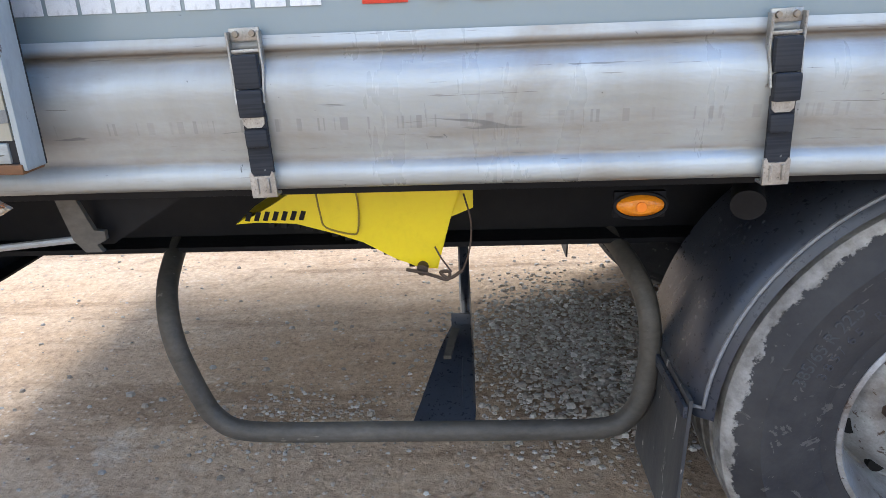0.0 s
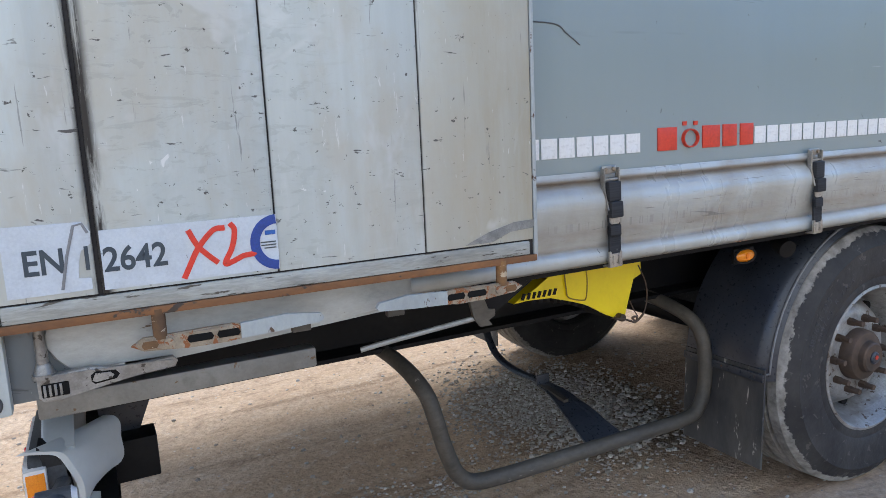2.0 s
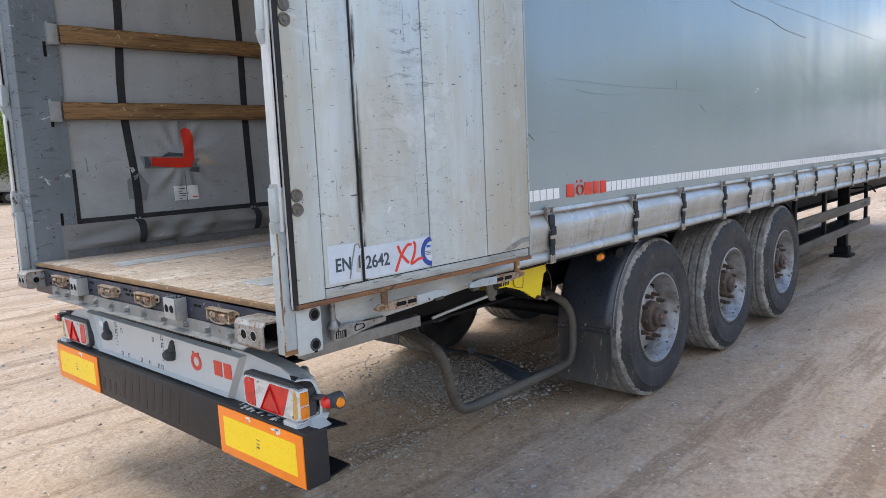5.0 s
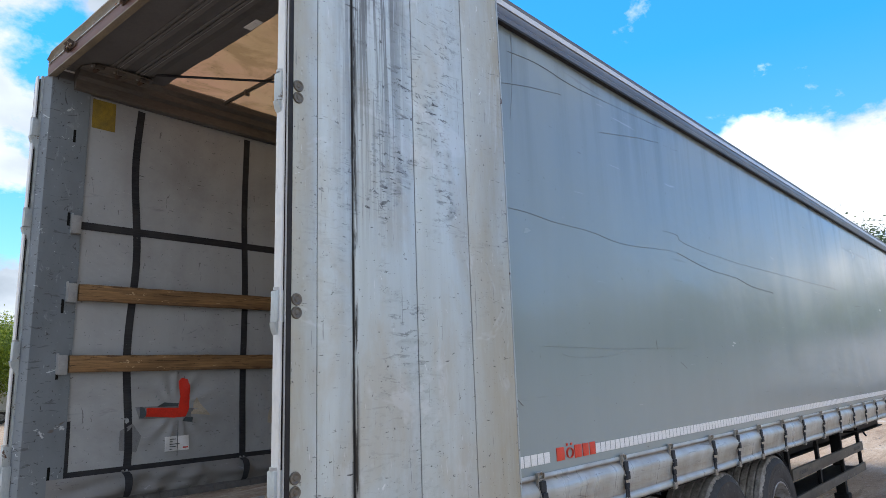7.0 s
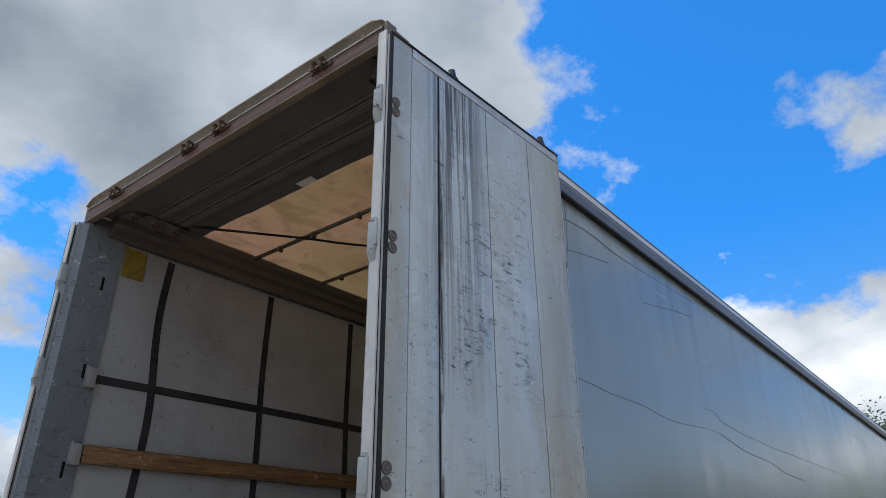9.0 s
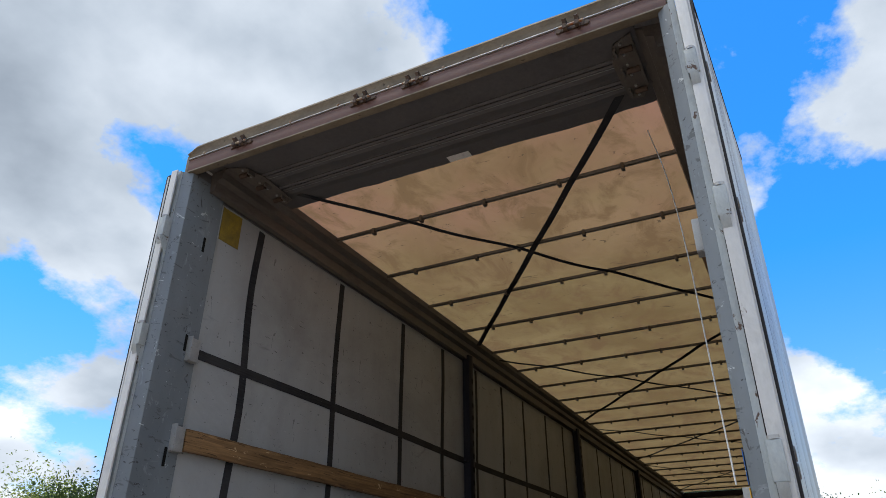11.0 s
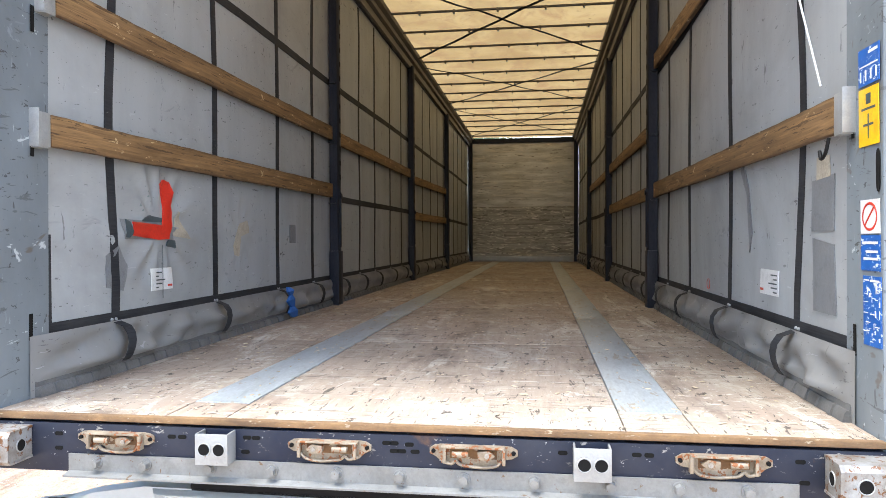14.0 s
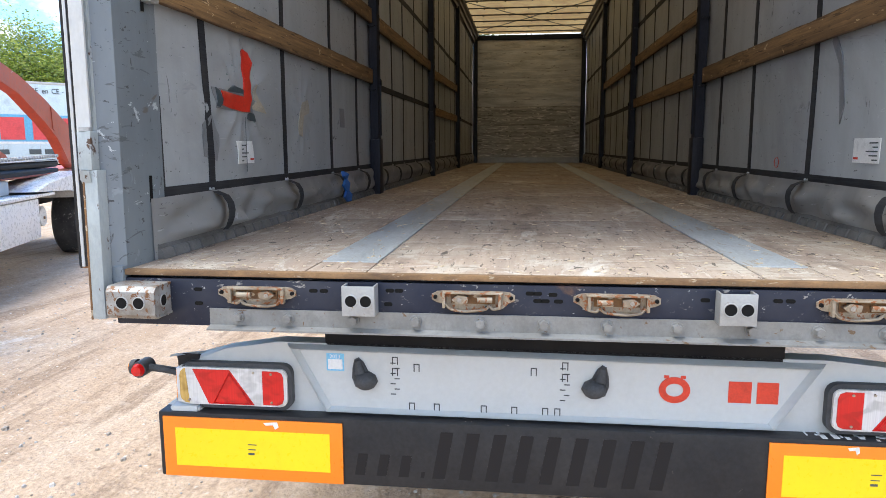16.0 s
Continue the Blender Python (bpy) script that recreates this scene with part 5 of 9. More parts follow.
# the whole carrier sits a little forward of the bar
SET = Matrix.Translation((0.055, 0, 1.60)) @ Matrix.Diagonal((1, 1.028, 1.028, 1)) @ Matrix.Translation((0, 0, -1.60))
for ob in [carrier] + [o for o in trailer.children if o.name.startswith("tail_lamp")]:
    ob.matrix_basis = SET
for s, y in ((1, 1.155), (-1, -1.190)):
    # curved grey shell that sweeps from the lamp's rim to a wing further in, with a lip below the lamp
    rim = [(-0.150, 0.890), (-0.140, 0.888), (-0.116, 0.884), (-0.078, 0.872), (-0.060, 0.836), (-0.046, 0.790), (-0.050, 0.735)]
    wing = [(0.005, 0.872), (0.026, 0.866), (0.038, 0.846), (0.036, 0.810), (0.038, 0.765), (0.020, 0.740), (-0.030, 0.731)]
    bm = B()
    rows = []
    for t in (0.0, 0.02, 0.25, 0.5, 0.75, 1.0):
        ring = [(a[0] + (b[0] - a[0]) * t ** 0.8, a[1] + (b[1] - a[1]) * t) for a, b in zip(rim, wing)]
        deep = y - s * (0.012 + 0.185 * t)
        line = [p for p in smooth_path([(px, deep, pz) for px, pz in ring], 3)]
        rows.append([bm.verts.new(p) for p in line] + [bm.verts.new((p[0] - 0.012, deep, p[2] - 0.004)) for p in line[::-1]])
    for p, q in zip(rows, rows[1:]):
        for k in range(len(p)):
            j = (k + 1) % len(p)
            bm.faces.new((p[k], p[j], q[j], q[k]))
    bm.faces.new(rows[0][::-1]); bm.faces.new(rows[-1])
    part("carrier_shell", bm, "grey_plastic", trailer, "curved grey plastic carrier end")
    bm = B()
    prism(bm, [(-0.165, 0.728), (-0.05, 0.738), (-0.02, 0.730), (-0.03, 0.712), (-0.10, 0.700), (-0.165, 0.708)], "y", y - s * 0.004, y - s * 0.10)
    bmesh.ops.bevel(bm, geom=[e for e in bm.edges if abs(e.verts[0].co.y - e.verts[1].co.y) < 1e-6], offset=0.006, segments=2, affect="EDGES")
    part("carrier_lip", bm, "grey_plastic", trailer)
    bm = B()
    prism(bm, [(-0.125, 0.888), (-0.092, 0.874), (-0.076, 0.830), (-0.064, 0.748), (-0.11, 0.742), (-0.118, 0.86)], "y", y - s * 0.016, y - s * 0.09)
    part("gasket", bm, "rubber_seal", trailer)
    bm = B()
    prism(bm, [(-0.02, 1.03), (0.12, 1.03), (0.11, 0.86), (0.12, 0.78), (0.07, 0.66), (0.0, 0.64), (-0.02, 0.80)], "y", y - s * 0.60, y - s * 0.52)
    part("carrier_bracket", bm, "fender", trailer)
    # rubber arm with the round marker lamp
    bm = B()
    tube(bm, smooth_path([(-0.085, y - s * 0.04, 0.800), (-0.085, y + s * 0.02, 0.815), (-0.092, y + s * 0.09, 0.826), (-0.093, y + s * 0.12, 0.826)], 5), 0.015, 0.012, seg=8)
    marker = part("marker_arm", bm, "dark_plastic", trailer, "black rubber marker lamp arm")
    c = (y + s * 0.118, 0.826)
    part("housing", rod(B(), (-0.124, *c), (-0.062, *c), 0.026, 0.026, 20), "dark_plastic", marker)
    part("lens", rod(B(), (-0.124, *c), (-0.138, *c), 0.022, 0.016, 18), "red_lens", marker, "round red marker lens")
    part("lens", rod(B(), (-0.062, *c), (-0.052, *c), 0.026, 0.018, 18), "clear_lens", marker, "round white marker lens")
    part("side_ring", rod(B(), (-0.093, c[0] + s * 0.020, 0.826), (-0.093, c[0] + s * 0.038, 0.826), 0.026, 0.024, 18), "dark_plastic", marker)
    part("side_lens", rod(B(), (-0.093, c[0] + s * 0.037, 0.826), (-0.093, c[0] + s * 0.046, 0.826), 0.019, 0.014, 18), "amber_lens", marker, "round amber side lens")

# underrun bar with its marker plates
BX = -0.175
bar = part("underrun_bar", box(B(), BX, BX + 0.10, -1.235, 1.185, 0.500, 0.712, 0.006), "bar_black", trailer, "black steel underrun bar")
for y0, y1 in ((0.590, 1.168), (-1.225, -0.652)):
    bm = B()
    box(bm, BX - 0.006, BX - 0.0005, y0, y1, 0.503, 0.699, 0.001)
    plate = part("marker_plate", bm, "plate_orange", bar, "orange-edged yellow reflective marker plate")
    part("plate_field", box(B(), BX - 0.0075, BX - 0.0055, y0 + 0.04, y1 - 0.04, 0.540, 0.664), "plate_yellow", plate, "yellow field")
    for k in range(3):
        part("print", box(B(), BX - 0.0082, BX - 0.0070, (y0 + y1) / 2 - 0.008 - 0.004 * k, (y0 + y1) / 2 + 0.012, 0.585 + 0.016 * k, 0.588 + 0.016 * k + 0.004 * (k == 0)), "ink_dark", plate)
bm = B()
prism(bm, [(BX + 0.10, 0.703), (BX + 0.19, 0.690), (BX + 0.19, 0.683), (BX + 0.10, 0.696)], "y", -1.235, 1.185)
prism(bm, [(BX + 0.10, 0.512), (BX + 0.19, 0.525), (BX + 0.19, 0.532), (BX + 0.10, 0.519)], "y", -1.235, 1.185)
part("bar_flange", bm, "chassis", bar)
# ghosts of peeled-off advertising, plain slanted bars in a slightly glossier black
ghost = Nodes("peeled_film_black", 0.40, 0, 0.25)
ghost.colour((0.0105, 0.011, 0.0135))
M["ghost"] = ghost.mat
yy = 0.555
for k, (w, h) in enumerate([(0.05, 0.07)] * 3 + [(0.018, 0.02)] + [(0.062, 0.15)] * 9):
    lo = 0.535
    bm = prism(B(), [(yy, lo), (yy - w * 0.62, lo), (yy - w * 0.62 - h * 0.18, lo + h), (yy - h * 0.18, lo + h)], "x", BX - 0.0006, BX + 0.001)
    part("peeled_film", bm, "ghost", bar)
    yy -= w + 0.018
# chipped white paint flakes on the upper edge of the bar
for k in range(26):
    y = -1.18 + 0.45 * rng.random() ** 1.5
    part("paint_chip", box(B(), BX + 0.005 + 0.05 * rng.random(), BX + 0.015 + 0.06 * rng.random(), y, y + 0.004 + 0.02 * rng.random(), 0.7115, 0.7128), "white_sticker", bar)
for y, z, w in ((0.84, 0.691, 0.045), (-0.86, 0.694, 0.03), (-1.03, 0.690, 0.05), (-1.06, 0.693, 0.03)):
    bm = prism(B(), [(y, z), (y - w, z + 0.004), (y - w * 1.1, z - 0.012), (y - w * 0.85, z - 0.020), (y - w * 0.7, z - 0.006), (y - w * 0.2, z - 0.008)], "x", BX - 0.0072, BX - 0.004)
    part("torn_film", bm, "white_sticker", bar)
for y in (0.62, -0.70):
    part("bar_arm", box(B(), BX + 0.09, BX + 0.30, y - 0.05, y + 0.05, 0.58, 0.70, 0.004), "chassis", trailer)

# rear corner posts
def lean(root, s, swing=0.0):
    """The old rear frame leans forward by a hair towards the top, and a folded door swings off the side."""
    for ob in (root, *root.children_recursive):
        if ob.data is None:
            continue
        ob.data.transform(ob.matrix_basis)
        ob.matrix_basis = Matrix.Identity(4)
        for v in ob.data.vertices:
            up = v.co.z - 1.2
            v.co.y += s * (swing * (v.co.x + 0.25) + 0.003 * up - 0.008 * (1 - min(1.0, swing * 100)) * min(1.0, up))
            v.co.x += 0.007 * up + (0.012 * min(1.0, max(0.0, up)) if swing == 0 else 0.0)


def corner_post(s):
    bm = B()
    foot = 0.03 if s > 0 else 0.0
    prism(bm, [(-0.208, s * 1.232), (foot, s * 1.232), (foot, s * 1.245), (-0.05, s * 1.30), (-0.236, s * 1.30), (-0.243, s * 1.282), (-0.236, s * 1.265)], "z", 1.160, 3.86)
    post = part("corner_post", bm, "post", trailer, "scratched grey steel corner post")
    for z in (1.36, 1.95, 2.35, 2.9, 3.45):
        part("slot", box(B(), -0.062, -0.046, s * 1.2315 - 0.0006, s * 1.2315 + 0.0006, z, z + 0.085), "black_hole", post)
    bm = B()
    prism(bm, [(-0.255, s * 1.278), (-0.238, s * 1.278), (-0.238, s * 1.302), (-0.255, s * 1.302)], "z", 1.04, 3.86)
    part("post_edge", bm, "paint_white", post, "worn white edge strip")
    ya, yb = sorted((s * 1.304, s * 1.346))
    part("hinge_strip", box(B(), -0.278, -0.269, ya, yb, 1.44, 3.855, 0.002), "strip_white", post, "worn white hinge strip")
    # foot of the post, seen below the folded door
    part("post_foot", box(B(), -0.238, -0.133, s * 1.316 - 0.016, s * 1.316 + 0.016, 1.02, 1.182, 0.010), "foot_paint", post, "pale grey post foot")
    part("inner_foot", box(B(), -0.235, -0.02, s * 1.262 - 0.03, s * 1.262 + 0.03, 1.03, 1.184, 0.004), "post", post)
    for hx, hz in ((-0.168, 1.048), (-0.164, 1.150)):
        part("hole", rod(B(), (hx, s * 1.3315, hz), (hx, s * 1.334, hz), 0.016, 0.016, 18), "black_hole", post)
        part("bushing", tube(B(), [(hx + 0.018 * math.cos(k * math.tau / 18), s * 1.333, hz + 0.018 * math.sin(k * math.tau / 18)) for k in range(18)], 0.004, seg=6, closed=True), "dark_plastic", post)
    part("key_slot", box(B(), -0.1735, -0.1625, s * 1.3328 - 0.0012, s * 1.3328 + 0.0012, 1.021, 1.040), "black_hole", post)
    part("lower_flange", box(B(), -0.286, -0.240, s * 1.310 - 0.022, s * 1.310 + 0.022, 1.035, 1.47, 0.004), "paint_white", post, "rust-edged lower hinge plate")
    part("flange_edge", box(B(), -0.2875, -0.284, s * 1.330 - 0.003, s * 1.330 + 0.003, 1.033, 1.46, 0.001), "rust", post, "rusty edge")
    part("flange_edge", box(B(), -0.284, -0.242, s * 1.3325 - 0.001, s * 1.3325 + 0.001, 1.034, 1.050), "rust", post, "rusty edge")
    # hinges up the corner
    for z in (1.525, 2.12, 2.925, 3.51):
        bm = B()
        box(bm, -0.290, -0.252, s * 1.320 - 0.021, s * 1.320 + 0.021, z - 0.055, z + 0.055, 0.004)
        hinge = part("hinge", bm, "paint_white", post, "painted steel hinge block")
        b2 = B()
        rod(b2, (-0.275, s * 1.322, z + 0.055), (-0.275, s * 1.322, z + 0.066), 0.018, 0.018, 14)
        part("hinge_pin", b2, "galv", hinge)
        b2 = B()
        prism(b2, [(-0.297, z - 0.056), (-0.250, z - 0.056), (-0.246, z - 0.14), (-0.258, z - 0.14), (-0.29, z - 0.085)], "y", s * 1.305, s * 1.335)
        part("hinge_lug", b2, "paint_white", hinge)
    return post


post_r, post_l = corner_post(-1), corner_post(1)


# signs on the inside of one post
def post_sign(z0, z1, x0, x1, mat, rows, label):
    y = -1.2330
    s = part("sign", box(B(), x0, x1, y, y + 0.0022, z0, z1), mat, post_r, label)
    for k, (u0, u1, v0, v1, m) in enumerate(rows):
        part("print", box(B(), x0 + (x1 - x0) * u0, x0 + (x1 - x0) * u1, y + 0.0014, y + 0.0027 + 0.0001 * k, z0 + (z1 - z0) * v0, z0 + (z1 - z0) * v1), m, s)
    return s


W_, K_ = "white_sticker", "ink_dark"
post_sign(2.076, 2.173, -0.205, -0.092, "blue_sticker", [(0.06, 0.94, 0.5, 0.54, W_), (0.06, 0.5, 0.82, 0.9, W_), (0.1, 0.16, 0.12, 0.4, W_), (0.35, 0.41, 0.12, 0.4, W_), (0.6, 0.66, 0.12, 0.4, W_), (0.85, 0.91, 0.12, 0.4, W_)], "scratched blue instruction sign with white lines")
post_sign(1.918, 2.068, -0.200, -0.092, "yellow_sticker", [(0.38, 0.62, 0.72, 0.9, K_), (0.15, 0.85, 0.62, 0.66, K_), (0.47, 0.53, 0.12, 0.55, K_), (0.25, 0.75, 0.34, 0.38, K_)], "yellow warning sign with a black triangle")
sg = post_sign(1.69, 1.778, -0.200, -0.097, W_, [], "white sign with a red prohibition ring")
bm = B()
tube(bm, [(-0.1485 + 0.038 * math.cos(k * math.tau / 24), -1.2300, 1.734 + 0.034 * math.sin(k * math.tau / 24)) for k in range(24)], 0.0035, 0.001, 6, closed=True)
tube(bm, [(-0.175, -1.2300, 1.758), (-0.122, -1.2300, 1.710)], 0.003, 0.001, 6)
part("ring", bm, "red_sticker", sg, "red prohibition ring")
post_sign(1.594, 1.686, -0.200, -0.097, "blue_sticker", [(0.1, 0.9, 0.75, 0.82, W_), (0.1, 0.7, 0.5, 0.57, W_), (0.1, 0.85, 0.3, 0.37, W_)], "blue instruction sign")
lines = [(0.1, 0.6, 0.92, 0.95, W_), (0.66, 0.95, 0.93, 0.95, W_)]
r5 = random.Random(5)
for k in range(26):
    u, v = r5.uniform(0.06, 0.75), r5.uniform(0.05, 0.82)
    lines.append((u, u + r5.uniform(0.1, 0.28), v, v + 0.010, W_) if k % 2 else (u, u + 0.018, v, v + r5.uniform(0.04, 0.12), W_))
post_sign(1.40, 1.580, -0.205, -0.108, "blue_sticker", lines, "blue scratched sign with white drawings")
bm = B()
prism(bm, [(-0.192 + 0.010 * math.cos(a), 1.85 + 0.030 * math.sin(a) + (0.025 if math.sin(a) > 0 else -0.025)) for a in [k * math.tau / 20 for k in range(20)]], "y", -1.2333, -1.2312)
part("hand_slot", bm, "black_hole", post_r)
lean(post_r, -1)
lean(post_l, 1)
# the hinge side of this post has been knocked inwards
for ob in post_l.children_recursive:
    if ob.name.split(".")[0] in ("hinge_strip", "hinge", "hinge_pin", "hinge_lug", "lower_flange", "flange_edge"):
        ob.data.transform(Matrix.Translation((0, -0.026, 0)))

# curtains
FOLDS = ((0.74, 1.74, 0.27, 0.020, 11, 0.4), (1.56, 1.70, 0.17, 0.016, 9, 1.3), (0.46, 1.58, 0.16, 0.010, 8, 2.0))   # x, z, reach, depth, number, turn


def wave(x, z, seed, amp):
    y = amp * noise.noise(Vector((x * 0.9, z * 0.8, seed))) + 0.4 * amp * noise.noise(Vector((x * 3.1, z * 1.1, seed + 9)))
    if x < 3.3 and seed > 0:
        y += 0.0016 * noise.noise(Vector((x * 9, z * 7, seed)))
    if seed > 0:
        # pinched folds that fan out from the mended tears
        for fx, fz, reach, deep, count, turn in FOLDS:
            r = math.hypot(x - fx, z - fz)
            if r < reach * 2.4:
                y += deep * math.exp(-(r / reach) ** 2) * min(1.0, (r / 0.16) ** 2) * (abs(math.sin(0.5 * (count * math.atan2(z - fz, x - fx) + turn + 5 * r + 2 * noise.noise(Vector((x * 6, z * 6, 4)))))) - 0.6) * 1.6
    return y


def curtain_side(s):
    x0, x1, z0, z1 = -0.06, 13.66, 1.355, 3.80
    cols = [x0 + 0.02 * k for k in range(166)]
    cols += [cols[-1] + (x1 - cols[-1]) * k / 110 for k in range(1, 111)]
    levels = [z0 + 0.02 * k for k in range(38)]
    levels += [levels[-1] + (z1 - levels[-1]) * k / 20 for k in range(1, 21)]
    nx, nz = len(cols) - 1, len(levels) - 1
    verts, faces, mats = [], [], []
    for layer, off in ((0, 0.0), (1, -0.004)):
        for j in range(nz + 1):
            for i in range(nx + 1):
                x, z = cols[i], levels[j]
                edge = min(1.0, (z - z0) / 0.25, (z1 - z) / 0.25)
                verts.append((x, s * (WALL + off + edge * wave(x, z, 3.0 * s, 0.010)), z))
    n = nx + 1
    for layer in (0, 1):
        base = layer * n * (nz + 1)
        for j in range(nz):
            for i in range(nx):
                q = (base + j * n + i, base + j * n + i + 1, base + (j + 1) * n + i + 1, base + (j + 1) * n + i)
                faces.append(q if (layer == 0) == (s < 0) else q[::-1])
                mats.append(layer)
    me = bpy.data.meshes.new("curtain")
    me.from_pydata(verts, [], faces)
    for m in ("curtain", "curtain_in"):
        me.materials.append(M[m])
    me.polygons.foreach_set("material_index", mats)
    me.polygons.foreach_set("use_smooth", [True] * len(faces))
    cur = part("curtain", me, None, trailer, "grey tarpaulin side curtain")
    # skirt below the hem
    profile = [(1.372, 0.005), (1.358, 0.010), (1.349, 0.011), (1.3465, -0.004), (1.339, -0.002), (1.322, 0.020), (1.305, 0.030), (1.29, 0.035), (1.272, 0.033), (1.255, 0.026), (1.24, 0.020), (1.22, 0.017), (1.195, 0.014), (1.175, 0.008), (1.162, 0.001), (1.154, 0.006), (1.146, 0.015), (1.134, 0.020), (1.12, 0.016), (1.110, 0.004), (1.104, -0.010)]
    verts, faces, mats = [], [], []
    xs = np.concatenate([np.arange(x0, 3.6, 0.025), np.arange(3.6, x1 + 0.01, 0.08)])
    for layer in (0, 1):
        for z, o in profile:
            for x in xs:
                crumple = 0.006 if x < 3.4 else 0.016
                amp = crumple * min(1.0, (1.375 - z) / 0.1)
                if layer == 0:
                    y = WALL + o + amp * noise.noise(Vector((x * 2.3, z * 9, 4.0)))
                else:
                    fall = min(1.0, (1.375 - z) / 0.08)
                    rest = min(1.0, max(0.0, (x + 0.04) / 0.12))
                    bend = noise.noise(Vector((x * 1.3, 2.0, 14.0 * s))) + 0.5 * noise.noise(Vector((x * 3.1, 5.0, 14.0 * s)))
                    roll = math.sin((z - 1.20) / 0.125 * math.tau + 2.6 * bend + 1.9 * x) * (0.75 + 0.5 * noise.noise(Vector((x * 2.0, z * 4, 9.0 * s))))
                    crimp = noise.noise(Vector((x * 5.0 + z * 12, z * 20 - x * 4, 24.0 * s)))
                    y = WALL - 0.022 - rest * fall * (0.020 + 0.017 * roll + 0.018 * crimp + 0.013 * math.sin((x * 0.8 - z * (1.1 if math.sin(x * 3.4) > 0 else -1.1)) * math.tau / 0.26 + 3 * bend))
                    y = max(min(y, WALL + min(o, 0.0) - 0.012 - 0.006), 1.174 if z > 1.225 else 1.226)
                verts.append((x, s * y, z))
    n, k = len(xs), len(profile)
    for layer in (0, 1):
        for j in range(k - 1):
            for i in range(n - 1):
                b = layer * n * k
                q = (b + j * n + i, b + j * n + i + 1, b + (j + 1) * n + i + 1, b + (j + 1) * n + i)
                faces.append(q[::-1] if (layer == 0) == (s < 0) else q)
                mats.append(layer)
    me = bpy.data.meshes.new("skirt")
    me.from_pydata(verts, [], faces)
    for m in ("skirt", "skirt_in"):
        me.materials.append(M[m])
    me.polygons.foreach_set("material_index", mats)
    me.polygons.foreach_set("use_smooth", [True] * len(faces))
    part("skirt", me, None, cur, "silver-grey wrinkled curtain skirt")
    return cur


curtain_r, curtain_l = curtain_side(-1), curtain_side(1)

# webbing grid on the inside
STRAP_X = [0.40, 1.245, 2.09, 2.77, 3.45, 4.07, 4.67, 5.38, 6.0, 6.75, 7.5, 8.2, 8.9, 9.6, 10.3, 11.0, 11.7, 12.4, 13.1]


def inner_y(s, x, z, lift=0.0):
    edge = max(0.0, min(1.0, (z - 1.355) / 0.25, (3.80 - z) / 0.25))
    return s * (WALL - 0.0055 - lift + edge * wave(x, z, 3.0 * s, 0.010))


def ribbon(bm, pts, wide, s):
    """A flat band along points (x, z) on the inside of a curtain."""
    ring = []
    for n, (x, z) in enumerate(pts):
        a, b = pts[max(n - 1, 0)], pts[min(n + 1, len(pts) - 1)]
        dx, dz = b[0] - a[0], b[1] - a[1]
        L = math.hypot(dx, dz) or 1
        px, pz = -dz / L * wide / 2, dx / L * wide / 2
        ring.append([bm.verts.new((x + px * q, inner_y(s, x, z, l), z + pz * q)) for q, l in ((-1, 0.0), (-1, 0.003), (1, 0.003), (1, 0.0))])
    for a, b in zip(ring, ring[1:]):
        for k in range(3):
            bm.faces.new((a[k], a[k + 1], b[k + 1], b[k]))
    return bm


for s, cur in ((1, curtain_l), (-1, curtain_r)):
    for x in STRAP_X:
        top, low = 3.79, 1.38
        amp = 0.018 if x < 1 else 0.005
        pts = [(x + amp * math.sin(z * 5 + x), z) for z in np.arange(low, top, 0.12)]
        part("webbing", ribbon(B(), pts, 0.05 if x < 3 else 0.04, s), "black_strap", cur)
        bm = B()
        for u in (-0.012, 0.014):
            rod(bm, (x + u, inner_y(s, x, 1.375, 0.002), 1.375), (x + u, inner_y(s, x, 1.375, 0.008), 1.375), 0.008, 0.006, 10)
        part("rivet", bm, "galv", cur)
        # loose tail of the strap over the skirt
        bm = B()
        ring = []
        sway = 0.02 * math.sin(x * 9)
        for z, y, w in ((1.372, WALL - 0.012, 0.024), (1.352, 1.185, 0.024), (1.325, 1.166, 0.023), (1.295, 1.160, 0.022), (1.265, 1.164, 0.021), (1.238, 1.174, 0.020), (1.222, 1.188, 0.018)):
            px = x + sway * (1.372 - z) / 0.15
            ring.append([bm.verts.new((px + u, s * v, z)) for u, v in ((-w, y), (w, y - 0.004), (w, y - 0.001), (-w, y + 0.003))])
        for a, b in zip(ring, ring[1:]):
            for q in range(4):
                bm.faces.new((a[q], a[(q + 1) % 4], b[(q + 1) % 4], b[q]))
        part("strap_tail", bm, "black_strap", cur)
    part("webbing", ribbon(B(), [(x, 1.375) for x in np.arange(0.0, 13.6, 0.15)], 0.055, s), "black_strap", cur)
    for z in (2.915, 2.02):
        part("webbing", ribbon(B(), [(x, z + 0.008 * math.sin(x * 1.3)) for x in np.arange(0.05 if z > 2.5 else 3.3, 13.6, 0.15)], 0.05, s), "black_strap", cur)
part("webbing_end", ribbon(B(), [(0.03, 1.39), (0.03, 1.55), (0.03, 1.70)], 0.06, 1), "black_strap", curtain_l)


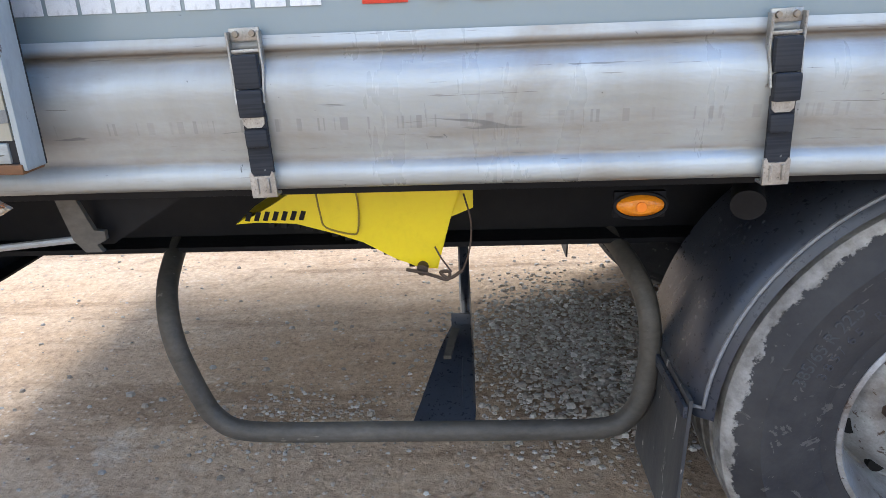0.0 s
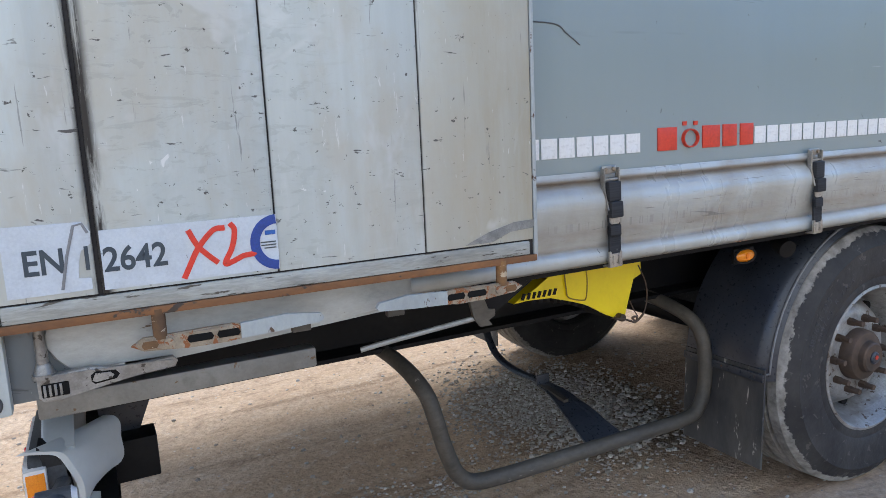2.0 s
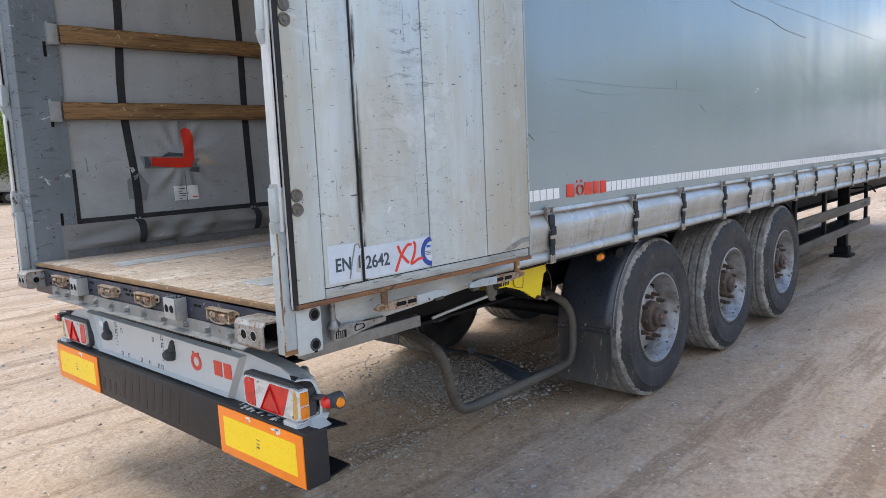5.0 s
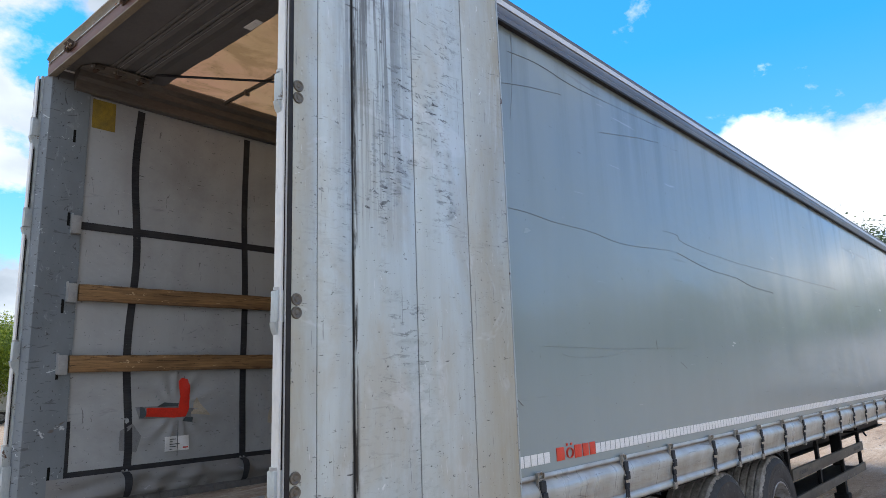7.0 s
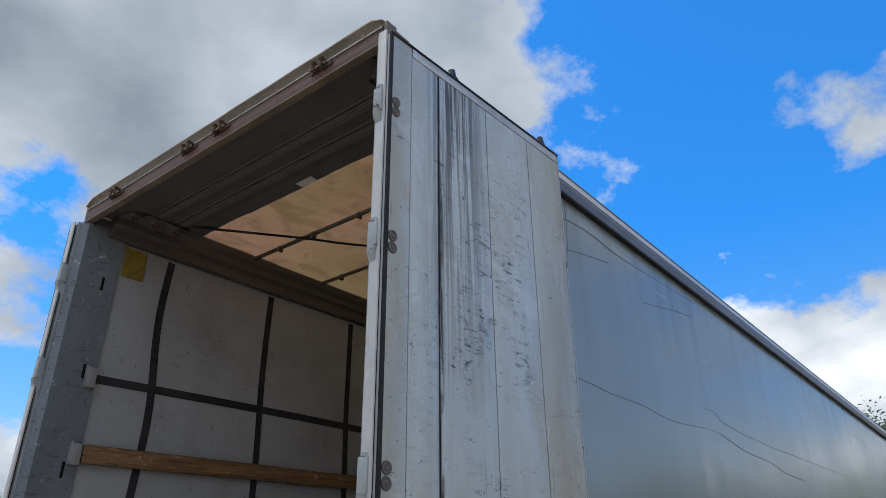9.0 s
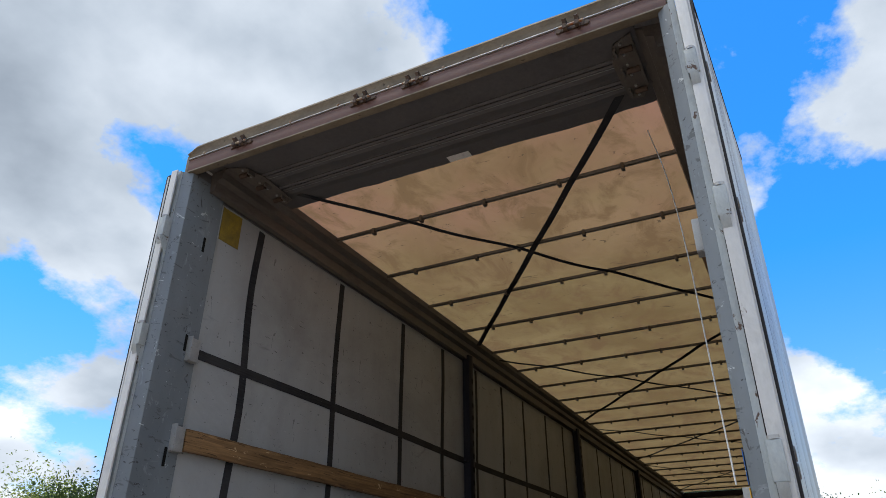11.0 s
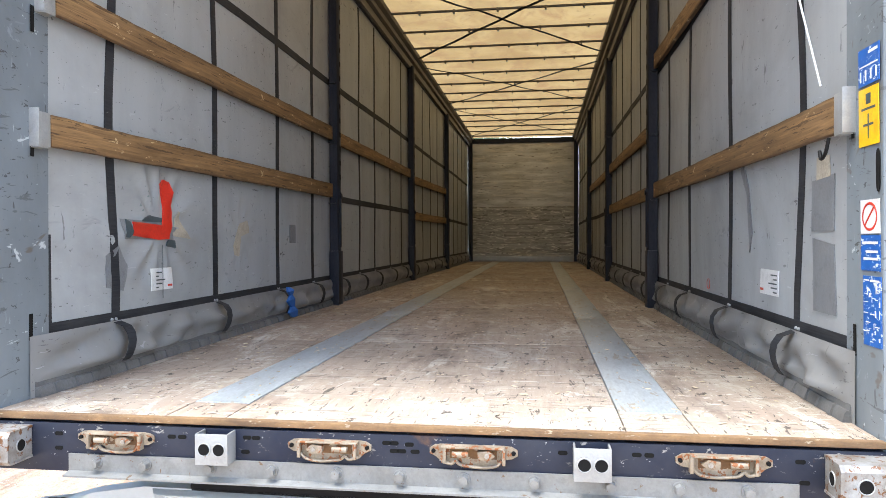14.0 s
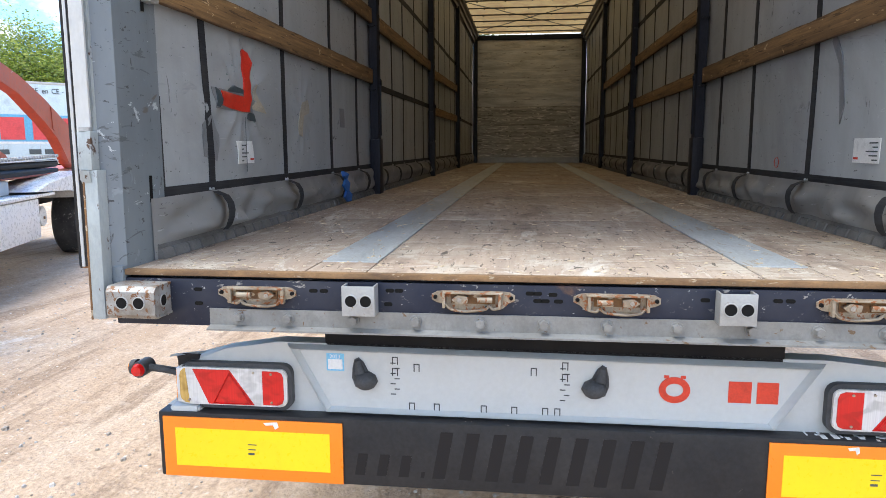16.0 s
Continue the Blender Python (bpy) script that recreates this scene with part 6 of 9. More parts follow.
def patch(cur, s, name, outline, mat, label, lift=0.005):
    """A flat patch glued to the inside of a curtain, following its folds."""
    bm = B()
    bm.faces.new([bm.verts.new((x, 0.0, z)) for x, z in outline])
    xs, zs = [p[0] for p in outline], [p[1] for p in outline]
    for axis, lo, hi in ((0, min(xs), max(xs)), (2, min(zs), max(zs))):
        for k in range(1, int((hi - lo) / 0.03) + 1):
            at = [0.0, 0.0, 0.0]
            way = [0.0, 0.0, 0.0]
            at[axis], way[axis] = lo + 0.03 * k, 1.0
            bmesh.ops.bisect_plane(bm, geom=bm.verts[:] + bm.edges[:] + bm.faces[:], plane_co=at, plane_no=way)
    rim = bmesh.ops.extrude_face_region(bm, geom=bm.faces[:])
    top = {v for v in rim["geom"] if isinstance(v, bmesh.types.BMVert)}
    for v in bm.verts:
        v.co.y = inner_y(s, v.co.x, v.co.z, lift if v in top else 0.0)
    return part(name, bm, mat, cur, label)


M["patch_grey"] = worn("patch_grey", (0.165, 0.175, 0.19), (0.23, 0.24, 0.25), 0.4, 0, 10)
M["patch_beige"] = worn("patch_beige", (0.42, 0.38, 0.30), (0.34, 0.31, 0.26), 0.6, 0, 10)
patch(curtain_l, 1, "repair_patch", [(0.478, 1.685), (0.838, 1.680), (0.856, 1.735), (0.718, 1.760), (0.454, 1.765)], "patch_grey", "grey repair patch", 0.003)
patch(curtain_l, 1, "repair_patch", [(0.838, 1.700), (0.982, 1.685), (0.874, 1.810)], "patch_beige", "beige glue stain", 0.0035)
patch(curtain_l, 1, "red_mark", [(0.520, 1.700), (0.718, 1.682), (0.800, 1.685), (0.820, 1.730), (0.828, 1.860), (0.808, 1.935), (0.772, 1.945), (0.748, 1.925), (0.760, 1.820), (0.748, 1.745), (0.622, 1.752), (0.526, 1.755)], "red_paint", "red L-shaped repair patch", 0.007)
patch(curtain_l, 1, "torn_edge", [(0.478, 1.692), (0.502, 1.690), (0.521, 1.705), (0.512, 1.755), (0.485, 1.765)], "ink_dark", "dark torn edge", 0.006)
patch(curtain_l, 1, "torn_edge", [(0.778, 1.655), (0.844, 1.645), (0.856, 1.678), (0.802, 1.682)], "ink_dark", "dark torn edge", 0.006)
patch(curtain_l, 1, "torn_edge", [(0.598, 1.758), (0.742, 1.757), (0.748, 1.775), (0.646, 1.785)], "ink_dark", "dark torn edge", 0.006)
patch(curtain_l, 1, "stain", [(1.46, 1.60), (1.53, 1.59), (1.55, 1.70), (1.66, 1.72), (1.64, 1.79), (1.53, 1.77), (1.47, 1.68)], "patch_beige", "beige glue stain", 0.003)
patch(curtain_l, 1, "repair_patch", [(2.30, 1.66), (2.40, 1.66), (2.40, 1.78), (2.30, 1.78)], "patch_grey", "grey repair patch", 0.003)
patch(curtain_l, 1, "repair_patch", [(0.36, 1.50), (0.47, 1.48), (0.50, 1.58), (0.44, 1.66), (0.36, 1.62)], "patch_grey", "grey repair patch", 0.002)
patch(curtain_l, 1, "yellow_label", [(0.08, 3.585), (0.23, 3.585), (0.23, 3.785), (0.08, 3.785)], "yellow_dusty", "dusty yellow label", 0.003)
patch(curtain_r, -1, "repair_patch", [(1.00, 1.86), (1.08, 1.97), (1.06, 2.02), (0.98, 1.90), (0.93, 1.70), (0.96, 1.62)], "patch_grey", "long grey repair patch", 0.004)
patch(curtain_r, -1, "repair_patch", [(0.13, 1.70), (0.30, 1.70), (0.30, 1.86), (0.13, 1.87)], "patch_grey", "grey repair patch", 0.003)
patch(curtain_r, -1, "repair_patch", [(0.16, 1.865), (0.26, 1.86), (0.26, 1.93), (0.17, 1.93)], "patch_beige", "beige repair patch", 0.004)
patch(curtain_r, -1, "repair_patch", [(0.10, 1.45), (0.27, 1.45), (0.29, 1.68), (0.13, 1.66)], "patch_grey", "grey repair patch", 0.003)
for cur, s, xa, xb in ((curtain_l, 1, 0.66, 0.83), (curtain_r, -1, 0.60, 0.81)):
    p = patch(cur, s, "paper_label", [(xa, 1.465), (xb, 1.465), (xb, 1.56), (xa, 1.56)], "white_sticker", "white printed paper label", 0.0035)
    for k in range(5):
        z = 1.475 + 0.016 * k
        b0, b1 = xa + 0.01 + (0.02 if s > 0 else 0), xa + 0.05 + 0.05 * ((k * 7) % 3) / 2
        bm = B()
        box(bm, b0, b1, inner_y(s, xa, 1.5, 0.0052) - 0.0005, inner_y(s, xa, 1.5, 0.0052) + 0.0005, z, z + 0.005)
        part("print", bm, "ink_dark", p)
    if s > 0:
        part("fold_line", box(B(), 0.744, 0.748, inner_y(s, xb, 1.5, 0.0052) - 0.0006, inner_y(s, xb, 1.5, 0.0052) + 0.0006, 1.43, 1.66), "ink_dark", p)
    bm = B()
    box(bm, xb - 0.045, xb - 0.008, inner_y(s, xb, 1.5, 0.0052) - 0.0005, inner_y(s, xb, 1.5, 0.0052) + 0.0005, 1.478, 1.487)
    part("print", bm, "red_sticker", p)

# rubber strip along the floor inside, with cross ribs
rib = finish(prism(B(), [(-1.228, DECK + 0.034), (-1.204, DECK + 0.003), (-1.196, DECK + 0.004), (-1.208, DECK + 0.036)], "x", 0.0, 0.006), "bead_rib", "bead")
rib_l = finish(prism(B(), [(1.228, DECK + 0.034), (1.204, DECK + 0.003), (1.196, DECK + 0.004), (1.208, DECK + 0.036)], "x", 0.0, 0.006), "bead_rib", "bead")
for s in (1, -1):
    bm = B()
    prism(bm, [(s * 1.238, DECK + 0.001), (s * 1.204, DECK + 0.001), (s * 1.210, DECK + 0.026), (s * 1.216, DECK + 0.034), (s * 1.222, DECK + 0.034), (s * 1.226, DECK + 0.050), (s * 1.238, DECK + 0.052)], "x", -0.04, FRONT)
    bead = part("floor_bead", bm, "bead", trailer, "dusty grey ribbed rubber edge strip")
    for k in range(52):
        part("bead_rib", rib_l if s > 0 else rib, None, bead, at=(0.03 + k * 0.098 + 0.006 * math.sin(k * 2.3), 0, 0))

# outside of the near curtain: reflective tape, maker's mark, buckles
seg = finish(box(B(), 0, 0.0515, -0.0012, 0.0, 0, 0.054, 0.0006), "tape_segment", "tape_white", False)
for k in range(200):
    x = 0.94 + 0.0585 * k
    if 1.50 < x + 0.05 < 1.97 or x > 12.9:
        continue
    z = 1.412 + 0.008 * min(1.0, x / 3)
    ob = part("tape_segment", seg, None, curtain_r, at=Matrix.Translation((x, -(WALL + wave(x + 0.025, z, -3.0, 0.010) * min(1, (z - 1.355) / 0.25)) - 0.0014, z)))
for x, w in ((1.527, 0.075), (1.708, 0.072), (1.794, 0.060), (1.870, 0.058)):
    part("maker_mark", box(B(), x, x + w, -WALL - 0.0035, -WALL + 0.004, 1.415, 1.482, 0.001), "red_sticker", curtain_r, "plain red block mark")
bm = B()
tube(bm, [(1.655 + 0.030 * math.cos(k * math.tau / 24), -WALL - 0.0015, 1.447 + 0.026 * math.sin(k * math.tau / 24)) for k in range(24)], 0.0025, 0.010, 6, closed=True)
part("maker_mark", bm, "red_sticker", curtain_r, "red ring mark")
for u in (0.0, 0.045):
    part("maker_mark", prism(B(), [(1.626 + u, 1.485), (1.640 + u, 1.485), (1.642 + u, 1.497), (1.626 + u, 1.497)], "y", -WALL - 0.003, -WALL + 0.004), "red_sticker", curtain_r)
# a torn fold in the curtain beside the door edge, and long creases, their shade drawn as thin dark strips
M["crease"] = worn("crease_dark", (0.11, 0.125, 0.135), (0.16, 0.175, 0.185), 0.45)
CREASES = (([(1.00, 1.775), (1.163, 1.765), (1.204, 1.742), (1.249, 1.712)], 0.0034), ([(1.18, 3.42), (1.457, 3.481), (1.835, 3.542)], 0.0026), ([(1.306, 3.643), (1.599, 3.665), (1.988, 3.649), (2.605, 3.678), (3.361, 3.713)], 0.0020),
           ([(1.94, 3.770), (2.38, 3.760), (2.983, 3.765)], 0.0018), ([(2.31, 3.42), (2.83, 3.516), (3.22, 3.571)], 0.0024), ([(1.347, 3.766), (1.338, 3.581), (1.327, 3.436), (1.294, 3.238)], 0.0018),
           ([(1.18, 2.727), (1.391, 2.734), (1.674, 2.719), (2.093, 2.718), (2.491, 2.690), (3.261, 2.737)], 0.0024), ([(3.38, 2.733), (4.0, 2.665), (4.65, 2.649), (5.0, 2.605), (5.65, 2.588)], 0.0034), ([(3.156, 2.873), (3.407, 2.875), (3.549, 2.825), (4.576, 2.792), (6.668, 2.807), (8.45, 2.822)], 0.0020),
           ([(1.46, 2.011), (1.9, 2.008), (2.343, 2.004), (2.82, 2.015), (3.31, 2.018)], 0.0014), ([(1.663, 1.970), (1.783, 1.952), (2.027, 1.952), (2.25, 1.965), (2.393, 1.990)], 0.0012), ([(2.851, 2.069), (2.862, 2.007)], 0.0014), ([(3.237, 1.919), (3.332, 1.872)], 0.0016))
for pts, w in CREASES:
    bm = B()
    way = smooth_path([(x, 0, z) for x, z in pts], 8)
    way = [(p.x, -WALL - 0.0003 - wave(p.x, p.z, -3.0, 0.010), p.z + 0.004 * noise.noise(Vector((p.x * 7, 1, 2)))) for p in way]
    tube(bm, way, w, w * 0.6, 6)
    part("crease", bm, "crease", curtain_r)


def buckle():
    """An over-centre tension buckle: steel frame, folded black strap and a hook under the rail."""
    bm = B()
    for u in (-0.026, 0.026):
        prism(bm, [(u - 0.0018, -0.115), (u + 0.0018, -0.115), (u + 0.0018, 0.0), (u - 0.0018, 0.0)], "y", -0.018, -0.002)
        tube(bm, [(u, -0.018, 0.0), (u, -0.016, -0.06), (u * 0.9, -0.028, -0.115)], 0.0028, seg=6)
    box(bm, -0.026, 0.026, -0.008, -0.002, -0.016, 0.006, 0.003)
    box(bm, -0.024, 0.024, -0.016, -0.012, -0.034, -0.028, 0.001)
    prism(bm, [(-0.020, -0.115), (0.020, -0.115), (0.018, -0.150), (0.012, -0.156), (-0.012, -0.156), (-0.018, -0.150)], "y", -0.026, -0.023)
    frame_me = finish(bm, "buckle", "buckle")
    bm = B()
    rod(bm, (0.014, -0.008, -0.004), (0.014, -0.013, -0.004), 0.006, 0.005, 10)
    rivet_me = finish(bm, "rivet", "steel_dirty")
    bm = B()
    box(bm, -0.022, 0.022, -0.032, -0.012, -0.092, -0.036, 0.006)
    fold_a = finish(bm, "strap_fold", "black_strap")
    fold_b = finish(box(B(), -0.021, 0.023, -0.038, -0.020, -0.138, -0.092, 0.006), "strap_fold", "black_strap")
    fold_c = finish(box(B(), -0.019, 0.020, -0.030, -0.012, -0.190, -0.158, 0.005), "strap_fold", "black_strap")
    tail_me = finish(prism(B(), [(-0.019, -0.130), (0.021, -0.130), (0.021, -0.242), (-0.019, -0.242)], "y", -0.023, -0.016), "strap", "black_strap")
    bm = B()
    prism(bm, [(-0.018, -0.232), (-0.014, -0.240), (0.014, -0.240), (0.018, -0.232), (0.022, -0.236), (0.022, -0.275), (-0.022, -0.275), (-0.022, -0.236)], "y", -0.026, -0.018)
    box(bm, -0.022, 0.022, -0.025, 0.006, -0.279, -0.274, 0.001)
    for u in (-0.010, 0.010):
        tube(bm, [(u, -0.027, -0.244), (u, -0.027, -0.270)], 0.003, seg=6)
    hook_me = finish(bm, "hook", "buckle")
    return frame_me, rivet_me, fold_a, fold_b, fold_c, tail_me, hook_me


BUCKLE = buckle()
for k, x in enumerate([1.330, 2.205, 2.872, 3.585, 4.108, 4.671, 5.326, 5.956, 6.709, 7.457, 8.15, 8.85, 9.55, 10.25, 10.95, 11.65, 12.35, 13.05]):
    tilt = rng.uniform(-2, 2)
    b = part("tension_buckle", BUCKLE[0], None, trailer, "steel tension buckle with black strap", at=Matrix.Translation((x, -WALL - 0.012, 1.380)) @ Matrix.Rotation(radians(tilt), 4, "Y"))
    for name, me in zip(("rivet", "strap_fold", "strap_fold", "strap_fold", "strap", "hook"), BUCKLE[1:]):
        ob = part(name, me, None, b)
    part("rivet", BUCKLE[1], None, b, at=(-0.028, 0, 0))

# roof
def build_roof():
    x0, x1 = 0.30, FRONT
    nx, ny = 220, 26
    verts = []
    for j in range(ny + 1):
        for i in range(nx + 1):
            x, y = x0 + (x1 - x0) * i / nx, -1.13 + 2.26 * j / ny
            sag = 0.012 * abs(math.sin(math.pi * (x - 0.967) / 0.645)) - 0.012
            verts.append((x, y, ROOF + 0.012 + sag * -1 + 0.006 * noise.noise(Vector((x * 1.3, y * 2, 2)))))
    n = nx + 1
    faces = [(j * n + i, j * n + i + 1, (j + 1) * n + i + 1, (j + 1) * n + i) for j in range(ny) for i in range(nx)]
    me = bpy.data.meshes.new("roof_tarpaulin")
    me.from_pydata(verts, [], faces)
    me.materials.append(M["tarp"])
    me.polygons.foreach_set("use_smooth", [True] * len(faces))
    roof = part("roof_tarpaulin", me, None, trailer, "translucent stained cream roof tarpaulin")
    clip = finish(box(B(), -0.018, 0.018, -0.010, 0.010, -0.030, 0.012, 0.003), "bow_clip", "bow")
    hook = finish(rod(B(), (0, 0, -0.03), (0.012, 0, -0.05), 0.005, seg=6), "bow_hook", "bow")
    for k in range(20):
        x = 0.967 + 0.645 * k
        bm = B()
        tube(bm, [(x, y, ROOF - 0.012) for y in (-1.12, -0.4, 0.4, 1.12)], 0.016, 0.013, 8)
        bow = part("roof_bow", bm, "bow", trailer, "steel roof bow")
        for y in (-0.86, -0.40, 0.02, 0.42, 0.86):
            part("bow_clip", clip, None, bow, at=(x, y + 0.05 * math.sin(k * 2.1 + y * 5), ROOF - 0.012))
    # crossed bracing straps below the bows
    for xa, xb in ((0.15, 3.22), (3.70, 6.47), (6.95, 9.42), (9.95, 13.0)):
        for f in (1, -1):
            pts = []
            for n in range(33):
                t = n / 32
                z = ROOF - 0.028 - 0.010 * abs(math.sin((xa + (xb - xa) * t - 0.967) / 0.645 * math.pi))
                wig = 0.018 * math.sin(t * 22 + f) if f > 0 else 0
                pts.append((xa + (xb - xa) * t + wig, f * (1.10 - 2.20 * t), z))
            bm = B()
            ring = []
            for n, p in enumerate(pts):
                a, b = Vector(pts[max(n - 1, 0)]), Vector(pts[min(n + 1, 32)])
                q = (b - a).cross(Vector((0, 0, 1))).normalized() * (0.020 if f < 0 else 0.016)
                ring.append([bm.verts.new(Vector(p) + q), bm.verts.new(Vector(p) - q), bm.verts.new(Vector(p) - q - Vector((0, 0, 0.003))), bm.verts.new(Vector(p) + q - Vector((0, 0, 0.003)))])
            for a, b in zip(ring, ring[1:]):
                for k in range(4):
                    bm.faces.new((a[k], a[(k + 1) % 4], b[(k + 1) % 4], b[k]))
            part("roof_strap", bm, "black_strap", roof)
    return roof


roof = build_roof()
for s in (1, -1):
    # side rail with its inner channel and the outer aluminium cover
    bm = B()
    prism(bm, [(s * 1.10, ROOF), (s * 1.11, ROOF - 0.035), (s * 1.15, ROOF - 0.055), (s * 1.155, ROOF - 0.095), (s * 1.19, ROOF - 0.11), (s * 1.195, ROOF - 0.17), (s * 1.225, ROOF - 0.175), (s * 1.235, ROOF - 0.12), (s * 1.235, ROOF + 0.012), (s * 1.12, ROOF + 0.02)], "x", -0.05, FRONT)
    part("roof_rail", bm, "rail_in", trailer, "brown-grey inner roof rail")
    bm = B()
    prism(bm, [(s * 1.238, 3.80), (s * 1.285, 3.79), (s * 1.290, 3.812), (s * 1.278, 3.828), (s * 1.284, 3.845), (s * 1.280, 3.870), (s * 1.256, 3.892), (s * 1.250, 3.930), (s * 1.20, 3.952), (s * 1.12, 3.952), (s * 1.12, 3.942), (s * 1.238, 3.925)], "x", -0.14, FRONT)
    cover = part("roof_edge", bm, "edge_dark", trailer, "dull aluminium roof edge profile")
    bm = B()
    prism(bm, [(s * 1.254, 3.902), (s * 1.261, 3.902), (s * 1.259, 3.938), (s * 1.205, 3.963), (s * 1.12, 3.963), (s * 1.12, 3.954), (s * 1.20, 3.954)], "x", -0.14, FRONT)
    part("edge_cap", bm, "cap_silver", cover, "bright silver edge cap")
    bm = B()
    prism(bm, [(s * 1.286, 3.79), (s * 1.286, 3.776), (s * 1.256, 3.776), (s * 1.256, 3.79)], "x", -0.10, FRONT)
    part("edge_seal", bm, "rubber_seal", trailer)
    cap = finish(rod(B(), (0, 0, 0), (0, 0, 0.016), 0.010, 0.008, 8), "edge_bolt", "steel_dirty")
    if s < 0:
        for k in range(21):
            part("edge_bolt", cap, None, cover, at=(0.4 + 0.64 * k, s * 1.235, 3.942))

# rear roof frame
HX = -0.188
bm = B()
prism(bm, [(HX, 3.866), (HX + 0.035, 3.866), (HX + 0.035, 3.946), (HX, 3.946), (HX - 0.004, 3.936), (HX - 0.001, 3.924), (HX - 0.006, 3.905), (HX - 0.002, 3.884)], "y", -1.270, 1.270)
header = part("rear_header", bm, "header_brown", trailer, "red-brown rear roof header")
bm = B()
prism(bm, [(HX - 0.004, 3.952), (HX - 0.008, 3.962), (HX + 0.001, 3.966), (HX - 0.002, 3.985), (HX - 0.018, 4.004), (HX - 0.016, 4.014), (HX - 0.002, 4.020), (HX + 0.16, 4.008), (HX + 0.16, 3.992), (HX + 0.05, 3.975), (HX + 0.03, 3.952)], "y", -1.275, 1.275)
bmesh.ops.subdivide_edges(bm, edges=[e for e in bm.edges if abs(e.verts[0].co.y - e.verts[1].co.y) > 1], cuts=40)
for v in bm.verts:
    # the cap's rounded ends, and small dents along its upper edge
    out = max(0.0, abs(v.co.y) - 1.20) / 0.075
    if v.co.z > 3.96:
        v.co.z += 0.003 * noise.noise(Vector((v.co.y * 5, 1.0, 3.0))) - (v.co.z - 3.955) * 0.55 * out ** 2
part("header_cap", bm, "header_beige", trailer, "weathered beige header cap")
part("header_trim", box(B(), HX - 0.009, HX + 0.02, -1.268, 1.268, 3.9465, 3.9515, 0.001), "alu", header, "pale metal trim line")
part("header_lip", box(B(), HX - 0.012, HX + 0.03, -1.266, 1.266, 3.858, 3.8655, 0.001), "header_beige", header)
for k in range(9):
    y = -1.16 + 0.29 * k
    part("header_bolt", rod(B(), (HX - 0.002, y, 3.956), (HX - 0.013, y, 3.956), 0.007, 0.006, 8), "steel_dirty", header)
for y in (0.897, 0.144, -0.142, -0.894):
    # a pressed keeper: tray between two ears, with hooked claws and a pin across
    bm = B()
    box(bm, HX - 0.010, HX - 0.002, y - 0.058, y + 0.058, 3.915, 3.930, 0.002)
    for u in (-0.060, 0.060):
        rod(bm, (HX - 0.003, y + u, 3.925), (HX - 0.012, y + u, 3.925), 0.014, 0.012, 12)
    keeper = part("lock_keeper", bm, "hub", header, "dark steel lock keeper")
    for u in (-0.026, 0.026):
        part("claw", prism(B(), [(HX - 0.008, 3.952), (HX - 0.034, 3.962), (HX - 0.044, 3.950), (HX - 0.036, 3.944), (HX - 0.030, 3.934), (HX - 0.042, 3.926), (HX - 0.040, 3.906), (HX - 0.026, 3.902), (HX - 0.008, 3.912)], "y", y + u - 0.008, y + u + 0.008), "hub", keeper)
    part("pin", rod(B(), (HX - 0.030, y - 0.052, 3.922), (HX - 0.030, y + 0.052, 3.922), 0.006, seg=8), "steel_dirty", keeper)
for s in (-1, 1):
    part("header_end", box(B(), HX - 0.002, HX + 0.06, s * 1.282 - 0.010, s * 1.282 + 0.010, 3.862, 3.978, 0.004), "header_beige", trailer)
# grey sheet under the rear end of the roof, with its ribs and wavy hem
verts, faces = [], []
NX, NY = 12, 60
for i in range(NX + 1):
    for j in range(NY + 1):
        y = -1.12 + 2.24 * j / NY
        xe = 0.490 + 0.020 * noise.noise(Vector((y * 2.2, 3, 0))) + 0.008 * noise.noise(Vector((y * 9, 5, 0)))
        x = -0.165 + (xe + 0.165) * i / NX
        z = 3.925 + 0.030 * i / NX - (0.010 if i in (6, 9) else 0.0)
        verts.append((x, y, z))
faces = [(i * (NY + 1) + j, i * (NY + 1) + j + 1, (i + 1) * (NY + 1) + j + 1, (i + 1) * (NY + 1) + j) for i in range(NX) for j in range(NY)]
me = bpy.data.meshes.new("roof_sheet")
me.from_pydata(verts, [], faces)
me.materials.append(M["roof_grey"])
rear_sheet = part("roof_sheet", me, None, trailer, "dark grey sheet under the rear roof end")
part("roof_lid", box(B(), -0.165, 0.46, -1.13, 1.13, 3.985, 4.004, 0.004), "roof_grey", trailer)
for x in (0.105, 0.265):
    # each rib is a pair of folds with a bright worn edge
    for dx in (-0.014, 0.014):
        bm = B()
        tube(bm, [(x + dx, -1.02, 3.926 + 0.05 * x), (x + dx, 1.02, 3.926 + 0.05 * x)], 0.010, 0.008, 8)
        part("sheet_rib", bm, "roof_grey", rear_sheet)
    part("rib_edge", tube(B(), [(x + 0.026, -1.02, 3.922 + 0.05 * x), (x + 0.026, 1.02, 3.922 + 0.05 * x)], 0.0016, seg=5), "galv", rear_sheet, "worn bright rib edge")
part("label", box(B(), 0.425, 0.475, -0.120, 0.010, 3.9440, 3.9465), "white_sticker", rear_sheet, "small white printed label")
